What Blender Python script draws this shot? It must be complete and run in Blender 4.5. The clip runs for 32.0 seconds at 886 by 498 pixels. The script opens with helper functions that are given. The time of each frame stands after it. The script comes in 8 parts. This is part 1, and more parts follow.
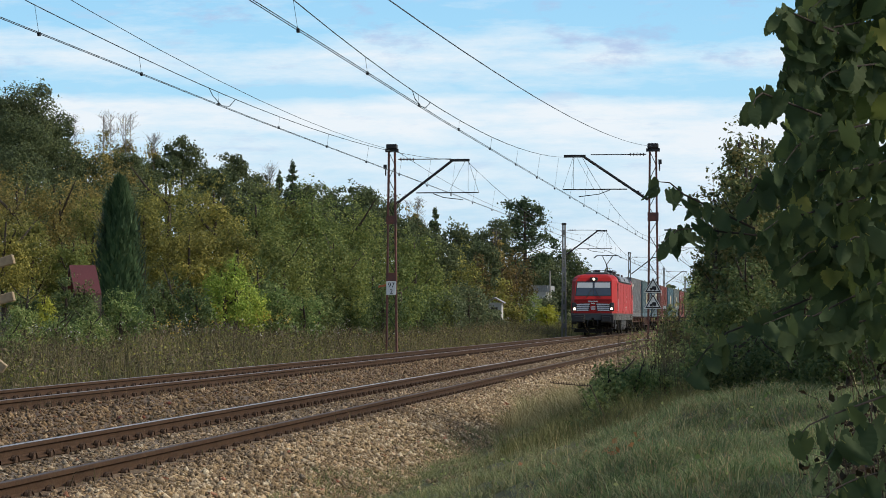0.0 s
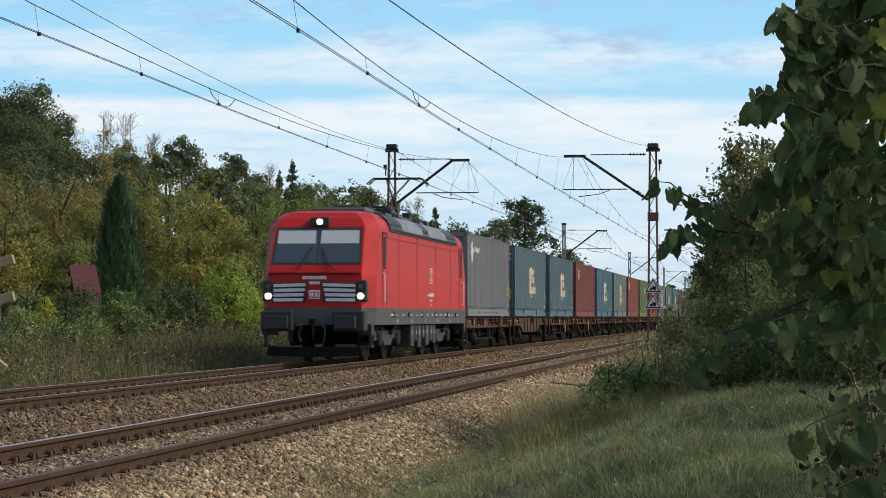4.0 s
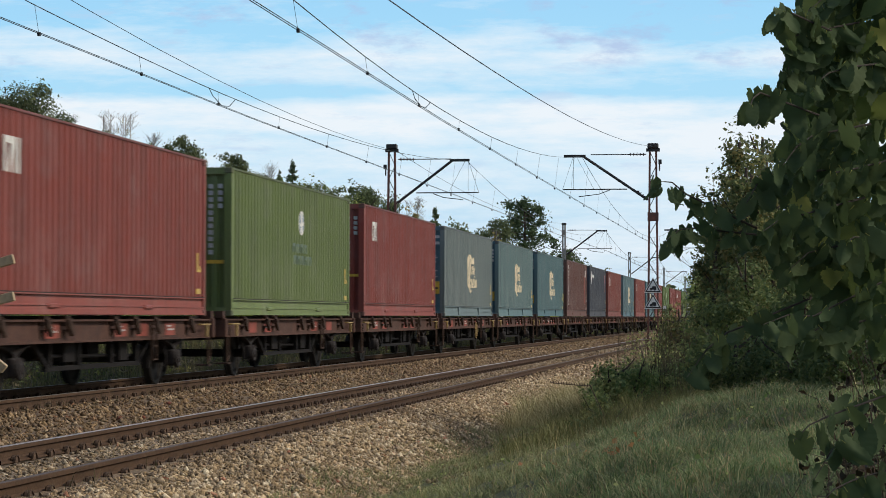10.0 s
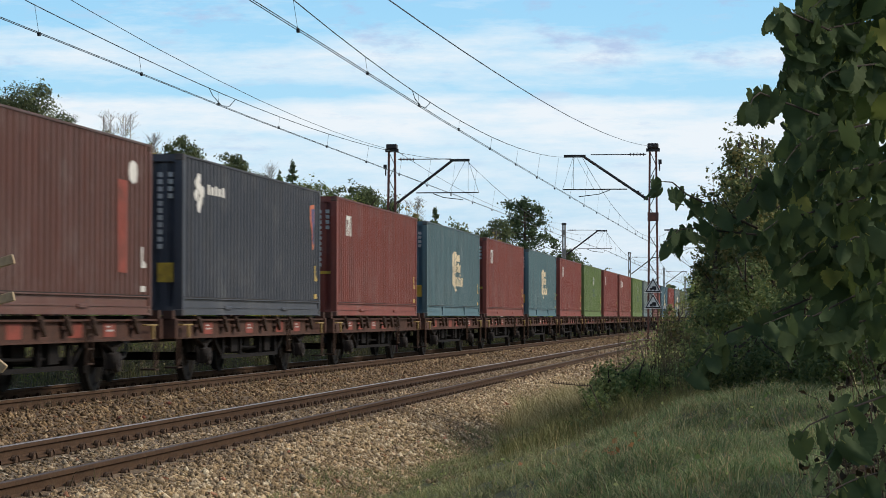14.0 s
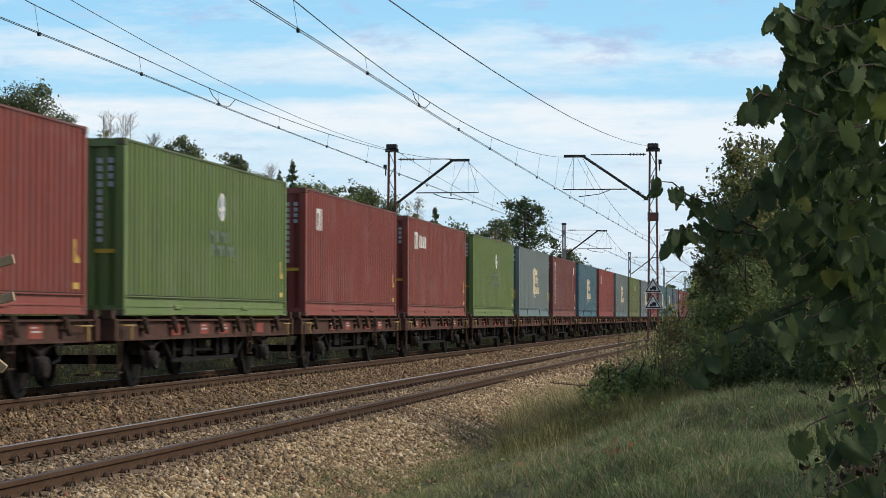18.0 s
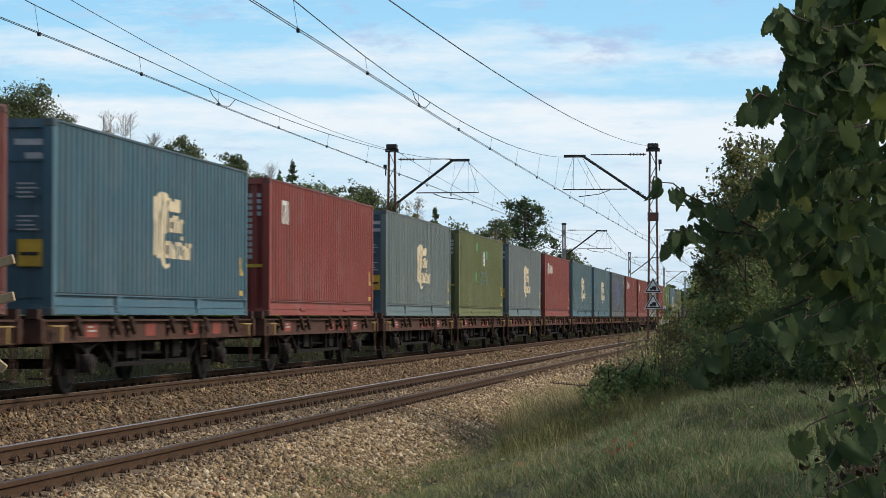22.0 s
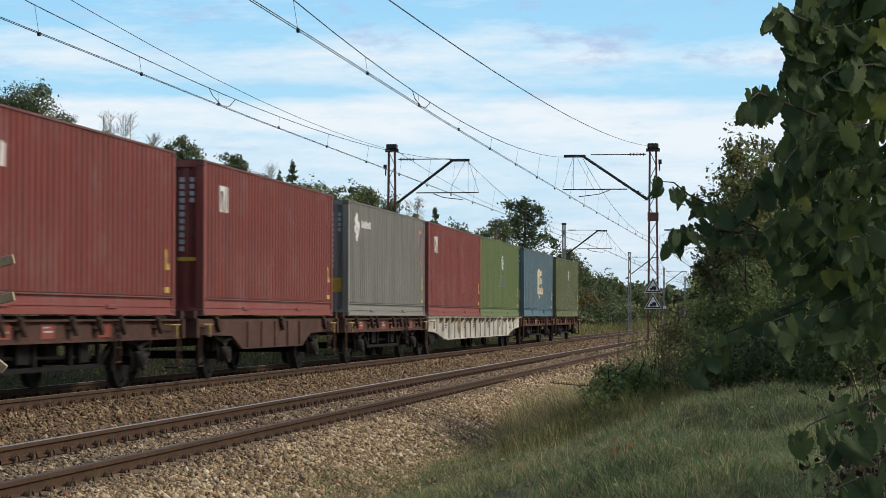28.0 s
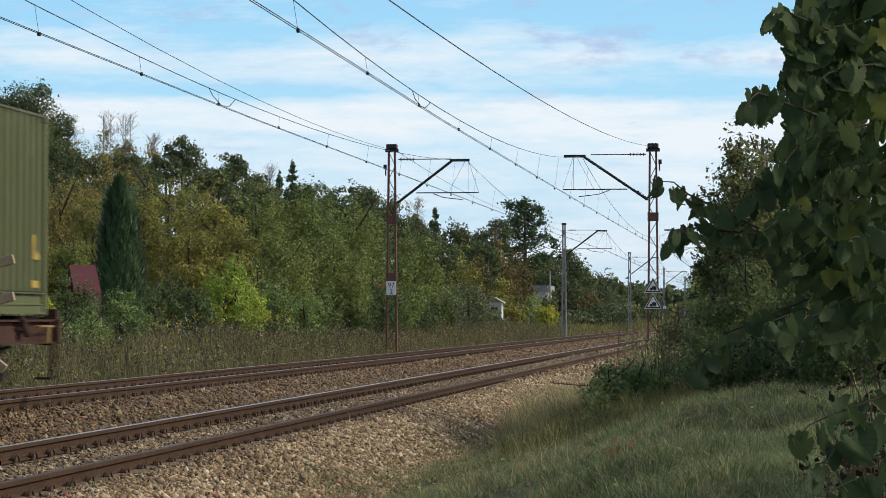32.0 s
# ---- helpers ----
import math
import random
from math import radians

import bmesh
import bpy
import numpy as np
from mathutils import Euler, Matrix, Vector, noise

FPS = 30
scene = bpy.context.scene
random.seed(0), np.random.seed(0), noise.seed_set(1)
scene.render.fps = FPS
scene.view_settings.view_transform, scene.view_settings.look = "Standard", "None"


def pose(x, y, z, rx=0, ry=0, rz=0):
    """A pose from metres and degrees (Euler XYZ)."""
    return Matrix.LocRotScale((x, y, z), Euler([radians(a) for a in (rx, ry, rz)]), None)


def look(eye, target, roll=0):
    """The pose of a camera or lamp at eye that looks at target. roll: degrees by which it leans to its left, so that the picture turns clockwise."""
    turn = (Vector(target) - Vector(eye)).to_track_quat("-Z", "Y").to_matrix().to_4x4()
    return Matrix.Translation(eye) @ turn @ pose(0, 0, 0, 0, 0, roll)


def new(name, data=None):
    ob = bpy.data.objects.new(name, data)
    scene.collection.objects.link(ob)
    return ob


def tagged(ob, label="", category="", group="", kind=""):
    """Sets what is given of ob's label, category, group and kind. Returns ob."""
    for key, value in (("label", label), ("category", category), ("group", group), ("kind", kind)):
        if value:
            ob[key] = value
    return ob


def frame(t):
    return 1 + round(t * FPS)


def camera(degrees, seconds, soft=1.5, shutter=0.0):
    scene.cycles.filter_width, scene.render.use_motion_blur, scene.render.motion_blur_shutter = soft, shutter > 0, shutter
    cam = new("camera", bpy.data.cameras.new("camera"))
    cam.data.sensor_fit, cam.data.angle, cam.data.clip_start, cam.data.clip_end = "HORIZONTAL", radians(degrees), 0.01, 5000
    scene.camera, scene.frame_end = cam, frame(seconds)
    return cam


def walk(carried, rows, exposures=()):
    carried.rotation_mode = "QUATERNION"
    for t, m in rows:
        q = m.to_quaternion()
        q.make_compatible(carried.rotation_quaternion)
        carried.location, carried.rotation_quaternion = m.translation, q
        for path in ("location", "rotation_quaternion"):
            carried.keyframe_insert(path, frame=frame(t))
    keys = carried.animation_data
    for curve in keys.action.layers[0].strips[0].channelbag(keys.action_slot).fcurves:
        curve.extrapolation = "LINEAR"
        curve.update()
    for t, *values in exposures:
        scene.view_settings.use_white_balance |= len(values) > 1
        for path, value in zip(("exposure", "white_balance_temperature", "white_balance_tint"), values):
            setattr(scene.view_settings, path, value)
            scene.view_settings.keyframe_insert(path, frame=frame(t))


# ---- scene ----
cam = camera(21.24, 32.0, soft=0.6, shutter=0.3)
walk(cam, [(0.0, pose(0, 0, 1.2, 91.638, -0.068, 7.99)), (32.0, pose(0, 0, 1.2, 91.638, -0.068, 7.99))])

# ---- world, sun, exposure ----
SUN_AZ, SUN_EL = 90.0, 39.0          # degrees from +y towards +x, and above the horizon
world = bpy.data.worlds.new("world")
scene.world = world
world.use_nodes = True
wn = world.node_tree
wn.nodes.clear()
sky = wn.nodes.new("ShaderNodeTexSky")
sky.sky_type = 'NISHITA'
sky.sun_disc = False
sky.sun_elevation = radians(SUN_EL)
sky.sun_rotation = radians(SUN_AZ)
sky.air_density, sky.dust_density, sky.ozone_density = 1.0, 1.6, 1.0
bg = wn.nodes.new("ShaderNodeBackground")
bg.inputs["Strength"].default_value = 0.15
wo = wn.nodes.new("ShaderNodeOutputWorld")
wn.links.new(sky.outputs[0], bg.inputs[0])
wn.links.new(bg.outputs[0], wo.inputs[0])

sun_data = bpy.data.lights.new("sun", 'SUN')
sun_data.energy = 2.5
sun_data.angle = radians(9.0)
sun_data.color = (1.0, 0.92, 0.78)
sun = new("sun", sun_data)
az, el = radians(SUN_AZ), radians(SUN_EL)
sun.matrix_world = look((60 * math.sin(az) * math.cos(el), 60 * math.cos(az) * math.cos(el), 60 * math.sin(el)), (0, 0, 0))
scene.view_settings.exposure = 0.0

# ---- the plan ----
FAR_X, NEAR_X = -11.64, -7.10          # centre lines of the two tracks
NEAR_Z = -0.16                         # rail top of the near track; the far one is 0
GAUGE = 1.505
SPEED = 23.365                         # metres a second, towards -y
CLIP = 32.0


# ---- mesh tools ----
class Shape:
    """Collects vertices and faces of one mesh."""

    def __init__(self):
        self.v, self.f = [], []

    def add(self, verts, faces):
        n = len(self.v)
        self.v.extend(verts)
        self.f.extend([tuple(i + n for i in fc) for fc in faces])
        return self

    def box(self, x0, x1, y0, y1, z0, z1):
        return self.add([(x0, y0, z0), (x1, y0, z0), (x1, y1, z0), (x0, y1, z0), (x0, y0, z1), (x1, y0, z1), (x1, y1, z1), (x0, y1, z1)],
                        [(0, 3, 2, 1), (4, 5, 6, 7), (0, 1, 5, 4), (1, 2, 6, 5), (2, 3, 7, 6), (3, 0, 4, 7)])

    def soft_box(self, x0, x1, y0, y1, z0, z1, b):
        """A box whose twelve edges are chamfered by b."""
        ids, verts = {}, []
        for sx in (0, 1):
            for sy in (0, 1):
                for sz in (0, 1):
                    c = ((x0, x1)[sx], (y0, y1)[sy], (z0, z1)[sz])
                    d = (b if sx == 0 else -b, b if sy == 0 else -b, b if sz == 0 else -b)
                    for ax in range(3):
                        p = [c[i] + (0 if i == ax else d[i]) for i in range(3)]
                        ids[(sx, sy, sz, ax)] = len(verts)
                        verts.append(tuple(p))
        faces = []
        for ax in range(3):
            for s in (0, 1):
                q = []
                for a, c in ((0, 0), (1, 0), (1, 1), (0, 1)):
                    k = [a, c]
                    k.insert(ax, s)
                    q.append(ids[(*k, ax)])
                faces.append(q if (s == 1) != (ax == 1) else q[::-1])
        for ax in range(3):
            o1, o2 = [i for i in range(3) if i != ax]
            for a in (0, 1):
                for c in (0, 1):
                    k0, k1 = [0, 0, 0], [0, 0, 0]
                    k0[o1] = k1[o1] = a
                    k0[o2] = k1[o2] = c
                    k1[ax] = 1
                    faces.append((ids[(*k0, o1)], ids[(*k1, o1)], ids[(*k1, o2)], ids[(*k0, o2)]))
        for sx in (0, 1):
            for sy in (0, 1):
                for sz in (0, 1):
                    faces.append((ids[(sx, sy, sz, 0)], ids[(sx, sy, sz, 1)], ids[(sx, sy, sz, 2)]))
        return self.add(verts, faces)

    def tube(self, p, q, r0, r1=None, n=8, caps=True):
        r1 = r0 if r1 is None else r1
        p, q = Vector(p), Vector(q)
        w = (q - p).normalized()
        u = w.orthogonal().normalized()
        t = w.cross(u)
        ring = [(math.cos(2 * math.pi * i / n), math.sin(2 * math.pi * i / n)) for i in range(n)]
        vs = [tuple(p + (u * a + t * c) * r0) for a, c in ring] + [tuple(q + (u * a + t * c) * r1) for a, c in ring]
        fs = [(i, (i + 1) % n, n + (i + 1) % n, n + i) for i in range(n)]
        if caps:
            fs += [tuple(range(n))[::-1], tuple(range(n, 2 * n))]
        return self.add(vs, fs)

    def path(self, pts, r, n=6):
        for a, c in zip(pts[:-1], pts[1:]):
            self.tube(a, c, r, r, n)
        return self

    def prism(self, outline, axis, a, b):
        """A closed outline in the plane across the axis (x, y or z), pulled from a to b."""
        n = len(outline)

        def put(o, d):
            return (d, o[0], o[1]) if axis == 'x' else ((o[0], d, o[1]) if axis == 'y' else (o[0], o[1], d))
        vs = [put(o, a) for o in outline] + [put(o, b) for o in outline]
        fs = [(i, (i + 1) % n, n + (i + 1) % n, n + i) for i in range(n)] + [tuple(range(n))[::-1], tuple(range(n, 2 * n))]
        return self.add(vs, fs)

    def loft(self, rings, close=True):
        n = len(rings[0])
        vs = [tuple(p) for r in rings for p in r]
        fs = []
        for k in range(len(rings) - 1):
            for i in range(n):
                j = (i + 1) % n
                fs.append((k * n + i, k * n + j, (k + 1) * n + j, (k + 1) * n + i))
        if close:
            fs += [tuple(range(n))[::-1], tuple(range((len(rings) - 1) * n, len(rings) * n))]
        return self.add(vs, fs)

    def mesh(self, name, smooth=False):
        me = bpy.data.meshes.new(name)
        me.from_pydata(self.v, [], self.f)
        bm = bmesh.new()
        bm.from_mesh(me)
        bmesh.ops.recalc_face_normals(bm, faces=bm.faces)
        bm.to_mesh(me)
        bm.free()
        if smooth:
            me.polygons.foreach_set("use_smooth", [True] * len(me.polygons))
        return me


def part(name, shape, material, parent, label="", smooth=False):
    """One mesh object under a thing or a part. shape: a Shape or a mesh."""
    me = shape.mesh(name, smooth) if isinstance(shape, Shape) else shape
    if material and not me.materials:
        me.materials.append(material)
    ob = new(name, me)
    ob.parent = parent
    if label:
        ob["label"] = label
    return ob


def thing(name, label, category, group="", kind="", at=None):
    ob = new(name)
    ob.empty_display_size = 0.3
    if at is not None:
        ob.matrix_basis = at
    return tagged(ob, label, category, group, kind)


def quads_mesh(name, verts, per_face):
    """A mesh from an array of vertices whose faces are runs of per_face vertices."""
    n = len(verts)
    me = bpy.data.meshes.new(name)
    me.vertices.add(n)
    me.vertices.foreach_set("co", np.ascontiguousarray(verts, dtype=np.float32).ravel())
    me.loops.add(n)
    me.loops.foreach_set("vertex_index", np.arange(n, dtype=np.int32))
    m = n // per_face
    me.polygons.add(m)
    me.polygons.foreach_set("loop_start", np.arange(0, n, per_face, dtype=np.int32))
    me.polygons.foreach_set("loop_total", np.full(m, per_face, dtype=np.int32))
    me.update(calc_edges=True)
    return me


def index_mesh(name, verts, tris):
    me = bpy.data.meshes.new(name)
    me.vertices.add(len(verts))
    me.vertices.foreach_set("co", np.ascontiguousarray(verts, dtype=np.float32).ravel())
    k = tris.shape[1]
    me.loops.add(tris.size)
    me.loops.foreach_set("vertex_index", np.ascontiguousarray(tris, dtype=np.int32).ravel())
    me.polygons.add(len(tris))
    me.polygons.foreach_set("loop_start", np.arange(0, tris.size, k, dtype=np.int32))
    me.polygons.foreach_set("loop_total", np.full(len(tris), k, dtype=np.int32))
    me.update(calc_edges=True)
    return me


# ---- materials ----
def nodes_of(name):
    m = bpy.data.materials.new(name)
    m.use_nodes = True
    nt = m.node_tree
    return m, nt, nt.nodes["Principled BSDF"]


def ramp(nt, src, stops):
    r = nt.nodes.new("ShaderNodeValToRGB")
    els = r.color_ramp.elements
    while len(els) < len(stops):
        els.new(0.5)
    for e, (p, c) in zip(els, stops):
        e.position, e.color = p, (*c, 1.0)
    nt.links.new(src, r.inputs[0])
    return r.outputs[0]


def grain(nt, scale, detail=4.0, rough=0.6, space="Object", stretch=None):
    tc = nt.nodes.new("ShaderNodeTexCoord")
    src = tc.outputs[space]
    if stretch:
        mp = nt.nodes.new("ShaderNodeMapping")
        mp.inputs["Scale"].default_value = stretch
        nt.links.new(src, mp.inputs[0])
        src = mp.outputs[0]
    no = nt.nodes.new("ShaderNodeTexNoise")
    no.inputs["Scale"].default_value, no.inputs["Detail"].default_value, no.inputs["Roughness"].default_value = scale, detail, rough
    nt.links.new(src, no.inputs["Vector"])
    return no.outputs["Fac"]


def mix(nt, fac, a, b, mode='MIX'):
    m = nt.nodes.new("ShaderNodeMix")
    m.data_type, m.blend_type = 'RGBA', mode
    for slot, v in ((0, fac), (6, a), (7, b)):
        if isinstance(v, (int, float)):
            m.inputs[slot].default_value = v
        elif isinstance(v, tuple):
            m.inputs[slot].default_value = (*v, 1.0)
        else:
            nt.links.new(v, m.inputs[slot])
    return m.outputs[2]


def bump(nt, bsdf, h, strength, dist=0.02):
    b = nt.nodes.new("ShaderNodeBump")
    b.inputs["Strength"].default_value, b.inputs["Distance"].default_value = strength, dist
    nt.links.new(h, b.inputs["Height"])
    nt.links.new(b.outputs[0], bsdf.inputs["Normal"])


def plain(name, base, rough=0.7, metal=0.0, var=0.35, scale=3.0, dirt=None, dirt_amount=0.5, fine=40.0, bump_s=0.15):
    """Base colour, broken by grain at two scales, and patches of dirt."""
    m, nt, bs = nodes_of(name)
    dark = tuple(c * (1 - var) for c in base)
    light = tuple(min(1.0, c * (1 + var * 0.6)) for c in base)
    big = grain(nt, scale, 5.0)
    col = ramp(nt, big, [(0.3, dark), (0.7, light)])
    small = grain(nt, fine, 3.0)
    col = mix(nt, 0.35, col, ramp(nt, small, [(0.35, dark), (0.65, light)]))
    if dirt:
        patch = ramp(nt, grain(nt, scale * 0.6, 6.0, 0.7), [(0.45, (0, 0, 0)), (0.7, (dirt_amount,) * 3)])
        col = mix(nt, patch, col, dirt)
    nt.links.new(col, bs.inputs["Base Color"])
    bs.inputs["Roughness"].default_value, bs.inputs["Metallic"].default_value = rough, metal
    bump(nt, bs, small, bump_s)
    return m


def foliage(name, colours, rough=0.6, trans=0.42, patch=0.35, contrast=1.0):
    """Leaves: each its own tint out of the given colours, letting some light through."""
    m, nt, bs = nodes_of(name)
    geo = nt.nodes.new("ShaderNodeNewGeometry")
    n = len(colours)
    col = ramp(nt, geo.outputs["Random Per Island"], [(i / max(1, n - 1), c) for i, c in enumerate(colours)])
    info = nt.nodes.new("ShaderNodeObjectInfo")
    lo, hi = 1 - 0.34 * contrast, 1 + 0.27 * contrast
    big = ramp(nt, grain(nt, patch, 3.0), [(0.3, (lo, lo, lo)), (0.7, (hi, hi * 0.96, hi * 0.88))])
    col = mix(nt, 1.0, col, big, 'MULTIPLY')
    tint = ramp(nt, info.outputs["Random"], [(0.0, (0.8, 0.85, 0.8)), (1.0, (1.15, 1.08, 1.0))])
    col = mix(nt, 1.0, col, tint, 'MULTIPLY')
    nt.links.new(col, bs.inputs["Base Color"])
    bs.inputs["Roughness"].default_value = rough
    bs.inputs["Specular IOR Level"].default_value = 0.2
    tr = nt.nodes.new("ShaderNodeBsdfTranslucent")
    nt.links.new(col, tr.inputs["Color"])
    ms = nt.nodes.new("ShaderNodeMixShader")
    ms.inputs[0].default_value = trans
    out = nt.nodes["Material Output"]
    nt.links.new(bs.outputs[0], ms.inputs[1])
    nt.links.new(tr.outputs[0], ms.inputs[2])
    nt.links.new(ms.outputs[0], out.inputs["Surface"])
    return m


def glow(name, colour, strength):
    m, nt, bs = nodes_of(name)
    bs.inputs["Base Color"].default_value = (*colour, 1)
    bs.inputs["Emission Color"].default_value = (*colour, 1)
    bs.inputs["Emission Strength"].default_value = strength
    return m


def tinted_paint(name, fade=0.2):
    """Painted steel in the object's own colour, faded, with streaks of dirt and rust."""
    m, nt, bs = nodes_of(name)
    info = nt.nodes.new("ShaderNodeObjectInfo")
    base = info.outputs["Color"]
    faded = mix(nt, 0.22, base, (0.30, 0.30, 0.29))
    fac = ramp(nt, grain(nt, 0.7, 6.0, 0.65), [(0.35, (0, 0, 0)), (0.7, (fade * 1.8,) * 3)])
    col = mix(nt, fac, base, faded)
    streak = ramp(nt, grain(nt, 1.0, 6.0, 0.7, stretch=(5.0, 5.0, 0.22)), [(0.46, (0, 0, 0)), (0.72, (0.55, 0.55, 0.55))])
    col = mix(nt, streak, col, (0.05, 0.043, 0.036))
    chalk = ramp(nt, grain(nt, 0.8, 5.0, 0.65), [(0.52, (0, 0, 0)), (0.75, (0.22, 0.22, 0.22))])
    col = mix(nt, chalk, col, (0.30, 0.29, 0.27))
    spots = ramp(nt, grain(nt, 9.0, 5.0, 0.7), [(0.66, (0, 0, 0)), (0.74, (0.6, 0.6, 0.6))])
    col = mix(nt, spots, col, (0.11, 0.055, 0.035))
    small = grain(nt, 60.0, 3.0)
    col = mix(nt, 0.25, col, ramp(nt, small, [(0.3, (0.45, 0.45, 0.45)), (0.7, (1.0, 1.0, 1.0))]), 'MULTIPLY')
    nt.links.new(col, bs.inputs["Base Color"])
    bs.inputs["Roughness"].default_value = 0.6
    bs.inputs["Specular IOR Level"].default_value = 0.3
    bump(nt, bs, small, 0.05)
    return m


PAINT = tinted_paint("container_paint")
M_MARK = plain("white_marking", (0.62, 0.60, 0.55), 0.6, var=0.2, scale=6, dirt=(0.2, 0.17, 0.14), dirt_amount=0.4)
M_FAINT = plain("faint_marking", (0.42, 0.42, 0.40), 0.6, var=0.3, scale=6)
M_CREAM = plain("cream_marking", (0.62, 0.52, 0.33), 0.6, var=0.2, scale=6, dirt=(0.2, 0.17, 0.14), dirt_amount=0.4)
M_YELLOW = plain("yellow_paint", (0.55, 0.36, 0.04), 0.5, var=0.25, scale=6, dirt=(0.1, 0.07, 0.04), dirt_amount=0.5)
M_OCHRE = plain("ochre_worn_paint", (0.30, 0.195, 0.055), 0.65, var=0.35, scale=8, dirt=(0.07, 0.05, 0.035), dirt_amount=0.7)
M_NAVY = plain("navy_marking", (0.03, 0.04, 0.14), 0.6)
M_ORANGE = plain("orange_marking", (0.5, 0.14, 0.05), 0.6)
M_SEAL = plain("black_rubber", (0.02, 0.02, 0.02), 0.7)
M_STEEL = plain("grimy_steel", (0.028, 0.024, 0.022), 0.75, 0.1, dirt=(0.045, 0.033, 0.027))
M_WAGON = plain("wagon_brown_paint", (0.080, 0.042, 0.031), 0.8, var=0.5, scale=3.0, dirt=(0.040, 0.029, 0.024), dirt_amount=0.8)
M_WAGON_RED = plain("wagon_red_patch", (0.23, 0.062, 0.045), 0.7, var=0.35, scale=4.0, dirt=(0.08, 0.05, 0.04), dirt_amount=0.7)
M_WAGON_WHITE = plain("wagon_white_paint", (0.42, 0.40, 0.34), 0.65, var=0.3, scale=1.2, dirt=(0.12, 0.075, 0.05), dirt_amount=0.7)
M_RUSTY = plain("rusty_dark_fitting", (0.050, 0.031, 0.022), 0.85, var=0.5, scale=12)
M_BRACKET = plain("rusty_pale_bracket", (0.17, 0.11, 0.06), 0.75, var=0.4, scale=8)
M_UNDER = plain("underframe_grime", (0.014, 0.012, 0.011), 0.85, var=0.4)
M_WHEEL = plain("wheel_steel", (0.020, 0.018, 0.016), 0.75, 0.1)
M_TREAD = plain("bright_tread", (0.45, 0.43, 0.41), 0.3, 0.9, var=0.15)
M_RAIL_WORN = plain("rail_worn_top", (0.24, 0.21, 0.185), 0.5, 0.4, var=0.2, scale=6.0)
M_RAIL_SIDE = plain("rail_rust", (0.070, 0.041, 0.024), 0.8, var=0.35, scale=5.0)
M_RAIL_TOP = plain("rail_polished", (0.46, 0.44, 0.41), 0.42, 0.75, var=0.15, scale=8.0)
M_RAIL_DULL = plain("rail_dull_top", (0.070, 0.050, 0.036), 0.65, 0.1, var=0.25, scale=6.0)
M_CLIP = plain("clip_rust", (0.080, 0.052, 0.035), 0.8, var=0.5, scale=25)
M_SLEEPER = plain("sleeper_wood", (0.10, 0.08, 0.065), 0.9, var=0.4, scale=6)
M_MAST = plain("mast_rust", (0.17, 0.065, 0.045), 0.75, var=0.45, scale=3.0, dirt=(0.05, 0.04, 0.04), dirt_amount=0.8)
M_MAST_DARK = plain("mast_dark_steel", (0.035, 0.032, 0.032), 0.6, 0.3)
M_CONCRETE = plain("mast_concrete", (0.30, 0.28, 0.25), 0.85, var=0.3, scale=2.0)
M_WIRE = plain("wire_copper_dark", (0.03, 0.03, 0.03), 0.5, 0.6)
M_INSUL = plain("insulator_brown", (0.06, 0.03, 0.025), 0.25)
M_SIGN_WHITE = plain("sign_white", (0.75, 0.75, 0.72), 0.45, var=0.08, scale=5)
M_SIGN_BLACK = plain("sign_black", (0.015, 0.015, 0.015), 0.5)


# ---- ground ----
def ground_z(x, y):
    """Height of the ground. Works on arrays."""
    x = np.asarray(x, float)
    y = np.asarray(y, float)
    z = np.interp(x, [-400, -160, -90, -50, -30, -22, -17, -14.6, -14.0, -4.9, -4.4, -3.4, -2.2, -0.9, 1.0, 4.0, 12.0, 60.0, 400.0],
                  [26.0, 13.0, 6.5, 2.4, 0.7, 0.25, -0.2, -0.55, -0.75, -0.95, -0.86, -0.62, -0.28, 0.0, 0.16, 0.28, 0.5, 0.8, 2.0])
    away = np.clip((y - 60) / 60.0, 0, 1)
    z = np.where(x > -4.6, z * (1 - 0.55 * away) - 0.1 * away, z)
    lump = 0.05 * np.sin(x * 2.1 + 0.6 * y) + 0.06 * np.sin(0.83 * y + 1.3 * x + 1.0) + 0.04 * np.sin(2.7 * y - 1.1 * x)
    # a grassy knoll on the bank, falling away to a hollow behind
    side = np.clip((x + 2.0) / 1.3, 0, 1)
    side = side * side * (3 - 2 * side)
    knoll = np.interp(y, [11.0, 14.0, 18.0, 22.0, 24.0, 28.0, 31.0], [0.0, 0.04, 0.14, 0.23, 0.22, 0.04, 0.0])
    return z + lump * np.where((x > -4.3) | (x < -15), 1.0, 0.15) + knoll * side


def ground_material():
    m, nt, bs = nodes_of("ground_soil_and_grass")
    big = grain(nt, 0.25, 6.0)
    col = ramp(nt, big, [(0.3, (0.05, 0.06, 0.022)), (0.5, (0.08, 0.085, 0.03)), (0.7, (0.13, 0.11, 0.055))])
    fine = grain(nt, 14.0, 4.0)
    col = mix(nt, 0.5, col, ramp(nt, fine, [(0.3, (0.02, 0.02, 0.01)), (0.7, (0.11, 0.10, 0.045))]))
    nt.links.new(col, bs.inputs["Base Color"])
    bs.inputs["Roughness"].default_value = 0.95
    bump(nt, bs, fine, 0.6, 0.05)
    return m


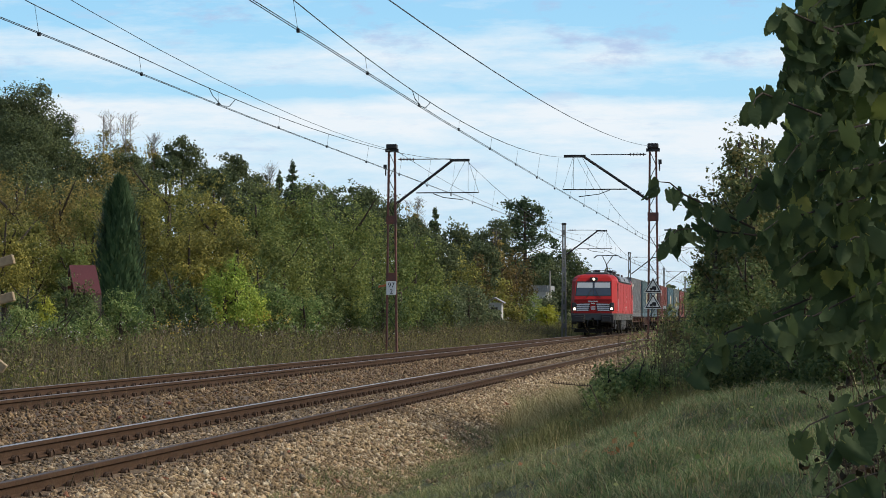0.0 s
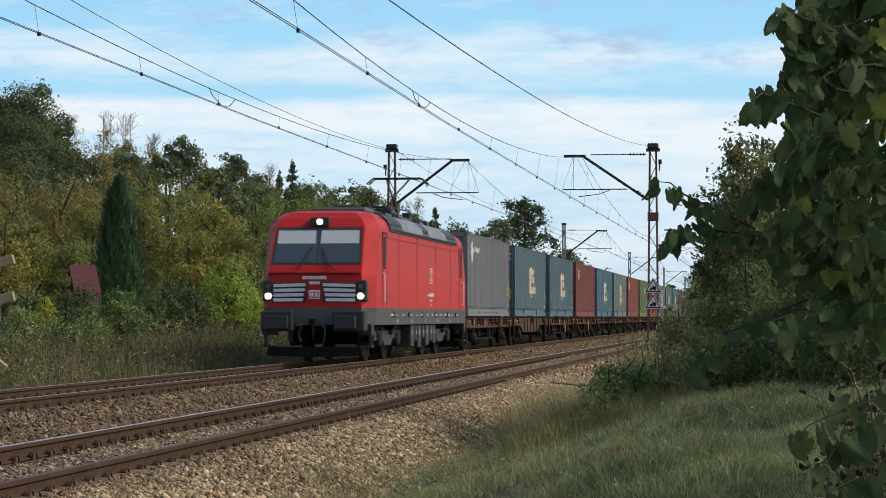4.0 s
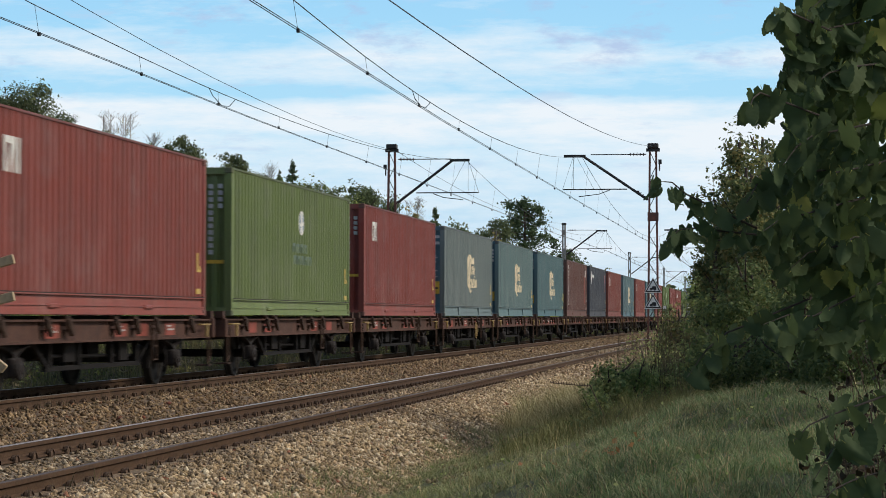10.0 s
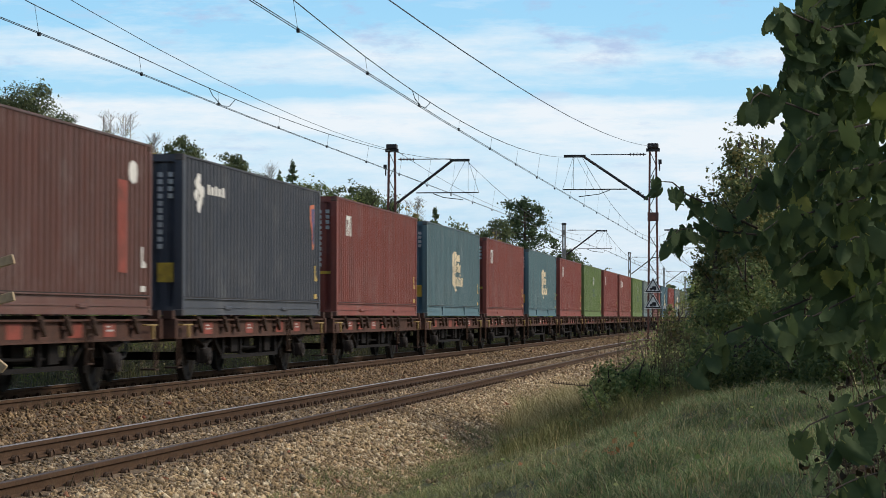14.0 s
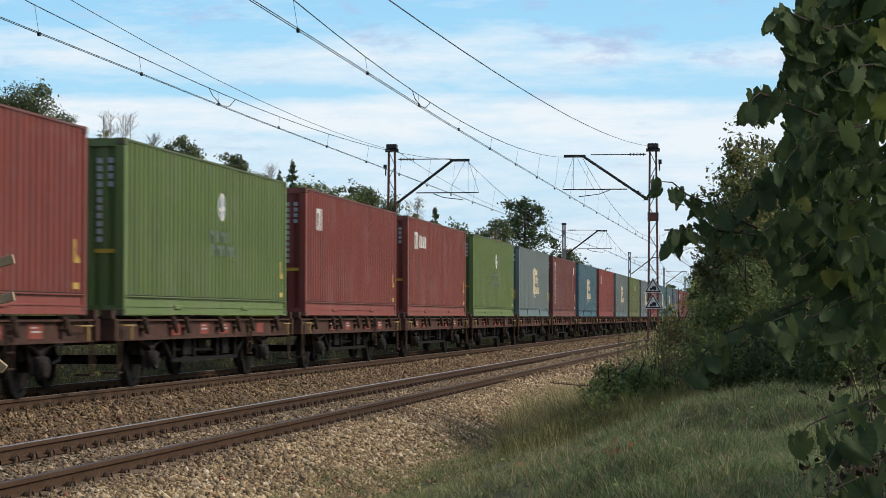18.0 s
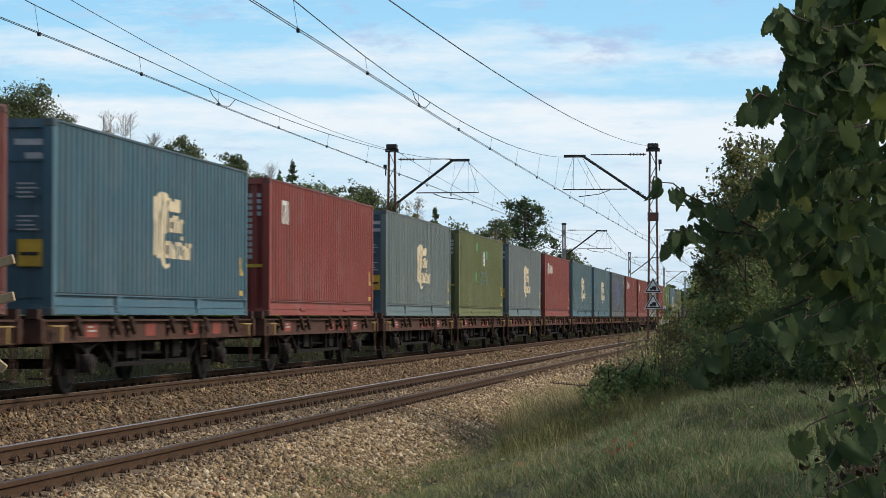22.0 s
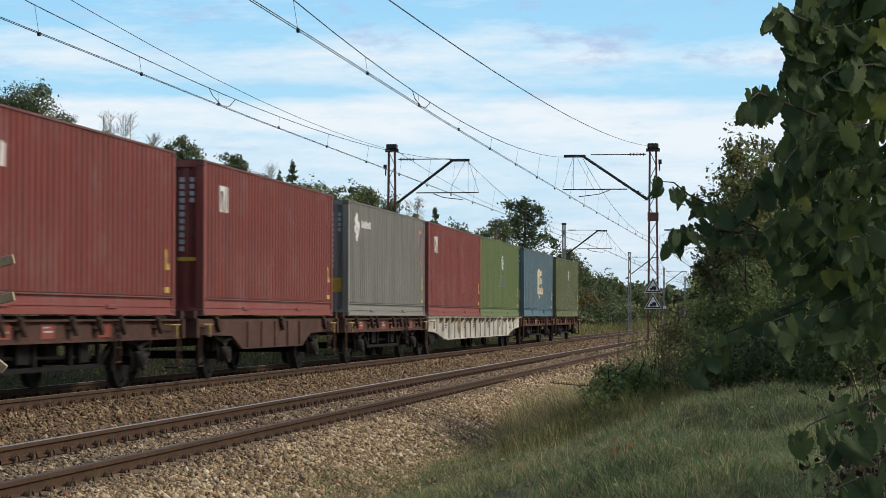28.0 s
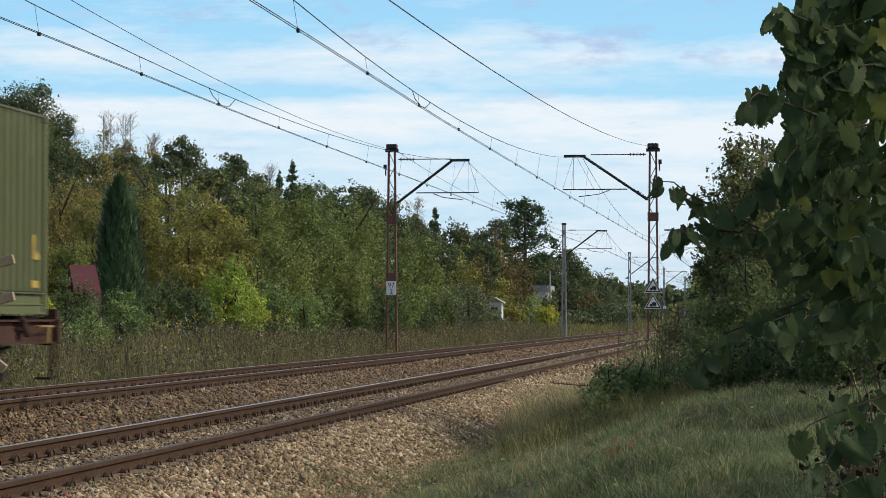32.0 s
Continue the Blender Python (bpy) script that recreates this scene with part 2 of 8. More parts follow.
M_GROUND = ground_material()
gx = np.unique(np.concatenate([np.linspace(-700, -60, 24), np.linspace(-60, -20, 30), np.linspace(-20, 8, 110), np.linspace(8, 60, 22), np.linspace(60, 600, 16)]))
gy = np.unique(np.concatenate([np.linspace(-120, 0, 14), np.linspace(0, 60, 150), np.linspace(60, 400, 90), np.linspace(400, 3600, 30)]))
GX, GY = np.meshgrid(gx, gy)
gv = np.stack([GX, GY, ground_z(GX, GY)], -1).reshape(-1, 3)
nx, ny = len(gx), len(gy)
ii = (np.arange(ny - 1)[:, None] * nx + np.arange(nx - 1)[None, :]).ravel()
gme = index_mesh("ground", gv, np.stack([ii, ii + 1, ii + nx + 1, ii + nx], 1))
gme.materials.append(M_GROUND)
gme.polygons.foreach_set("use_smooth", [True] * len(gme.polygons))
tagged(new("ground", gme), "rough grassy railway bank of soil and low plants", "ground", kind="structure")

BED_X = [-14.3, -13.15, -12.9, -10.4, -9.6, -8.9, -8.3, -6.15, -5.75, -5.2, -4.7, -4.2]
BED_Z = [-0.85, -0.30, -0.17, -0.17, -0.28, -0.345, -0.325, -0.325, -0.36, -0.52, -0.74, -1.0]


def bed_z(x):
    return np.interp(x, BED_X, BED_Z)


def ballast_material(name, stones):
    m, nt, bs = nodes_of(name)
    if stones:
        geo = nt.nodes.new("ShaderNodeNewGeometry")
        src = geo.outputs["Random Per Island"]
        col = ramp(nt, src, [(0.0, (0.11, 0.085, 0.055)), (0.2, (0.32, 0.245, 0.15)), (0.42, (0.50, 0.40, 0.255)), (0.58, (0.22, 0.165, 0.105)), (0.75, (0.42, 0.35, 0.25)), (0.9, (0.74, 0.68, 0.54)), (0.985, (0.60, 0.47, 0.30)), (1.0, (0.30, 0.09, 0.06))])
    else:
        col = ramp(nt, grain(nt, 16.0, 4.0, 0.7), [(0.3, (0.06, 0.046, 0.032)), (0.5, (0.24, 0.19, 0.13)), (0.7, (0.46, 0.38, 0.27))])
    tc = nt.nodes.new("ShaderNodeTexCoord")
    sep = nt.nodes.new("ShaderNodeSeparateXYZ")
    nt.links.new(tc.outputs["Object"], sep.inputs[0])
    mr = nt.nodes.new("ShaderNodeMapRange")
    mr.inputs[1].default_value, mr.inputs[2].default_value = -14.0, -4.0
    nt.links.new(sep.outputs[0], mr.inputs[0])
    # brake dust and rust lie between and beside the rails
    dust = ramp(nt, mr.outputs[0], [(0.0, (0.55, 0.48, 0.41)), (0.42, (0.58, 0.495, 0.40)), (0.55, (0.60, 0.525, 0.43)), (0.64, (0.70, 0.66, 0.61)), (0.74, (0.72, 0.67, 0.60)), (0.78, (0.62, 0.54, 0.45)), (0.83, (0.97, 0.92, 0.82)), (1.0, (0.98, 0.94, 0.85))])
    col = mix(nt, 1.0, col, dust, 'MULTIPLY')
    stain = ramp(nt, grain(nt, 0.5, 5.0, space="Object"), [(0.35, (0.74, 0.68, 0.62)), (0.65, (1.06, 1.02, 0.97))])
    col = mix(nt, 1.0, col, stain, 'MULTIPLY')
    nt.links.new(col, bs.inputs["Base Color"])
    bs.inputs["Roughness"].default_value = 0.9
    bump(nt, bs, grain(nt, 30.0 if not stones else 60.0, 4.0), 0.7, 0.03)
    return m


for m in (M_UNDER, M_STEEL, M_WHEEL, M_RUSTY, M_WAGON, M_WAGON_RED, M_RAIL_SIDE, M_CLIP):  # dry grime has little gloss
    m.node_tree.nodes["Principled BSDF"].inputs["Specular IOR Level"].default_value = 0.12
M_BED = ballast_material("ballast_ground", False)
M_STONE = ballast_material("ballast_stones", True)
ys = np.concatenate([np.linspace(-60, 120, 91), np.linspace(125, 1500, 60)])
bxs = np.array(BED_X)
bv = np.array([(x, y, z) for y in ys for x, z in zip(BED_X, BED_Z)])
ii = (np.arange(len(ys) - 1)[:, None] * len(bxs) + np.arange(len(bxs) - 1)[None, :]).ravel()
bme = index_mesh("ballast_bed", bv, np.stack([ii, ii + 1, ii + len(bxs) + 1, ii + len(bxs)], 1))
bme.materials.append(M_BED)
tagged(new("ballast_bed", bme), "brown crushed stone bed under two railway tracks", "ballast", kind="structure")

# loose stones of the bed, dense where the camera is near
rng = np.random.default_rng(5)


def stone_field(n, x0, x1, y0, y1, near_power, s0, s1, zf, lift=0.3):
    base = np.array([(1, 0, 0), (-1, 0, 0), (0, 1, 0), (0, -1, 0), (0, 0, 1), (0, 0, -1)], float)
    tri = np.array([(0, 2, 4), (2, 1, 4), (1, 3, 4), (3, 0, 4), (2, 0, 5), (1, 2, 5), (3, 1, 5), (0, 3, 5)])
    x = rng.uniform(x0, x1, n)
    y = y0 + (y1 - y0) * rng.random(n) ** near_power
    s = rng.uniform(s0, s1, n) * (0.6 + 0.8 * rng.random(n) ** 2)
    v = base[None] * s[:, None, None] * rng.uniform(0.55, 1.25, (n, 6, 1)) + rng.normal(0, 0.33, (n, 6, 3)) * s[:, None, None]
    v[:, :, 2] *= 0.75
    a = rng.uniform(0, 2 * np.pi, n)
    c, sn = np.cos(a)[:, None], np.sin(a)[:, None]
    vx, vy = v[:, :, 0] * c - v[:, :, 1] * sn, v[:, :, 0] * sn + v[:, :, 1] * c
    v = np.stack([vx + x[:, None], vy + y[:, None], v[:, :, 2] + (zf(x, y) + s * lift)[:, None]], -1)
    t = (tri[None] + (np.arange(n) * 6)[:, None, None]).reshape(-1, 3)
    return v.reshape(-1, 3), t


sv, st = [], []
off = 0
for args in ((42000, -5.85, -4.3, 15, 62, 1.45, 0.019, 0.041, lambda x, y: bed_z(x)),
             (15000, -10.6, -8.2, 20, 80, 1.25, 0.024, 0.046, lambda x, y: bed_z(x)),
             (12000, -7.68, -6.6, 17, 90, 1.3, 0.019, 0.038, lambda x, y: bed_z(x) - 0.005),
             (9000, -6.16, -5.7, 15, 62, 1.4, 0.018, 0.036, lambda x, y: bed_z(x) - 0.008),
             (9000, -6.3, -4.5, 55, 150, 1.1, 0.035, 0.055, lambda x, y: bed_z(x)),
             (9000, -10.6, -8.2, 70, 200, 1.1, 0.035, 0.06, lambda x, y: bed_z(x)),
             (4500, -7.72, -6.45, 80, 180, 1.1, 0.035, 0.055, lambda x, y: bed_z(x) + 0.01),
             (2200, -4.9, -3.4, 15, 45, 1.3, 0.02, 0.045, lambda x, y: np.maximum(ground_z(x, y), bed_z(x)))):
    v, t = stone_field(*args)
    sv.append(v)
    st.append(t + off)
    off += len(v)
sme = index_mesh("ballast_stones", np.concatenate(sv), np.concatenate(st))
sme.materials.append(M_STONE)
tagged(new("ballast_stones", sme), "loose brown and buff crushed ballast stones", "stones", kind="stuff")


# ---- tracks ----
def rail_profile(cx, top):
    o = [(-0.075, -0.172), (0.075, -0.172), (0.075, -0.160), (0.02, -0.142), (0.009, -0.12), (0.009, -0.055), (0.036, -0.042), (0.036, -0.006), (0.028, 0.0),
         (-0.028, 0.0), (-0.036, -0.006), (-0.036, -0.042), (-0.009, -0.055), (-0.009, -0.12), (-0.02, -0.142), (-0.075, -0.160)]
    return [(cx + a, top + c) for a, c in o]


def clip_mesh():
    """A domed rail fastening: a rounded cap inside a bent spring ring, with its nut."""
    s = Shape()
    n = 10
    rings = []
    for rx, ry, z in ((0.040, 0.066, -0.04), (0.038, 0.064, 0.005), (0.030, 0.050, 0.034), (0.014, 0.024, 0.046)):
        rings.append([(0.015 + rx * math.cos(2 * math.pi * k / n), ry * math.sin(2 * math.pi * k / n), z) for k in range(n)])
    s.loft(rings)
    arc = [(0.046, 0.072 * math.cos(math.pi * k / 7), 0.070 * math.sin(math.pi * k / 7) - 0.025) for k in range(8)]
    s.path(arc, 0.010, 4)
    return s.mesh("rail_clip")


CLIP_ME = clip_mesh()
CLIP_ME.materials.append(M_CLIP)
SLEEPER_ME = Shape().soft_box(-1.25, 1.25, -0.13, 0.13, -0.14, 0.0, 0.015).mesh("sleeper")
SLEEPER_ME.materials.append(M_SLEEPER)
track_jobs = []


def build_track(cx, top, cant, label, polished):
    tr = thing("railway_track", label, "railway track", "pair of tracks", "structure")
    for side in (-1, 1):
        x = cx + side * GAUGE / 2
        z = top - side * cant
        part("rail", Shape().prism(rail_profile(x, z), 'y', -60.0, 1500.0), M_RAIL_SIDE, tr, "rusty brown steel rail")
        shiny = polished if side == -1 or cx == FAR_X else M_RAIL_DULL
        part("running_surface", Shape().prism([(x - 0.03, z), (x + 0.03, z), (x + 0.024, z + 0.004), (x - 0.024, z + 0.004)], 'y', -60.0, 1500.0), shiny, tr, "worn bare steel rail head")
    track_jobs.append((tr, cx, top, cant))


build_track(FAR_X, 0.0, 0.0, "far railway track with rusty rails on stone ballast", M_RAIL_WORN)
build_track(NEAR_X, NEAR_Z, 0.02, "near railway track with one polished rail on ballast", M_RAIL_TOP)


# ---- containers ----
DECK = 1.205                            # floor of the containers above the rails
CL, CW, CH = 12.85, 2.438, 2.896
hl, hw = CL / 2, CW / 2


def corrugated(length, z0, z1, depth, pitch, horizontal_x):
    """A corrugated wall along y at x, pressed inwards by depth."""
    vs, fs = [], []
    n = int(length / pitch)
    step = length / n
    ys, xs = [], []
    for k in range(n):
        a = -length / 2 + k * step
        ys += [a, a + step * 0.42, a + step * 0.52, a + step * 0.94]
        xs += [horizontal_x, horizontal_x, horizontal_x - depth, horizontal_x - depth]
    ys.append(length / 2)
    xs.append(horizontal_x)
    for x, y in zip(xs, ys):
        vs += [(x, y, z0), (x, y, z1)]
    for i in range(len(ys) - 1):
        fs.append((2 * i, 2 * i + 2, 2 * i + 3, 2 * i + 1))
    # back skin, so that the wall has thickness
    m = len(vs)
    xb = horizontal_x - depth - 0.006
    vs += [(xb, -length / 2, z0), (xb, length / 2, z0), (xb, length / 2, z1), (xb, -length / 2, z1)]
    fs.append((m, m + 3, m + 2, m + 1))
    return vs, fs


def turned(shape):
    """The same shape turned half round the upright axis."""
    s = Shape()
    s.v = [(-x, -y, z) for x, y, z in shape.v]
    s.f = list(shape.f)
    return s


SIDE_Z0, SIDE_Z1 = 0.33, 2.85


def container_meshes():
    d = {}
    side = Shape()
    vs, fs = corrugated(CL - 0.30, SIDE_Z0, SIDE_Z1, 0.045, 0.28, hw - 0.012)
    side.add(vs, fs)
    d["side_wall"], d["side_wall_back"] = side.mesh("side_wall"), turned(side).mesh("side_wall")
    rail = Shape()
    rail.box(hw - 0.09, hw + 0.006, -hl + 0.15, hl - 0.15, SIDE_Z0 - 0.02, SIDE_Z0)
    rail.box(hw - 0.09, hw - 0.04, -hl + 0.15, hl - 0.15, 0.05, SIDE_Z0 - 0.02)
    rail.box(hw - 0.09, hw - 0.006, -hl + 0.15, hl - 0.15, 0.15, 0.165)
    rail.box(hw - 0.09, hw - 0.022, -hl + 0.15, hl - 0.15, 0.05, 0.15)
    rail.box(hw - 0.09, hw + 0.002, -hl + 0.15, hl - 0.15, 0.02, 0.05)
    d["bottom_rail"], d["bottom_rail_back"] = rail.mesh("bottom_rail"), turned(rail).mesh("bottom_rail")
    d["pocket_cover"] = Shape().soft_box(hw - 0.03, hw + 0.012, -0.24, 0.24, 0.115, 0.185, 0.012).mesh("pocket_cover")
    d["lashing_tab"] = Shape().box(hw - 0.04, hw + 0.004, -0.14, 0.14, 0.06, SIDE_Z0 - 0.02).mesh("lashing_tab")
    top = Shape().box(hw - 0.06, hw, -hl + 0.15, hl - 0.15, SIDE_Z1, CH - 0.01)
    d["top_rail"], d["top_rail_back"] = top.mesh("top_rail"), turned(top).mesh("top_rail")
    roof = Shape()
    n = 40
    ys = np.linspace(-hl + 0.1, hl - 0.1, 2 * n + 1)
    for i in range(2 * n):
        za = CH - 0.012 if i % 2 == 0 else CH - 0.032
        roof.box(-hw + 0.06, hw - 0.06, ys[i], ys[i + 1], CH - 0.05, za)
    d["roof"] = roof.mesh("roof")
    floor_s = Shape().box(-hw + 0.05, hw - 0.05, -hl + 0.1, hl - 0.1, 0.12, 0.16)
    for k in range(14):
        y = -hl + 0.6 + k * (CL - 1.2) / 13
        floor_s.box(-hw + 0.05, hw - 0.05, y - 0.03, y + 0.03, 0.02, 0.12)
    d["underfloor"] = floor_s.mesh("underfloor")
    post = Shape().box(-0.075, 0.075, -0.075, 0.075, 0.12, CH - 0.12)
    post.box(-0.082, 0.04, -0.04, 0.082, 0.12, CH - 0.12)
    d["corner_post"] = post.mesh("corner_post")
    d["corner_casting"] = Shape().soft_box(-0.082, 0.082, -0.09, 0.09, -0.06, 0.06, 0.012).box(-0.0835, 0.0835, -0.035, 0.035, -0.022, 0.022).mesh("corner_casting")
    # door end at -y
    door = Shape()
    door.box(-0.565, 0.565, -0.02, 0.02, 0.17, CH - 0.15)
    for k in range(5):
        z = 0.26 + k * 0.5
        door.box(-0.50, 0.50, -0.04, -0.02, z, z + 0.36)
    d["door_leaf"] = door.mesh("door_leaf")
    bar = Shape().tube((0, -0.075, 0.14), (0, -0.075, CH - 0.14), 0.022, n=6)
    for z in (0.3, 0.95, 1.6, 2.25, 2.62):
        bar.box(-0.045, 0.045, -0.085, -0.035, z - 0.03, z + 0.03)
    bar.box(-0.02, 0.26, -0.115, -0.095, 1.18, 1.215)
    d["lock_rod"] = bar.mesh("lock_rod")
    sill = Shape().box(-hw + 0.15, hw - 0.15, -0.06, 0.06, 0.02, 0.17)
    d["end_sill"] = sill.mesh("end_sill")
    head = Shape().box(-hw + 0.15, hw - 0.15, -0.06, 0.06, CH - 0.14, CH - 0.01)
    d["end_header"] = head.mesh("end_header")
    hinge = Shape().box(-0.05, 0.03, -0.045, -0.01, -0.06, 0.06).tube((-0.03, -0.04, -0.07), (-0.03, -0.04, 0.07), 0.02, n=6)
    d["hinge"] = hinge.mesh("hinge")
    # closed end
    e = Shape()
    vs, fs = corrugated(CW - 0.30, 0.17, CH - 0.14, 0.045, 0.25, 0.0)
    e.add([(y, -x, z) for x, y, z in vs], fs)
    d["end_wall"] = e.mesh("end_wall")
    for key in d:
        d[key].materials.append(PAINT)
    # dark strip painting the shadow line where the wall meets its bottom rail
    d["seam"] = Shape().box(hw - 0.05, hw + 0.003, -hl + 0.16, hl - 0.16, SIDE_Z0 + 0.001, SIDE_Z0 + 0.016).mesh("seam")
    d["seam"].materials.append(M_STEEL)
    return d


CM = container_meshes()
CONTAINER_KEYS = []


def plate(x, y0, y1, z0, z1):
    """A thin marking on the side that faces +x."""
    return Shape().box(x, x + 0.003, y0, y1, z0, z1)


def side_blob(points, x=None):
    """A flat shape on the side wall from an outline in (y, z)."""
    x = hw - 0.009 if x is None else x
    return Shape().prism(points, 'x', x, x + 0.003)


SHIFT = 0.45                            # the markings sit behind the middle of the wall


def logo_teal(root):
    """Cream upright figure with broad folds and three rows of blocks grown on to it."""
    folds = [[(-1.20, 2.02), (-1.0, 2.06), (-1.02, 1.75), (-1.08, 1.05), (-1.22, 1.02), (-1.16, 1.5), (-1.22, 1.7)],
             [(-0.97, 2.08), (-0.72, 2.14), (-0.66, 1.98), (-0.86, 1.70), (-0.84, 1.2), (-0.78, 0.98), (-1.02, 1.0), (-0.98, 1.5)],
             [(-0.66, 2.14), (-0.30, 2.12), (-0.22, 2.04), (-0.48, 1.86), (-0.52, 1.5), (-0.56, 1.2), (-0.50, 1.0), (-0.42, 0.88), (-0.12, 0.92), (-0.14, 0.86), (-0.45, 0.80), (-0.66, 0.90), (-0.78, 1.05), (-0.78, 1.6), (-0.58, 1.95)],
             [(-0.44, 1.84), (-0.26, 1.96), (-0.30, 1.66), (-0.32, 1.44), (-0.48, 1.42)]]
    for f in folds:
        part("logo_fold", side_blob([(a + SHIFT, c) for a, c in f]), M_CREAM, root, "cream fold of the upright figure")
    x = hw - 0.009
    rows = ((1.82, 2.05, -0.22, 0.58, 4), (1.46, 1.76, -0.18, 0.86, 4), (1.0, 1.30, -0.46, 1.44, 8))
    for r, (z0, z1, a, b, k) in enumerate(rows):
        st = (b - a) / k
        for i in range(k):
            p, w = a + i * st, st * (0.95 if r == 0 else 0.84)
            lo, hi = z0, z1 - (0.05 if (i + r) % 3 == 1 else 0.0)
            m = 0.07
            if r == 0:
                o = [(p, lo), (p + w, lo), (p + w, hi), (p, hi)]
            elif i % 4 == 0:
                o = [(p, lo), (p + w, lo), (p + w, lo + m), (p + w * 0.45, lo + m), (p + w * 0.45, hi - m), (p + w, hi - m), (p + w, hi), (p, hi)]
            elif i % 4 == 1:
                o = [(p, lo), (p + w * 0.4, lo), (p + w * 0.4, hi - m), (p + w * 0.64, hi - m), (p + w * 0.64, lo), (p + w, lo), (p + w, hi), (p, hi)]
            elif i % 4 == 2:
                o = [(p, lo), (p + w, lo), (p + w, hi - m * 1.4), (p + w * 0.55, hi - m), (p + w * 0.55, hi), (p, hi)]
            else:
                o = [(p, lo), (p + w * 0.5, lo), (p + w * 0.5, hi - m), (p + w, hi - m), (p + w, hi), (p, hi)]
            part("marking_block", side_blob([(q + SHIFT, c) for q, c in o]), M_CREAM, root)
    part("marking_dot", plate(x, 0.62 + SHIFT, 0.80 + SHIFT, 1.34, 1.41), M_CREAM, root)


def logo_red(root, words):
    y = -hl + 1.25
    z0, z1 = 1.98, 2.48
    x = hw - 0.009
    part("logo_block", side_blob([(y, z0), (y + 0.1, z0), (y + 0.1, z1 - 0.1), (y + 0.3, z1 - 0.1), (y + 0.3, z1), (y, z1)]), M_MARK, root)
    part("logo_block", side_blob([(y + 0.16, z0), (y + 0.27, z0), (y + 0.44, z1), (y + 0.34, z1)]), M_MARK, root)
    part("logo_block", plate(x, y + 0.42, y + 0.52, z0, z1), M_MARK, root)
    part("logo_block", plate(x, y + 0.60, y + 0.70, z0, z1), M_MARK, root)
    if words:
        for k in range(4):
            a = y + 0.95 + k * 0.36
            part("marking_block", side_blob([(a, z0 + 0.06), (a + 0.24, z0 + 0.06), (a + 0.27, z1 - 0.1 - 0.03 * (k % 2)), (a + 0.08, z1 - 0.07)]), M_MARK, root)


def logo_green(root):
    x = hw - 0.009
    oval = [(0.4 + 0.30 * math.cos(a), 2.07 + 0.27 * math.sin(a)) for a in [2 * math.pi * k / 16 for k in range(16)]]
    part("logo_rim", side_blob(oval), M_MARK, root, "pale oval rim of the emblem")
    part("logo_field", side_blob([(0.08 + a * 0.8, 2.07 + (c - 2.07) * 0.86) for a, c in oval], hw - 0.006), M_EMBLEM_BLUE, root, "faded blue emblem field")
    part("logo_cross", Shape().prism([(a + 0.4, c) for a, c in ((-0.08, 1.82), (0.08, 1.82), (0.08, 2.0), (0.24, 2.02), (0.22, 2.08), (0.08, 2.1), (0.06, 2.32), (-0.06, 2.32), (-0.08, 2.08), (-0.22, 2.04), (-0.22, 2.0), (-0.08, 1.98))], 'x', hw - 0.003, hw), M_MARK, root, "pale upright cross shape")
    for j, (z0, z1, n) in enumerate(((1.40, 1.60, 4), (1.14, 1.34, 5))):
        for k in range(n):
            a = -0.55 + k * 0.42 + 0.1 * j
            part("faded_block", side_blob([(a, z0), (a + 0.1, z0), (a + 0.1, z1 - 0.07), (a + 0.22, z1 - 0.07), (a + 0.22, z0), (a + 0.32, z0), (a + 0.32, z1), (a, z1)]), M_FADED, root)


def logo_grey(root):
    x = hw - 0.009
    y = -hl + 1.0
    for a, c in ((0.0, 0.0), (0.28, 0.12), (0.05, 0.22), (0.33, -0.08), (0.18, 0.3), (0.2, -0.2), (0.45, 0.08)):
        part("logo_petal", side_blob([(y + a + 0.15 * math.cos(k) * (1 + 0.2 * (k % 2)), 2.2 + c + 0.12 * math.sin(k)) for k in range(6)]), M_MARK, root)
    for k in range(5):
        part("marking_block", plate(x, y + 0.85 + k * 0.29, y + 1.05 + k * 0.29, 2.26, 2.44 - 0.03 * (k % 2)), M_MARK, root)
    z = [(hl - 1.25, 2.5), (hl - 0.75, 2.55), (hl - 0.7, 2.15), (hl - 0.85, 1.9), (hl - 0.78, 1.55), (hl - 0.95, 1.5), (hl - 1.0, 1.9), (hl - 1.2, 2.2)]
    part("emblem", side_blob(z), M_ORANGE, root, "orange emblem outline")
    part("emblem", side_blob([(a * 0.6 + (hl - 0.97) * 0.4 + 0.06, c * 0.8 + 0.42) for a, c in z], hw - 0.005), M_NAVY, root, "navy emblem fill")


def logo_brown(root):
    x = hw - 0.009
    for k in range(11):
        part("marking_block", plate(x, -hl + 1.0, -hl + 1.22, 0.6 + k * 0.165, 0.72 + k * 0.165), M_MARK, root)
    part("marking_block", plate(x, -hl + 0.95, -hl + 1.3, 2.42, 2.62), M_MARK, root)
    part("emblem", side_blob([(hl - 1.2 + 0.26 * math.cos(k * 0.785) * (1 + 0.15 * (k % 2)), 2.36 + 0.2 * math.sin(k * 0.785)) for k in range(8)]), M_MARK, root, "scuffed white round emblem")
    part("paint_patch", plate(x, hl - 2.1, hl - 1.55, 0.7, 2.2), M_WAGON_RED, root, "brighter red repaired strip")


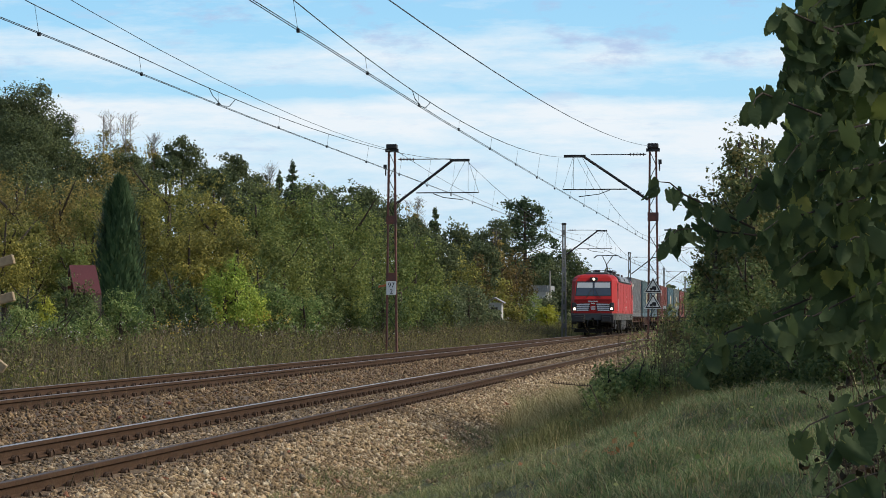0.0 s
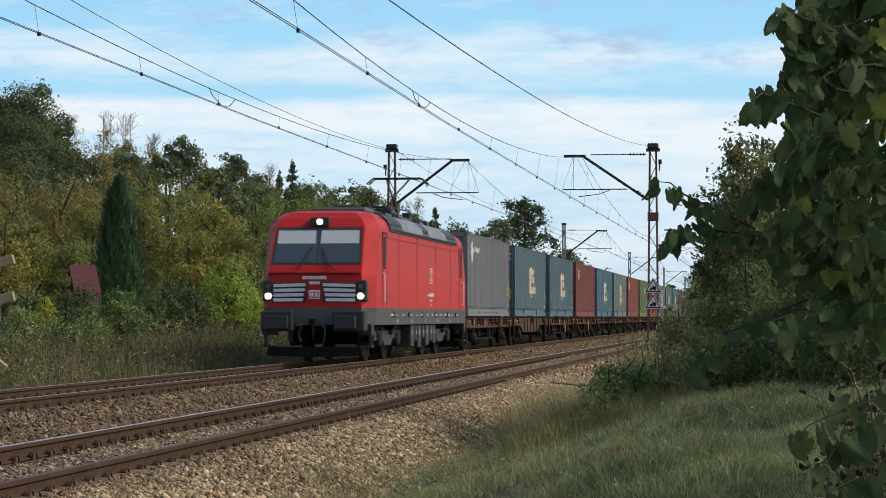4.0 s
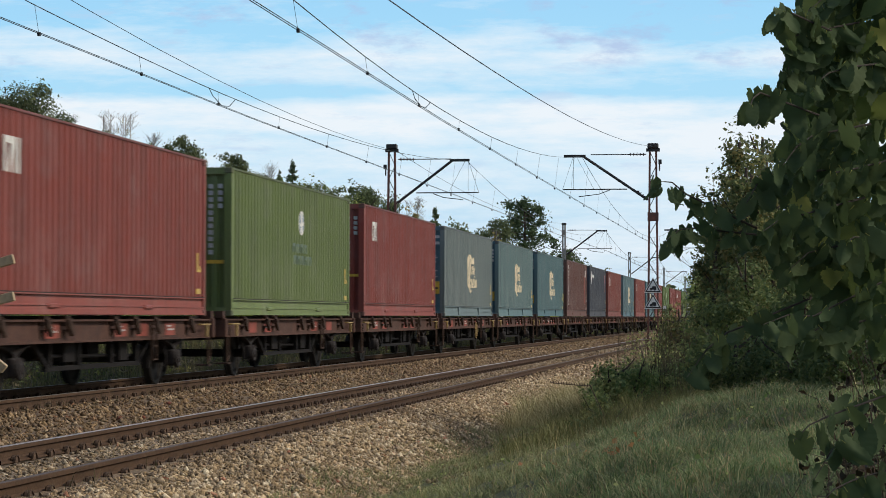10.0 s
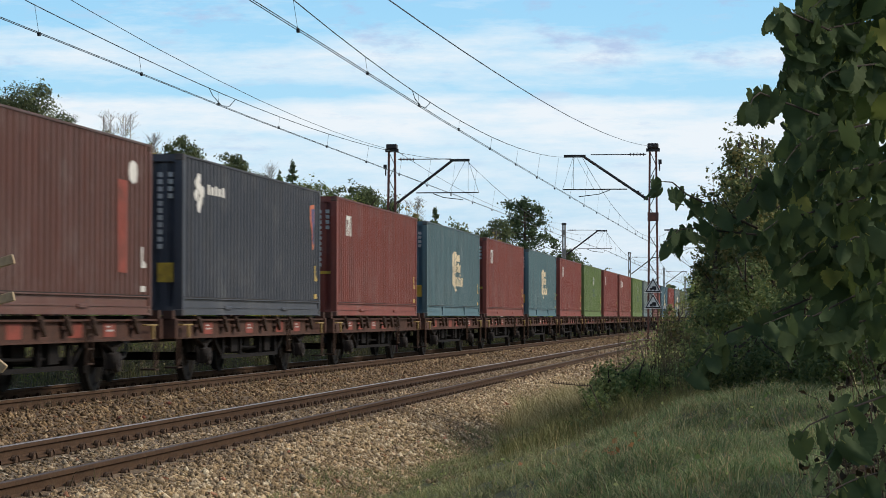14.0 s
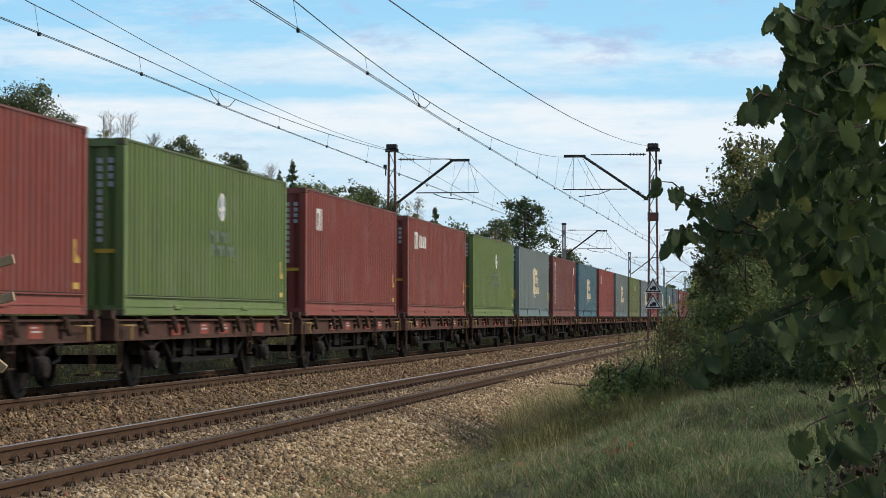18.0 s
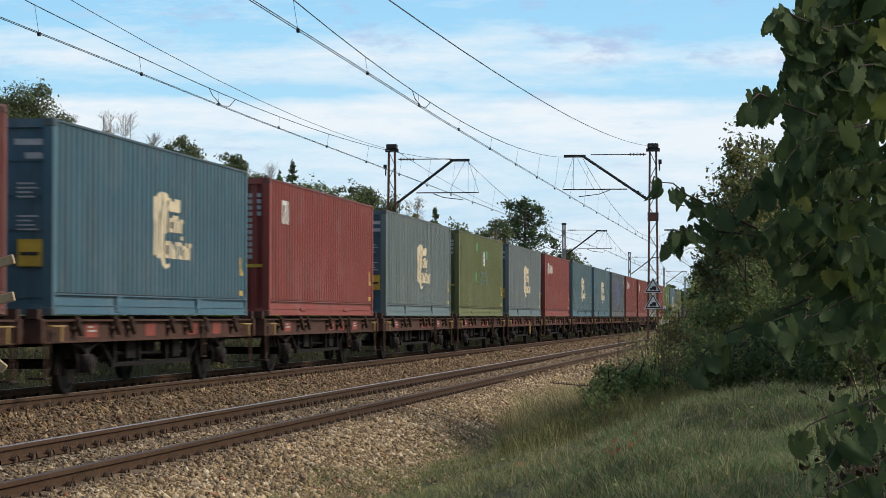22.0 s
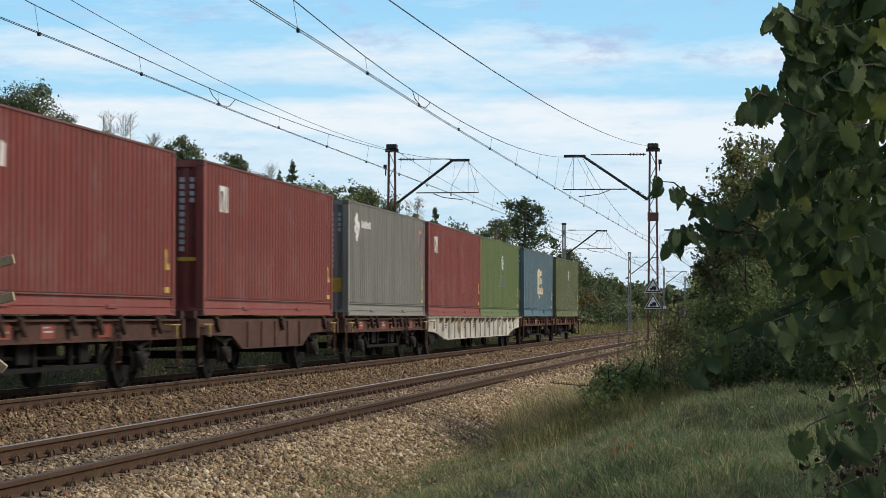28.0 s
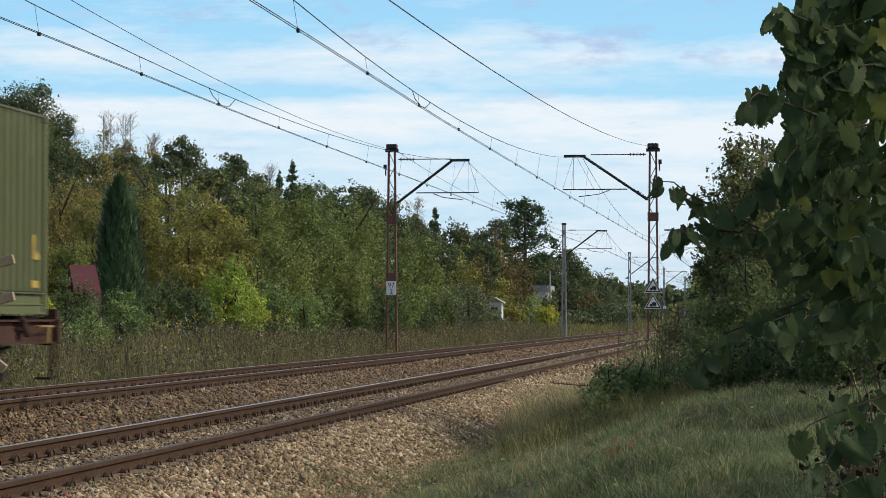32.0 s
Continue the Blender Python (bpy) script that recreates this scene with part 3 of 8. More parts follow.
def logo_navy(root):
    part("logo_figure", side_blob([(-2.2, 0.75), (0.2, 0.75), (0.5, 1.0), (0.6, 1.45), (1.1, 1.55), (1.1, 1.8), (0.4, 1.8), (0.3, 2.25), (-0.4, 2.5), (-1.2, 2.45), (-1.8, 2.1), (-2.3, 1.6), (-1.6, 1.5), (-1.5, 1.1)]), M_NAVY, root, "large faded navy figure")
    part("marking_block", plate(hw - 0.009, hl - 1.5, hl - 1.3, 2.2, 2.5), M_MARK, root)


def side_labels(root, yellow):
    x = hw - 0.009
    m = M_YELLOW if yellow else M_MARK
    part("warning_label", plate(x, hl - 0.68, hl - 0.57, 0.80, 1.15), m, root)
    part("warning_label", side_blob([(hl - 0.55, 0.80), (hl - 0.37, 0.80), (hl - 0.39, 0.86), (hl - 0.51, 0.93)]), m, root)
    part("warning_label", plate(x, hl - 0.71, hl - 0.41, 0.40, 0.50), m, root)


M_EMBLEM_BLUE = plain("faded_blue_emblem", (0.10, 0.17, 0.24), 0.7, var=0.3, scale=8)
M_FRESHGREEN = plain("fresh_green_patch", (0.03, 0.22, 0.05), 0.6)
M_FADED = plain("faded_grey_marking", (0.085, 0.125, 0.085), 0.7, var=0.3, scale=8)


def container(colour, end_kind, logo, label, pos_s):
    root = thing("shipping_container", label, "container", "containers on the train")
    obs = []
    for key in ("side_wall", "side_wall_back", "bottom_rail", "bottom_rail_back", "top_rail", "top_rail_back", "roof", "underfloor"):
        obs.append(part(key.replace("_back", ""), CM[key], None, root))
    for sx in (-1, 1):
        for sy in (-1, 1):
            o = part("corner_post", CM["corner_post"], None, root)
            o.matrix_basis = pose(sx * (hw - 0.085), sy * (hl - 0.085), 0, 0, 0, {(1, -1): 0, (1, 1): 90, (-1, 1): 180, (-1, -1): 270}[(sx, sy)])
            obs.append(o)
            for z in (0.06, CH - 0.06):
                o = part("corner_casting", CM["corner_casting"], None, root)
                o.matrix_basis = pose(sx * (hw - 0.081), sy * (hl - 0.089), z)
                obs.append(o)
    for sy in (-1, 1):
        for key in ("end_sill", "end_header"):
            o = part(key, CM[key], None, root)
            o.matrix_basis = pose(0, sy * (hl - 0.065), 0, 0, 0, 0 if sy < 0 else 180)
            obs.append(o)
    door_sign = -1 if end_kind == "doors" else 1
    turn = 0 if door_sign < 0 else 180
    base = pose(0, door_sign * (hl - 0.07), 0, 0, 0, turn)
    for sx in (-1, 1):
        o = part("door", CM["door_leaf"], None, root)
        o.matrix_basis = base @ pose(sx * 0.57, 0, 0)
        obs.append(o)
        for rx in (0.2, 0.43) if end_kind == "doors" and sx < 0 else ():
            r = part("lock_rod", CM["lock_rod"], None, root)
            r.matrix_basis = base @ pose(sx * 0.57 + sx * (rx - 0.0), 0, 0, 0, 0, 0)
            obs.append(r)
        for z in (0.35, 0.95, 1.55, 2.15, 2.6) if end_kind == "doors" and sx > 0 else ():
            g = part("hinge", CM["hinge"], None, root)
            g.matrix_basis = base @ pose(sx * 1.13, 0.0, z)
            obs.append(g)
    ew = part("end_wall", CM["end_wall"], None, root)
    ew.matrix_basis = pose(0, -door_sign * (hl - 0.05), 0, 0, 0, 180 if door_sign < 0 else 0)
    obs.append(ew)
    for y in (-2.9, 2.4):
        o = part("lashing_tab" if logo == "teal" else "pocket_cover", CM["lashing_tab" if logo == "teal" else "pocket_cover"], None, root)
        o.matrix_basis = pose(0, y, 0)
        obs.append(o)
    part("seam", CM["seam"], None, root)
    trim = tuple(c * k for c, k in zip(colour, (0.82, 0.95, 1.05))) if logo == "teal" else colour
    # teal containers: ends and doors share one darker blue than the sides
    ends_colour = (0.058, 0.125, 0.160) if logo == "teal" else colour
    for o in obs:
        if o.name.startswith("corner_casting"):
            o.color = (0.5 * colour[0] + 0.03, 0.5 * colour[1] + 0.022, 0.5 * colour[2] + 0.016, 1.0)
        elif o.name.startswith("top_rail"):
            o.color = (*(c * 0.55 + 0.012 for c in colour), 1.0)
        else:
            o.color = (*(ends_colour if o.name.startswith(("end_", "door")) else trim if o.name.startswith(("bottom_rail", "lashing_tab")) else colour), 1.0)
    # writing on the leading end, too small to read
    yend = -hl + 0.004
    if end_kind == "doors":
        part("placard", Shape().box(0.68, 1.04, yend - 0.004, yend + 0.03, 0.72, 1.12), M_YELLOW, root, "yellow placard on the door")
        part("placard_line", Shape().box(0.72, 1.0, yend - 0.008, yend - 0.004, 0.88, 0.93), M_SEAL, root)
        for r, (z, w) in enumerate(((2.50, 0.42), (2.30, 0.26))):
            part("marking_bar", Shape().box(1.04 - w, 1.04, -hl + 0.022, -hl + 0.03, z, z + 0.09), M_FAINT, root)
        for r in range(8):
            part("marking_bar", Shape().box(0.66, 0.98 - 0.05 * (r % 3), -hl + 0.022, -hl + 0.03, 1.25 + r * 0.065 + (0.22 if r > 3 else 0), 1.275 + r * 0.065 + (0.22 if r > 3 else 0)), M_FAINT, root)
    else:
        for r in range(11):
            part("marking_bar", Shape().box(0.74, 0.83, -hl + 0.040, -hl + 0.048, 1.2 + r * 0.128, 1.285 + r * 0.128), M_FAINT, root)
        for r in range(4):
            part("marking_bar", Shape().box(0.93, 1.02, -hl + 0.040, -hl + 0.048, 2.10 + r * 0.128, 2.185 + r * 0.128), M_FAINT, root)
        if logo in ("teal", "grey"):
            part("placard", Shape().box(0.74, 1.04, -hl + 0.040, -hl + 0.05, 0.6, 0.95), M_YELLOW, root, "yellow caution placard")
        else:
            part("placard", Shape().box(0.70, 1.06, -hl + 0.040, -hl + 0.05, 1.02, 1.09), M_YELLOW, root, "narrow yellow height strip")
    if logo == "teal":
        logo_teal(root)
    elif logo == "red":
        logo_red(root, False)
    elif logo == "red_words":
        logo_red(root, True)
    elif logo == "green":
        logo_green(root)
    elif logo == "grey":
        logo_grey(root)
    elif logo == "brown":
        logo_brown(root)
    elif logo == "navy":
        logo_navy(root)
    if label.startswith("dirty green"):
        for y, z in ((-1.9, 2.3), (-2.1, 1.25), (0.9, 2.1)):
            part("paint_patch", plate(hw - 0.009, y, y + 0.45, z, z + 0.3), M_FRESHGREEN, root)
    side_labels(root, logo != "brown")
    CONTAINER_KEYS.append((root, pos_s + hl, DECK))
    return root



# ---- wagons ----
WL = 14.5                               # over the end beams


def wheel_shape(r):
    s = Shape()
    pts = [(-0.067, r + 0.028), (-0.035, r + 0.028), (-0.03, r), (0.067, r - 0.004), (0.067, r - 0.07), (0.02, r - 0.09), (0.012, 0.2), (0.05, 0.12), (0.05, 0.085), (-0.06, 0.085), (-0.06, 0.12), (-0.03, 0.2), (-0.03, r - 0.09), (-0.067, r - 0.06)]
    n = 28
    rings = []
    for x, rr in pts:
        rings.append([(x, rr * math.cos(2 * math.pi * k / n), rr * math.sin(2 * math.pi * k / n)) for k in range(n)])
    rings.append(rings[0])
    return s.loft(rings, close=False)


def wagon_meshes():
    d = {}
    sole = Shape()
    sole.prism([(1.09, 0.80), (1.19, 0.80), (1.19, 0.83), (1.115, 0.83), (1.115, 1.12), (1.19, 1.12), (1.19, 1.15), (1.09, 1.15)], 'y', -WL / 2 + 0.35, WL / 2 - 0.35)
    d["sole_bar"] = (sole, M_WAGON)
    d["sole_bar_back"] = (turned(sole), M_WAGON)
    deep = Shape()
    deep.prism([(-WL / 2 + 0.4, 1.15), (-WL / 2 + 0.4, 0.86), (-3.9, 0.82), (-3.0, 0.55), (3.0, 0.55), (3.9, 0.82), (WL / 2 - 0.4, 0.86), (WL / 2 - 0.4, 1.15)], 'x', 1.10, 1.17)
    for y in np.linspace(-2.6, 2.6, 5):
        deep.box(1.17, 1.2, y - 0.03, y + 0.03, 0.58, 1.1)
    d["deep_sole_bar"] = (deep, M_WAGON)
    d["deep_sole_bar_back"] = (turned(deep), M_WAGON)
    cross = Shape()
    for y in np.linspace(-WL / 2 + 0.8, WL / 2 - 0.8, 9):
        cross.box(-1.09, 1.09, y - 0.05, y + 0.05, 0.85, 1.1)
    cross.box(-0.2, 0.2, -WL / 2 + 0.4, WL / 2 - 0.4, 0.72, 1.08)
    for sx in (-1, 1):
        cross.box(sx * 0.9 - 0.06, sx * 0.9 + 0.06, -WL / 2 + 0.4, WL / 2 - 0.4, 0.9, DECK - 0.002)
    d["cross_frame"] = (cross, M_UNDER)
    endb = Shape().soft_box(-1.25, 1.25, -0.06, 0.06, 0.8, 1.16, 0.015)
    endb.box(1.02, 1.2, -0.12, 0.05, 1.16, 1.3).box(-1.2, -1.02, -0.12, 0.05, 1.16, 1.3)
    d["end_beam"] = (endb, M_WAGON)
    buf = Shape().tube((0, 0, 0), (0, -0.32, 0), 0.11, 0.09, 12).tube((0, -0.32, 0), (0, -0.42, 0), 0.075, 0.075, 12).tube((0, -0.42, 0), (0, -0.46, 0), 0.22, 0.21, 16)
    d["buffer"] = (buf, M_UNDER)
    hook = Shape().box(-0.06, 0.06, -0.4, 0, -0.06, 0.06).path([(0, -0.35, 0), (0.05, -0.5, -0.1), (0.05, -0.5, -0.35), (-0.05, -0.5, -0.35), (-0.05, -0.5, -0.1)], 0.025)
    d["draw_hook"] = (hook, M_UNDER)
    d["wheel"] = (wheel_shape(0.46), M_WHEEL)
    d["axle"] = (Shape().tube((-1.05, 0, 0.46), (1.05, 0, 0.46), 0.08, n=12), M_WHEEL)
    box_ = Shape().soft_box(0.98, 1.17, -0.15, 0.15, 0.33, 0.62, 0.03).tube((1.17, 0, 0.46), (1.23, 0, 0.46), 0.17, 0.15, 16).tube((1.23, 0, 0.46), (1.25, 0, 0.46), 0.08, 0.07, 10)
    d["axle_box"] = (box_, M_STEEL)
    guard = Shape()
    guard.prism([(-0.55, 0.83), (0.55, 0.83), (0.22, 0.5), (0.22, 0.28), (0.16, 0.28), (0.16, 0.62), (-0.16, 0.62), (-0.16, 0.28), (-0.22, 0.28), (-0.22, 0.5)], 'x', 1.02, 1.05)
    d["axle_guard"] = (guard, M_UNDER)
    spring = Shape()
    for k in range(6):
        w = 0.62 - k * 0.085
        spring.prism([(-w, 0.74 - k * 0.012 + 0.03), (0, 0.66 - k * 0.018), (w, 0.74 - k * 0.012 + 0.03), (w, 0.752 - k * 0.012 + 0.03), (0, 0.674 - k * 0.018), (-w, 0.752 - k * 0.012 + 0.03)], 'x', 1.06, 1.15)
    for sg in (-1, 1):
        spring.tube((1.1, sg * 0.62, 0.78), (1.1, sg * 0.72, 0.86), 0.02, n=6)
    d["leaf_spring"] = (spring, M_STEEL)
    # folding lock: hinge lug, tilted flap and pin
    br = Shape().box(1.115, 1.215, -0.11, 0.05, 1.05, 1.2)
    br.prism([(-0.11, 1.15), (0.02, 1.17), (0.20, 0.95), (0.12, 0.90), (-0.06, 1.04)], 'x', 1.19, 1.25)
    br.tube((1.16, -0.16, 1.13), (1.16, 0.14, 1.13), 0.025, n=6)
    br.prism([(1.115, 0.86), (1.19, 1.0), (1.115, 1.0)], 'y', -0.05, 0.05)
    d["lock_bracket"] = (br, M_RUSTY)
    patch = Shape().box(1.116, 1.122, -0.33, 0.33, 0.87, 1.09)
    d["paint_patch"] = (patch, M_WAGON_RED)
    ladder = Shape().path([(1.20, -0.14, 1.1), (1.26, -0.14, 1.02), (1.26, -0.14, 0.45)], 0.018, 6).path([(1.20, 0.14, 1.1), (1.26, 0.14, 1.02), (1.26, 0.14, 0.45)], 0.018, 6)
    for z in (0.47, 0.7, 0.92):
        ladder.box(1.23, 1.29, -0.14, 0.14, z - 0.012, z + 0.012)
    d["step_ladder"] = (ladder, M_RUSTY)
    hand = Shape().path([(1.2, -0.35, 1.05), (1.26, -0.35, 1.05), (1.26, 0.35, 1.05), (1.2, 0.35, 1.05)], 0.016, 6).box(1.24, 1.28, 0.05, 0.13, 0.82, 1.05)
    d["grab_rail"] = (hand, M_OCHRE)
    n = 18
    wheel = Shape()
    ring = [(1.23, 0.28 * math.cos(2 * math.pi * k / n), 0.72 + 0.28 * math.sin(2 * math.pi * k / n)) for k in range(n + 1)]
    wheel.path(ring, 0.014, 6)
    for k in range(3):
        a = math.pi * k / 3
        wheel.tube((1.23, 0.28 * math.cos(a), 0.72 + 0.28 * math.sin(a)), (1.23, -0.28 * math.cos(a), 0.72 - 0.28 * math.sin(a)), 0.012, n=5)
    d["brake_wheel"] = (wheel, M_OCHRE)
    rig = Shape()
    rig.box(0.95, 1.02, -2.6, 2.6, 0.38, 0.45)
    for y in (-2.4, -0.9, 0.9, 2.4):
        rig.box(0.95, 1.02, y - 0.06, y + 0.06, 0.43, 0.85)
    rig.prism([(-2.6, 0.45), (-2.5, 0.45), (-3.2, 0.85), (-3.35, 0.85)], 'x', 0.95, 1.02).prism([(2.6, 0.45), (2.5, 0.45), (3.2, 0.85), (3.35, 0.85)], 'x', 0.95, 1.02)
    rig.box(0.7, 0.98, -1.6, -1.0, 0.5, 0.84).box(0.75, 1.0, 1.4, 1.9, 0.48, 0.8).tube((0.9, -2.3, 0.6), (0.9, 2.3, 0.55), 0.03, n=6).tube((0.5, -1.9, 0.68), (0.5, -0.6, 0.68), 0.17, n=12).box(0.3, 0.8, 0.3, 0.9, 0.5, 0.82)
    d["brake_rigging"] = (rig, M_UNDER)
    shoe = Shape().box(-0.06, 0.06, -0.03, 0.05, -0.16, 0.16).box(-0.02, 0.02, -0.02, 0.02, 0.16, 0.5)
    d["brake_shoe"] = (shoe, M_UNDER)
    d["end_step"] = (Shape().path([(1.19, 0.0, 1.12), (1.19, 0.0, 0.32)], 0.022, 6).path([(1.19, 0.22, 1.0), (1.19, 0.22, 0.45), (1.19, 0.0, 0.32)], 0.016, 6).box(0.98, 1.24, -0.14, 0.14, 0.28, 0.31), M_RUSTY)
    d["stencil_bar"] = (Shape().box(1.117, 1.1235, -0.2, 0.2, 0.955, 0.985).box(1.117, 1.1235, -0.2, 0.05, 1.02, 1.045), M_FAINT)
    d["hose"] = (Shape().path([(0.4, -0.1, 0.85), (0.42, -0.3, 0.7), (0.42, -0.42, 0.5), (0.35, -0.55, 0.45)], 0.025, 6), M_SEAL)
    # long low wagon
    fish = Shape()
    Lh = 13.35
    fish.prism([(-Lh, 1.2), (-Lh, 0.86), (-Lh + 0.4, 0.76), (-Lh + 2.3, 0.70), (-Lh + 4.3, 0.48), (Lh - 4.3, 0.48), (Lh - 2.3, 0.70), (Lh - 0.4, 0.76), (Lh, 0.86), (Lh, 1.2)], 'x', 1.13, 1.18)
    fish.box(1.08, 1.26, -Lh, Lh, 1.17, 1.2).box(1.08, 1.25, -Lh + 4.3, Lh - 4.3, 0.46, 0.49)
    for k in range(17):
        y = -Lh + 2.4 + k * (2 * Lh - 4.8) / 16
        fish.box(1.18, 1.22, y - 0.025, y + 0.025, 0.74 if abs(y) > Lh - 4.3 else 0.49, 1.17)
    d["fishbelly_beam"] = (fish, M_WAGON_WHITE)
    d["fishbelly_beam_back"] = (turned(fish), M_WAGON_WHITE)
    lcross = Shape()
    for y in np.linspace(-Lh + 0.5, Lh - 0.5, 16):
        lcross.box(-1.13, 1.13, y - 0.06, y + 0.06, 0.85, 1.15)
    lcross.box(-0.22, 0.22, -Lh + 0.2, Lh - 0.2, 0.8, 1.1)
    d["long_cross_frame"] = (lcross, M_UNDER)
    d["pale_bracket"] = (Shape().prism([(1.18, 0.98), (1.18, 1.17), (1.30, 1.17), (1.30, 1.12)], "y", -0.11, 0.11), M_BRACKET)
    d["stencil_block"] = (Shape().box(1.181, 1.184, -0.25, 0.25, 0.98, 1.02).box(1.181, 1.184, -0.25, 0.25, 0.9, 0.94).box(1.181, 1.184, -0.25, 0.1, 0.82, 0.86), M_UNDER)
    bog = Shape().prism([(-1.35, 0.75), (-1.35, 0.5), (-1.1, 0.5), (-0.7, 0.62), (-0.4, 0.38), (0.4, 0.38), (0.7, 0.62), (1.1, 0.5), (1.35, 0.5), (1.35, 0.75), (0.5, 0.9), (-0.5, 0.9)], 'x', 0.95, 1.08)
    d["bogie_side"] = (bog, M_UNDER)
    d["bogie_side_back"] = (turned(bog), M_UNDER)
    return {k: (s.mesh(k.replace("_back", "")), m) for k, (s, m) in d.items()}


WM = wagon_meshes()
for _me, _mat in WM.values():
    _me.materials.append(_mat)
VEHICLE_KEYS = []


def wpart(key, root, m=None):
    o = part(key.replace("_back", "").replace("deep_", "").replace("long_", ""), WM[key][0], None, root)
    if m is not None:
        o.matrix_basis = m
    return o


def wheelset(root, y):
    for sx in (-1, 1):
        w = wpart("wheel", root, pose(sx * 0.75, y, 0.46, 0, 0, 0 if sx > 0 else 180))
    wpart("axle", root, pose(0, y, 0))


def ends(root, half):
    for sy in (-1, 1):
        turn = 0 if sy < 0 else 180
        wpart("end_beam", root, pose(0, sy * half, 0, 0, 0, turn))
        for sx in (-1, 1):
            wpart("buffer", root, pose(sx * 0.875, sy * (half + 0.06), 0.98, 0, 0, turn))
        wpart("draw_hook", root, pose(0, sy * (half + 0.06), 0.98, 0, 0, turn))
        wpart("hose", root, pose(0, sy * half, 0, 0, 0, turn))
        wpart("end_step", root, pose(0, sy * (half - 0.25), 0))


def flat_wagon(deep, rnd, label):
    root = thing("flat_wagon", label, "railway wagon", "wagons of the train")
    pre = "deep_" if deep else ""
    wpart(pre + "sole_bar", root)
    wpart(pre + "sole_bar_back", root)
    wpart("cross_frame", root)
    ends(root, WL / 2 - 0.3)
    for y in (-4.4, 4.4):
        wheelset(root, y)
        for sx in (0, 180):
            for key in ("axle_box", "axle_guard", "leaf_spring"):
                wpart(key, root, pose(0, y, 0, 0, 0, sx))
        for dy in (-0.52, 0.52):
            wpart("brake_shoe", root, pose(0.75, y + dy, 0.46))
    ys = (-5.2, -3.1, -2.2, 0.4, 1.7, 3.0, 5.3) if not deep else (-5.3, 0.5, 5.3)
    for y in ys:
        wpart("lock_bracket", root, pose(0, y + rnd.uniform(-0.1, 0.1), 0))
    if not deep:
        for y in rnd.sample([-4.1, -2.65, -0.6, 1.05, 2.35, 4.2], 4):
            wpart("paint_patch", root, pose(0, y, 0))
            if rnd.random() < 0.6:
                wpart("stencil_bar", root, pose(0.004, y, 0))
        wpart("brake_rigging", root)
    wpart("step_ladder", root, pose(0, 2.6 if not deep else 5.7, 0))
    for y in (-WL / 2 + 1.0, WL / 2 - 1.0):
        wpart("grab_rail", root, pose(0, y, 0))
    if rnd.random() < 0.22:
        wpart("brake_wheel", root, pose(0, 1.5, 0))
    return root


def long_wagon():
    root = thing("long_container_wagon", "long dirty white wagon with a deep fishbelly frame carrying two containers", "railway wagon", "wagons of the train")
    wpart("fishbelly_beam", root)
    wpart("fishbelly_beam_back", root)
    wpart("long_cross_frame", root)
    ends(root, 13.4)
    for cy in (-11.2, 11.2):
        for dy in (-0.9, 0.9):
            wheelset(root, cy + dy)
        wpart("bogie_side", root, pose(0, cy, 0))
        wpart("bogie_side_back", root, pose(0, cy, 0))
    for k in range(18):
        wpart("pale_bracket", root, pose(0.0, -10.2 + k * 1.2 + (k % 3) * 0.2, 0))
    wpart("brake_wheel", root, pose(0.05, -6.4, 0.2))
    wpart("grab_rail", root, pose(0.02, -12.2, 0))
    for y in (-8.8, -4.2, -1.6, 2.6, 6.2):
        wpart("stencil_block", root, pose(0, y, 0))
    return root


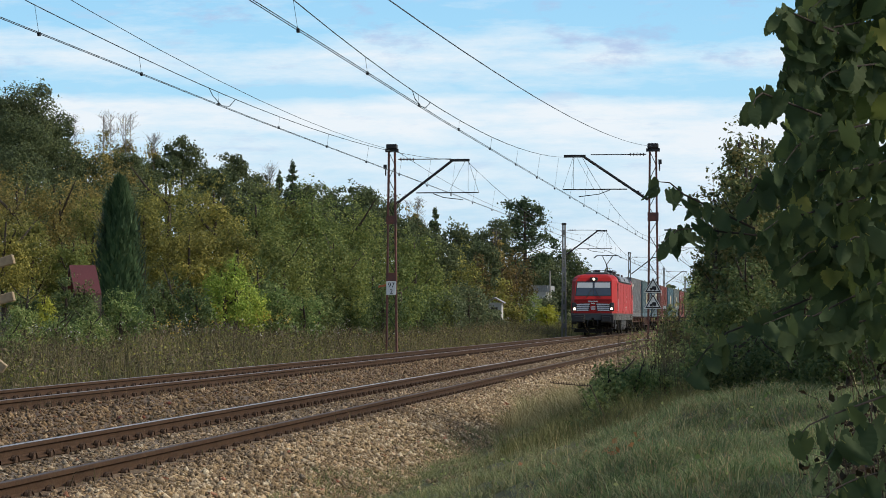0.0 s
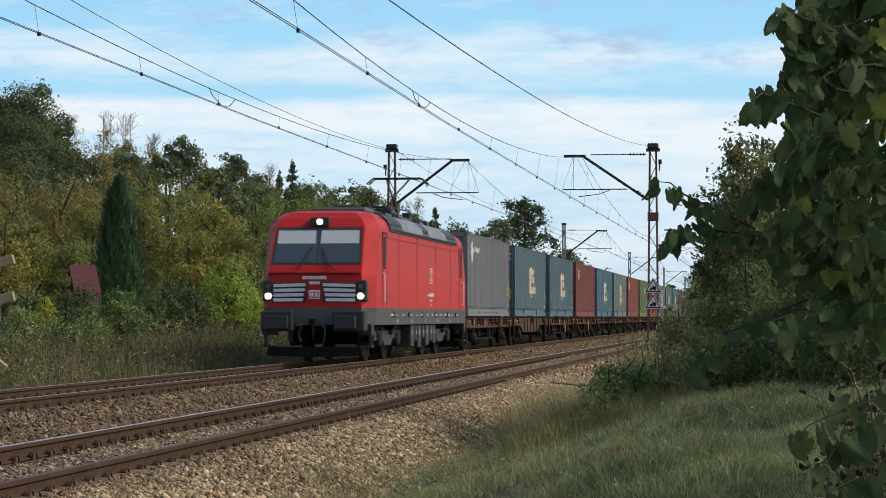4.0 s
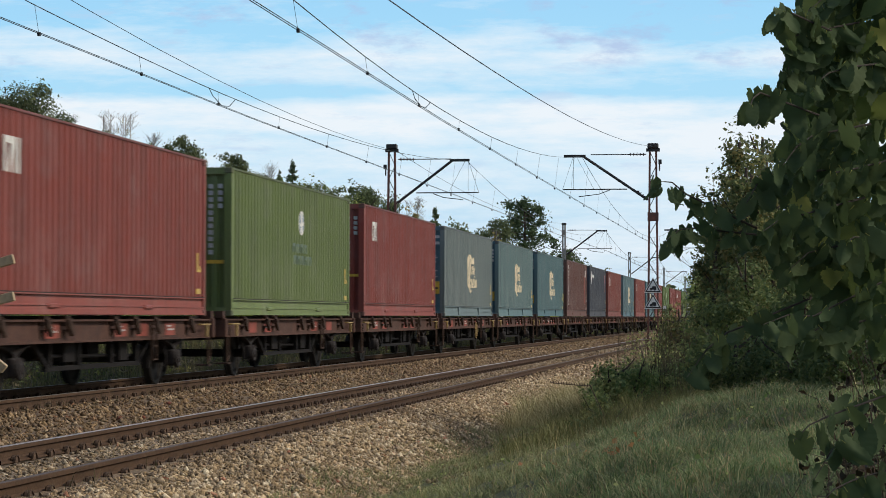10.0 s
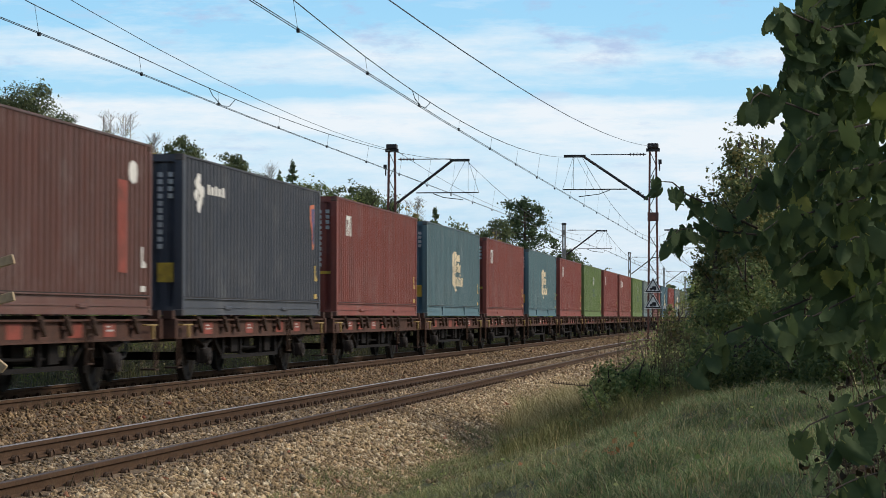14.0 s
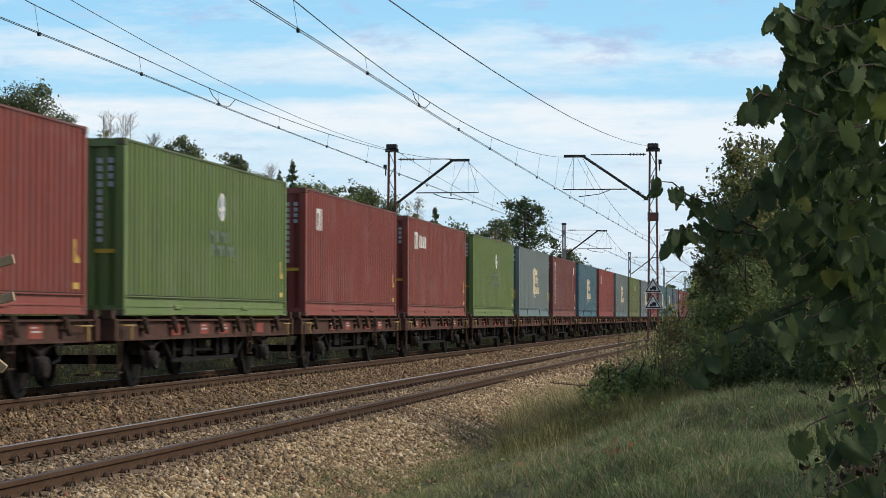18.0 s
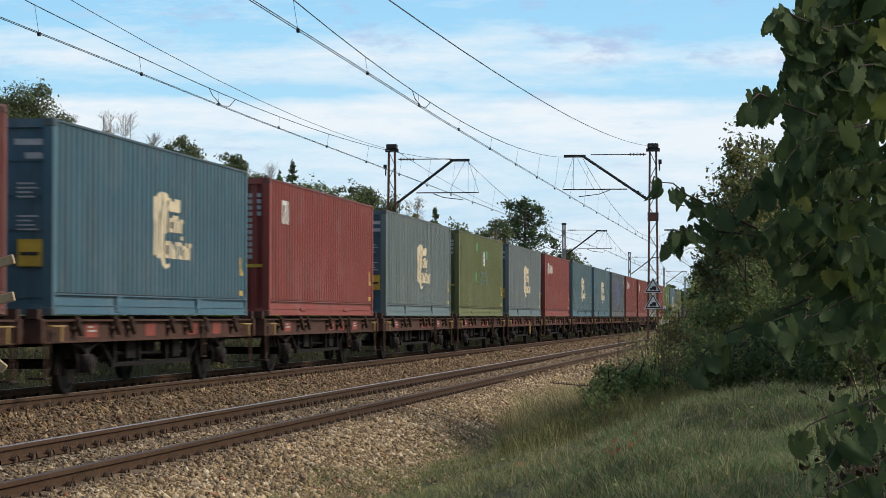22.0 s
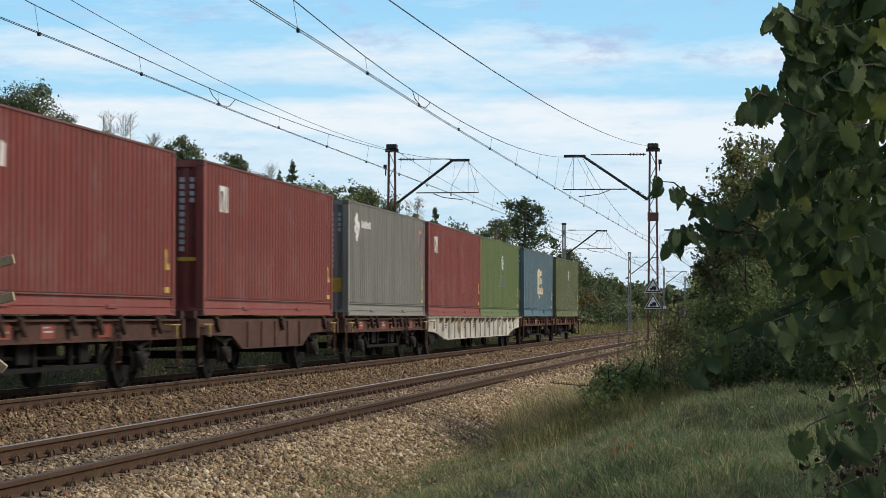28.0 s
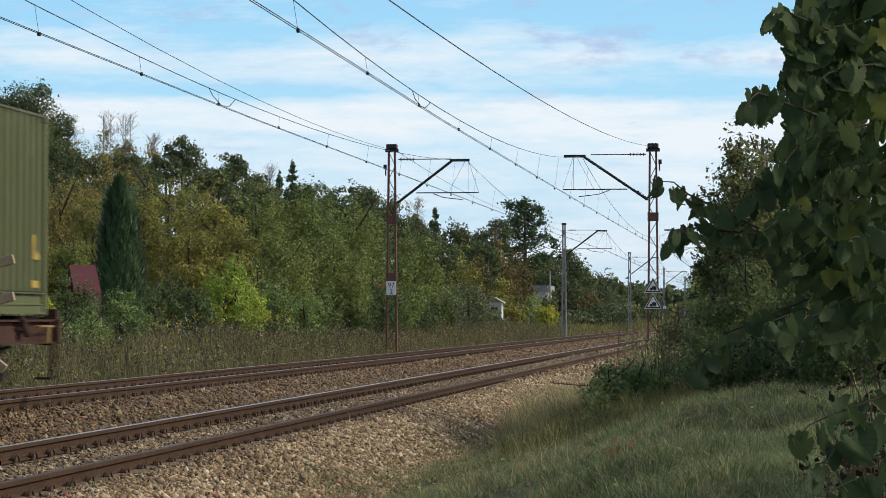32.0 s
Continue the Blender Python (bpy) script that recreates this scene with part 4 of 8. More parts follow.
RED, BROWN = (0.222, 0.049, 0.033), (0.115, 0.045, 0.033)
BRIGHT = (0.235, 0.045, 0.031)
TEAL, BLUE, PALE = (0.090, 0.158, 0.178), (0.068, 0.154, 0.196), (0.165, 0.200, 0.192)
GREEN, OLIVE, DARKGREEN = (0.128, 0.180, 0.048), (0.135, 0.152, 0.046), (0.108, 0.118, 0.040)
GREY, SLATE, STEELY = (0.180, 0.184, 0.198), (0.046, 0.052, 0.066), (0.230, 0.215, 0.188)
TRAIN = [
    (GREY, "front", "grey", "faded grey"), (TEAL, "doors", "teal", "dull teal"), (TEAL, "front", "teal", "dull teal"), (RED, "front", "red", "dusty red"),
    (BLUE, "front", "teal", "teal blue"), (PALE, "front", "teal", "sun-bleached teal"), (RED, "front", "red", "dusty red"), (GREEN, "front", "green", "grass green"),
    (BRIGHT, "front", "red", "bright red"), (PALE, "doors", "teal", "grimy grey teal"), ((0.125, 0.185, 0.185), "front", "teal", "dull teal"), (TEAL, "front", "teal", "teal blue"),
    (BROWN, "doors", "brown", "rusty brown"), (SLATE, "front", "grey", "dark slate"), (RED, "front", "red", "dusty red"), (TEAL, "front", "teal", "dull teal"),
    (RED, "front", "red", "dusty red"), (TEAL, "front", "teal", "dull teal"), (RED, "front", "red", "dusty red"), (GREEN, "front", "green", "grass green"),
    (BRIGHT, "front", "red", "bright red"), (RED, "front", "red_words", "dusty red"), (GREEN, "front", "green", "grass green"), (PALE, "doors", "teal", "faded teal"),
    ((0.170, 0.052, 0.038), "doors", "brown", "rusty red-brown"), (BLUE, "doors", "teal", "teal blue"), (BRIGHT, "front", "red", "bright red"), (PALE, "doors", "teal", "sun-bleached teal"),
    (OLIVE, "front", "green", "dirty green"), (PALE, "doors", "teal", "faded teal"), (RED, "front", "red_words", "dusty red"), (TEAL, "front", "teal", "dull teal"),
    (TEAL, "front", "teal", "dull teal"), ((0.118, 0.128, 0.135), "front", "navy", "blue grey"), (BRIGHT, "front", "red_words", "bright red"), (BRIGHT, "front", "red", "bright red"),
    (STEELY, "front", "grey", "pale grey"), (BRIGHT, "front", "red", "bright red"), (GREEN, "front", "green", "grass green"), (TEAL, "doors", "teal", "grimy teal"),
    (DARKGREEN, "front", "green", "mossy dark green"),
]


def container_place(i):
    """Leading end of the i-th container along the track when the clip begins."""
    if i <= 36:
        return 173.85 + 14.94 * i
    return {37: 725.35, 38: 738.25, 39: 753.05, 40: 767.9}[i]


rnd = random.Random(11)
for i, (colour, end_kind, logo, words) in enumerate(TRAIN):
    s = container_place(i)
    j = rnd.uniform(0.92, 1.08)
    container(tuple(c * j * rnd.uniform(0.96, 1.04) for c in colour), end_kind, logo, words + " corrugated steel container riding on a railway wagon", s)
    if i == 37:
        VEHICLE_KEYS.append((long_wagon(), s + 12.87))
    elif i != 38:
        deep = i in (1, 35)
        VEHICLE_KEYS.append((flat_wagon(deep, rnd, "two-axle container wagon with " + ("a deep brown plate frame" if deep else "a grimy brown frame and red patches")), s + hl))


# ---- locomotive ----
M_LOCO_RED = plain("loco_red_paint", (0.43, 0.018, 0.014), 0.5, var=0.12, scale=1.5, dirt=(0.25, 0.03, 0.025), dirt_amount=0.4, bump_s=0.02)
M_LOCO_GREY = plain("loco_grey_paint", (0.085, 0.092, 0.092), 0.5, var=0.15, scale=1.5, dirt=(0.06, 0.055, 0.05), dirt_amount=0.6, bump_s=0.03)
M_LOCO_DARK = plain("loco_dark_grey", (0.020, 0.021, 0.023), 0.5, var=0.2)
M_LOCO_ROOF = plain("loco_roof_grey", (0.09, 0.09, 0.09), 0.6, var=0.3)
M_SILVER = plain("loco_silver_strip", (0.62, 0.63, 0.65), 0.35, 0.2, var=0.08)
for m in (M_LOCO_RED, M_LOCO_GREY):  # matt, weathered lacquer
    m.node_tree.nodes["Principled BSDF"].inputs["Specular IOR Level"].default_value = 0.25
M_ROOF_LIGHT = plain("loco_light_grey", (0.19, 0.195, 0.20), 0.5, var=0.15, scale=1.5, dirt=(0.09, 0.085, 0.08), dirt_amount=0.5)
M_SEAM = plain("panel_seam", (0.30, 0.014, 0.012), 0.6)
M_DARK_PANE = plain("dark_cab_glass", (0.012, 0.013, 0.015), 0.6)
M_DARK_PANE.node_tree.nodes["Principled BSDF"].inputs["Specular IOR Level"].default_value = 0.15
M_GLASS, _nt, _bs = nodes_of("windscreen_glass")
_bs.inputs["Base Color"].default_value = (0.05, 0.065, 0.08, 1)
_bs.inputs["Roughness"].default_value = 0.06
_bs.inputs["Specular IOR Level"].default_value = 0.9
M_LAMP = glow("headlight_glow", (1.0, 0.86, 0.62), 2.4)
M_BLIND = plain("pale_blind", (0.45, 0.47, 0.47), 0.7, var=0.1)

LOCO_S = 152.3                          # front buffers when the clip begins
LH = 9.6                               # half length of the body


def body_ring(z, half, w, chamfer_y, chamfer_x):
    """Plan outline of the body at one height, both ends alike."""
    a, c = w - chamfer_x, half - chamfer_y
    return [(-a, -half, z), (a, -half, z), (w, -c, z), (w, c, z), (a, half, z), (-a, half, z), (-w, c, z), (-w, -c, z)]


def locomotive():
    root = thing("electric_locomotive", "bright red electric locomotive with grey skirt and lit headlights", "locomotive")
    rings = [body_ring(1.42, LH, 1.48, 0.75, 0.26), body_ring(2.25, LH - 0.06, 1.48, 0.75, 0.26), body_ring(2.38, LH - 0.12, 1.48, 0.75, 0.27),
             body_ring(3.52, LH - 0.76, 1.46, 0.6, 0.28), body_ring(3.74, LH - 0.95, 1.36, 0.5, 0.3), body_ring(3.90, LH - 1.2, 1.15, 0.5, 0.3), body_ring(3.97, LH - 1.6, 0.9, 0.5, 0.3)]
    body = part("body", Shape().loft(rings), M_LOCO_RED, root, "glossy red steel body")
    skirt = [body_ring(0.98, LH + 0.02, 1.44, 0.72, 0.3), body_ring(1.42, LH + 0.03, 1.49, 0.74, 0.26)]
    part("skirt", Shape().loft(skirt), M_LOCO_GREY, root, "grey lower body band")
    roof = Shape().box(-0.85, 0.85, -6.6, 6.6, 3.9, 4.0)
    for y in (-5.6, -2.2, 0.8, 3.6):
        roof.soft_box(-0.75, 0.75, y - 0.7, y + 0.7, 4.0, 4.14, 0.04)
    part("roof_hood", roof, M_LOCO_ROOF, root)
    slope = [(1.468, 3.55), (1.372, 3.75), (1.175, 3.92), (1.19, 3.95), (1.40, 3.775), (1.488, 3.56)]
    for sx in (-1, 1):
        sl = [(sx * a, c) for a, c in slope]
        for a, b, dark in ((-6.7, -5.6, 1), (-5.55, -4.5, 1), (-4.45, -3.5, 0), (-3.45, -0.6, 0), (-0.55, 0.55, 1), (0.6, 3.4, 0), (3.45, 4.35, 0), (4.4, 5.5, 1), (5.55, 6.7, 1)):
            part("roof_grille" if dark else "roof_panel", Shape().prism(sl, 'y', a, b), M_LOCO_DARK if dark else M_ROOF_LIGHT, root, "dark ventilation grille" if dark else "light grey sloping roof panel")
            for q in range(4 if dark else 0):
                part("grille_rib", Shape().prism([(sx * 1.46, 3.63), (sx * 1.36, 3.80), (sx * 1.375, 3.815), (sx * 1.475, 3.645)], 'y', a + 0.12 + q * 0.24, a + 0.16 + q * 0.24), M_LOCO_ROOF, root)
        part("gutter_strip", Shape().box(min(sx * 1.44, sx * 1.50), max(sx * 1.44, sx * 1.50), -6.7, 6.7, 3.47, 3.55), M_LOCO_DARK, root, "dark louvred strip under the roof edge")
        for q in range(26 if sx > 0 else 0):
            part("louvre", Shape().box(min(sx * 1.495, sx * 1.508), max(sx * 1.495, sx * 1.508), -6.5 + q * 0.5, -6.2 + q * 0.5, 3.49, 3.53), M_UNDER, root)
        for y in (-5.2, -1.9, 1.9, 5.2):
            part("panel_seam", Shape().box(min(sx * 1.476, sx * 1.4835), max(sx * 1.476, sx * 1.4835), y, y + 0.025, 1.43, 3.45), M_SEAM, root)
        part("panel_seam", Shape().box(min(sx * 1.472, sx * 1.4825), max(sx * 1.472, sx * 1.4825), -6.9, 6.9, 3.28, 3.30), M_SEAM, root)
    for x, y, w, d, h in ((0.5, -1.6, 0.5, 0.8, 0.32), (-0.4, -0.6, 0.4, 0.5, 0.4), (0.3, 0.9, 0.35, 0.7, 0.3), (0.6, 5.3, 0.3, 0.6, 0.22), (-0.5, 6.0, 0.4, 0.5, 0.25), (0.55, 2.2, 0.25, 0.5, 0.35)):
        part("roof_equipment", Shape().soft_box(x - w / 2, x + w / 2, y - d / 2, y + d / 2, 4.0, 4.0 + h, 0.03), M_LOCO_DARK, root)
        for q in (-0.3, 0.3):
            part("roof_insulator", Shape().tube((x + 0.3, y + q, 4.0), (x + 0.3, y + q, 4.16), 0.05, 0.04, 8), M_INSUL, root)
    part("roof_bar", Shape().path([(0.8, -3.0, 4.32), (0.8, 0.5, 4.34), (0.7, 2.6, 4.3)], 0.025, 6), M_MAST_DARK, root)
    for sy in (-1, 1):
        f = pose(0, 0, 0, 0, 0, 0 if sy < 0 else 180)

        def fpart(name, shape, mat, label=""):
            o = part(name, shape, mat, root, label)
            o.matrix_basis = f
            return o
        # the front leans back between z 2.38 and 3.45
        def fy(z, out=0.0):
            return -(LH - 0.12 - (z - 2.38) * 0.561) - out
        for sx in (-1, 1):
            x0, x1 = (0.015, 1.12) if sx > 0 else (-1.12, -0.015)
            x0t, x1t = (0.015, 1.06) if sx > 0 else (-1.06, -0.015)
            fpart("windscreen", Shape().add([(x0, fy(2.58, .012), 2.58), (x1, fy(2.58, .012), 2.58), (x1t, fy(3.46, .012), 3.46), (x0t, fy(3.46, .012), 3.46),
                                             (x0, fy(2.58, -.03), 2.58), (x1, fy(2.58, -.03), 2.58), (x1t, fy(3.46, -.03), 3.46), (x0t, fy(3.46, -.03), 3.46)],
                                            [(0, 1, 2, 3), (7, 6, 5, 4), (0, 4, 5, 1), (1, 5, 6, 2), (2, 6, 7, 3), (3, 7, 4, 0)]), M_GLASS, "dark windscreen pane")
            fpart("sun_blind", Shape().add([(x0 + .05, fy(3.08, .016), 3.08), (x1 - .05, fy(3.08, .016), 3.08), (x1 - .07, fy(3.42, .016), 3.42), (x0 + .05, fy(3.42, .016), 3.42),
                                            (x0 + .05, fy(3.08, .008), 3.08), (x1 - .05, fy(3.08, .008), 3.08), (x1 - .07, fy(3.42, .008), 3.42), (x0 + .05, fy(3.42, .008), 3.42)],
                                           [(0, 1, 2, 3), (7, 6, 5, 4), (0, 4, 5, 1), (1, 5, 6, 2), (2, 6, 7, 3), (3, 7, 4, 0)]), M_BLIND)
            fpart("wiper", Shape().path([(sx * 0.5, fy(2.4, .05), 2.4), (sx * 0.35, fy(2.55, .05), 2.55), (sx * 0.12, fy(3.0, .04), 3.0)], 0.018, 5), M_SEAL)
            def band(x_in, x_out, z_in, z_out, hgt):
                return [(sx * x_in, z_in), (sx * x_out, z_out), (sx * x_out, z_out + hgt), (sx * x_in, z_in + hgt)]
            fpart("grille_backing", Shape().prism([(sx * 0.24, 1.57), (sx * 1.1, 1.56), (sx * 1.1, 2.04), (sx * 0.18, 2.08)], 'y', -LH - 0.012, -LH + 0.1), M_SEAL, "black front grille")
            for k in range(4):
                z = 1.585 + k * 0.122
                fpart("grille_strip", Shape().prism(band(0.30 - 0.025 * k, 1.06, z + 0.01 * k * 0.6, z - 0.006, 0.082), 'y', -LH - 0.03, -LH + 0.1), M_SILVER, "silver front trim strip")
            fpart("lamp_housing", Shape().soft_box(min(sx * 1.09, sx * 1.36), max(sx * 1.09, sx * 1.36), -LH - 0.0, -LH + 0.35, 1.58, 2.12, 0.03), M_LOCO_DARK)
            fpart("headlight", Shape().tube((sx * 1.2, -LH - 0.03, 1.72), (sx * 1.2, -LH + 0.05, 1.72), 0.085, n=14), M_LAMP if sy < 0 else M_DARK_PANE, "round headlight")
            fpart("marker_light", Shape().tube((sx * 1.2, -LH - 0.02, 1.97), (sx * 1.2, -LH + 0.05, 1.97), 0.06, n=12), M_GLASS)
            fpart("buffer", Shape().tube((sx * 0.875, -LH - 0.02, 1.05), (sx * 0.875, -LH - 0.42, 1.05), 0.13, 0.11, 12).soft_box(sx * 0.875 - 0.28, sx * 0.875 + 0.28, -LH - 0.47, -LH - 0.40, 0.88, 1.22, 0.02), M_LOCO_DARK)
            fpart("crash_box", Shape().soft_box(min(sx * 0.52, sx * 1.35), max(sx * 0.52, sx * 1.35), -LH - 0.25, -LH + 0.2, 0.82, 1.34, 0.03), M_LOCO_DARK)
            fpart("hose", Shape().path([(sx * 0.3, -LH - 0.1, 1.0), (sx * 0.34, -LH - 0.3, 0.8), (sx * 0.3, -LH - 0.3, 0.55)], 0.03, 6), M_SEAL)
            fpart("side_window", Shape().box(min(sx * 1.46, sx * 1.492), max(sx * 1.46, sx * 1.492), -LH + 1.82, -LH + 2.16, 2.45, 3.3), M_DARK_PANE, "narrow dark door window")
            fpart("cab_door", Shape().box(min(sx * 1.475, sx * 1.487), max(sx * 1.475, sx * 1.487), -LH + 1.75, -LH + 2.35, 1.5, 3.3), M_LOCO_RED)
            for ya in (1.70, 2.36):
                fpart("door_seam", Shape().box(min(sx * 1.47, sx * 1.4885), max(sx * 1.47, sx * 1.4885), -LH + ya, -LH + ya + 0.035, 1.45, 3.4), M_SEAL)
            fpart("door_seam", Shape().box(min(sx * 1.47, sx * 1.4885), max(sx * 1.47, sx * 1.4885), -LH + 1.70, -LH + 2.39, 3.38, 3.42), M_SEAL)
            fpart("door_rail", Shape().path([(sx * 1.5, -LH + 1.7, 1.55), (sx * 1.54, -LH + 1.7, 1.6), (sx * 1.54, -LH + 1.7, 2.3), (sx * 1.5, -LH + 1.7, 2.35)], 0.018, 6), M_SILVER)
        fpart("window_surround", Shape().add([(-1.17, fy(2.53, .006), 2.53), (1.17, fy(2.53, .006), 2.53), (1.11, fy(3.5, .006), 3.5), (-1.11, fy(3.5, .006), 3.5),
                                              (-1.17, fy(2.53, -.04), 2.53), (1.17, fy(2.53, -.04), 2.53), (1.11, fy(3.5, -.04), 3.5), (-1.11, fy(3.5, -.04), 3.5)],
                                             [(0, 1, 2, 3), (7, 6, 5, 4), (0, 4, 5, 1), (1, 5, 6, 2), (2, 6, 7, 3), (3, 7, 4, 0)]), M_SEAL, "black windscreen surround")
        fpart("top_light_panel", Shape().soft_box(-0.25, 0.25, fy(3.5, .05), fy(3.5, -.3), 3.53, 3.76, 0.02), M_LOCO_DARK)
        fpart("top_headlight", Shape().tube((0, fy(3.5, .07), 3.645), (0, fy(3.5, 0), 3.645), 0.08, n=14), M_LAMP if sy < 0 else M_GLASS, "round top light")
        fpart("logo_plate", Shape().soft_box(-0.14, 0.14, -LH - 0.015, -LH + 0.05, 1.645, 1.865, 0.008), M_SIGN_WHITE, "plain white framed plate")
        fpart("logo_plate_fill", Shape().box(-0.11, 0.11, -LH - 0.018, -LH + 0.05, 1.675, 1.835), M_LOCO_RED)
        for a, c in ((-0.09, -0.02), (0.02, 0.09)):
            fpart("logo_bar", Shape().box(a, c, -LH - 0.021, -LH + 0.05, 1.70, 1.81), M_SIGN_WHITE)
        fpart("nose_seam", Shape().box(-1.2, 1.2, -LH + 0.02, -LH + 0.1, 2.30, 2.325), M_SEAM)
        for k in range(9):
            fpart("number_bar", Shape().box(-0.31 + k * 0.07, -0.26 + k * 0.07, -LH + 0.02, -LH + 0.1, 2.15, 2.235), M_SIGN_WHITE)
        for k in range(4):
            fpart("number_bar", Shape().box(-0.13 + k * 0.07, -0.08 + k * 0.07, -LH + 0.015, -LH + 0.1, 2.02, 2.095), M_SIGN_WHITE)
        fpart("draw_hook", Shape().box(-0.08, 0.08, -LH - 0.35, -LH + 0.1, 0.98, 1.14).path([(0, -LH - 0.3, 1.0), (0.05, -LH - 0.42, 0.9), (0.05, -LH - 0.42, 0.6)], 0.03), M_UNDER)
        fpart("snow_plough", Shape().prism([(-1.25, 0.2), (1.25, 0.2), (1.2, 0.42), (-1.2, 0.42)], 'y', -LH + 0.02, -LH + 0.1).prism([(-1.25, 0.2), (0, 0.16), (1.25, 0.2), (0, 0.3)], 'y', -LH - 0.1, -LH + 0.02), M_UNDER)
        for sx in (-1, 1):
            fpart("step", Shape().box(min(sx * 1.1, sx * 1.42), max(sx * 1.1, sx * 1.42), -LH + 0.35, -LH + 0.75, 0.72, 1.0).box(min(sx * 1.1, sx * 1.42), max(sx * 1.1, sx * 1.42), -LH + 0.4, -LH + 0.7, 0.40, 0.46).box(min(sx * 1.36, sx * 1.40), max(sx * 1.36, sx * 1.40), -LH + 0.42, -LH + 0.46, 0.42, 0.9).box(min(sx * 1.36, sx * 1.40), max(sx * 1.36, sx * 1.40), -LH + 0.64, -LH + 0.68, 0.42, 0.9), M_LOCO_DARK)
    for sx in (-1, 1):
        if sx < 0:
            continue
        x = sx * 1.489
        part("logo_frame", Shape().box(min(x, x * 1.003), max(x, x * 1.003), 0.56, 1.16, 2.18, 2.63), M_MARK, root, "plain white square outline")
        part("logo_fill", Shape().box(min(x, x * 1.005), max(x, x * 1.005), 0.60, 1.12, 2.21, 2.60), M_LOCO_RED, root)
        for a, b in ((0.66, 0.83), (0.90, 1.06)):
            part("logo_bar", Shape().box(min(x, x * 1.007), max(x, x * 1.007), a, b, 2.25, 2.56), M_MARK, root)
            part("logo_gap", Shape().box(min(x, x * 1.009), max(x, x * 1.009), a + 0.05, b - 0.05, 2.30, 2.51), M_LOCO_RED, root)
        for k in range(11):
            part("number_bar", Shape().box(min(x, x * 1.003), max(x, x * 1.003), 0.20 + k * 0.115, 0.28 + k * 0.115, 1.78 if k > 2 else 1.80, 1.90 if k > 2 else 1.86), M_MARK, root)
        for k in range(5):
            part("number_bar", Shape().box(min(x, x * 1.003), max(x, x * 1.003), 0.60 + k * 0.1, 0.67 + k * 0.1, 1.64, 1.71), M_MARK, root)
        for k in range(3):
            part("number_bar", Shape().box(min(x, x * 1.003), max(x, x * 1.003), 0.72 + k * 0.1, 0.79 + k * 0.1, 1.51, 1.57), M_MARK, root)
        xs = sx * 1.482
        r = random.Random(12)
        y = -6.6
        while y < 6.8:
            w = r.uniform(0.03, 0.065)
            for q in range(r.randrange(3, 9)):
                part("marking_bar", Shape().box(min(xs, xs * 1.006), max(xs, xs * 1.006), y, y + w, 1.22, 1.22 + w * 1.1), M_YELLOW if r.random() < 0.07 else M_MARK, root)
                y += w * 1.4
            y += r.uniform(0.3, 1.0)
        for y in (-6.0, -3.4, -0.8, 1.8, 4.4, 6.4):
            part("skirt_hatch", Shape().tube((xs * 0.99, y, 1.25), (xs * 1.006, y, 1.25), 0.08, n=10), M_UNDER, root)
            part("small_plate", Shape().box(min(xs, xs * 1.005), max(xs, xs * 1.005), y + 0.5, y + 0.62, 1.03, 1.12), M_MARK, root)
        for a, b, z0 in ((-2.3, -1.75, 0.34), (-1.5, -1.2, 0.5), (-0.9, -0.35, 0.3), (0.0, 0.25, 0.55), (0.6, 1.2, 0.34), (1.5, 1.9, 0.48), (2.1, 2.5, 0.4)):
            part("equipment_box", Shape().soft_box(min(sx * 0.95, sx * 1.38), max(sx * 0.95, sx * 1.38), a, b, z0, 0.98, 0.03), M_LOCO_DARK, root)
            part("small_plate", Shape().box(min(sx * 1.38, sx * 1.386), max(sx * 1.38, sx * 1.386), a + 0.1, a + 0.18, 0.7, 0.8), M_MARK, root)
    for cy in (-5.1, 5.1):
        bog = Shape()
        for sx in (-1, 1):
            bog.prism([(cy - 2.2, 0.82), (cy - 2.2, 0.55), (cy - 0.9, 0.62), (cy - 0.5, 0.42), (cy + 0.5, 0.42), (cy + 0.9, 0.62), (cy + 2.2, 0.55), (cy + 2.2, 0.82)], 'x', sx * 1.02, sx * 1.16)
        bog.box(-1.0, 1.0, cy - 0.4, cy + 0.4, 0.45, 0.9)
        part("bogie_frame", bog, M_LOCO_DARK, root, "dark grey bogie frame")
        for dy in (-1.5, 1.5):
            for sx in (-1, 1):
                w = part("wheel", LOCO_WHEEL, None, root)
                w.matrix_basis = pose(sx * 0.75, cy + dy, 0.6, 0, 0, 0 if sx > 0 else 180)
                part("axle_box", Shape().soft_box(min(sx * 1.0, sx * 1.24), max(sx * 1.0, sx * 1.24), cy + dy - 0.2, cy + dy + 0.2, 0.42, 0.78, 0.04), M_STEEL, root)
                for sp in (-0.34, 0.34):
                    part("coil_spring", Shape().tube((sx * 1.1, cy + dy + sp, 0.6), (sx * 1.1, cy + dy + sp, 0.95), 0.09, n=10), M_STEEL, root)
            part("axle", Shape().tube((-1.05, cy + dy, 0.6), (1.05, cy + dy, 0.6), 0.09, n=12), M_WHEEL, root)
        part("damper", Shape().tube((1.2, cy + 0.2, 0.75), (1.2, cy + 1.1, 0.95), 0.06, n=8), M_STEEL, root)
    # raised pantograph towards the rear, folded one in front
    py = 3.6
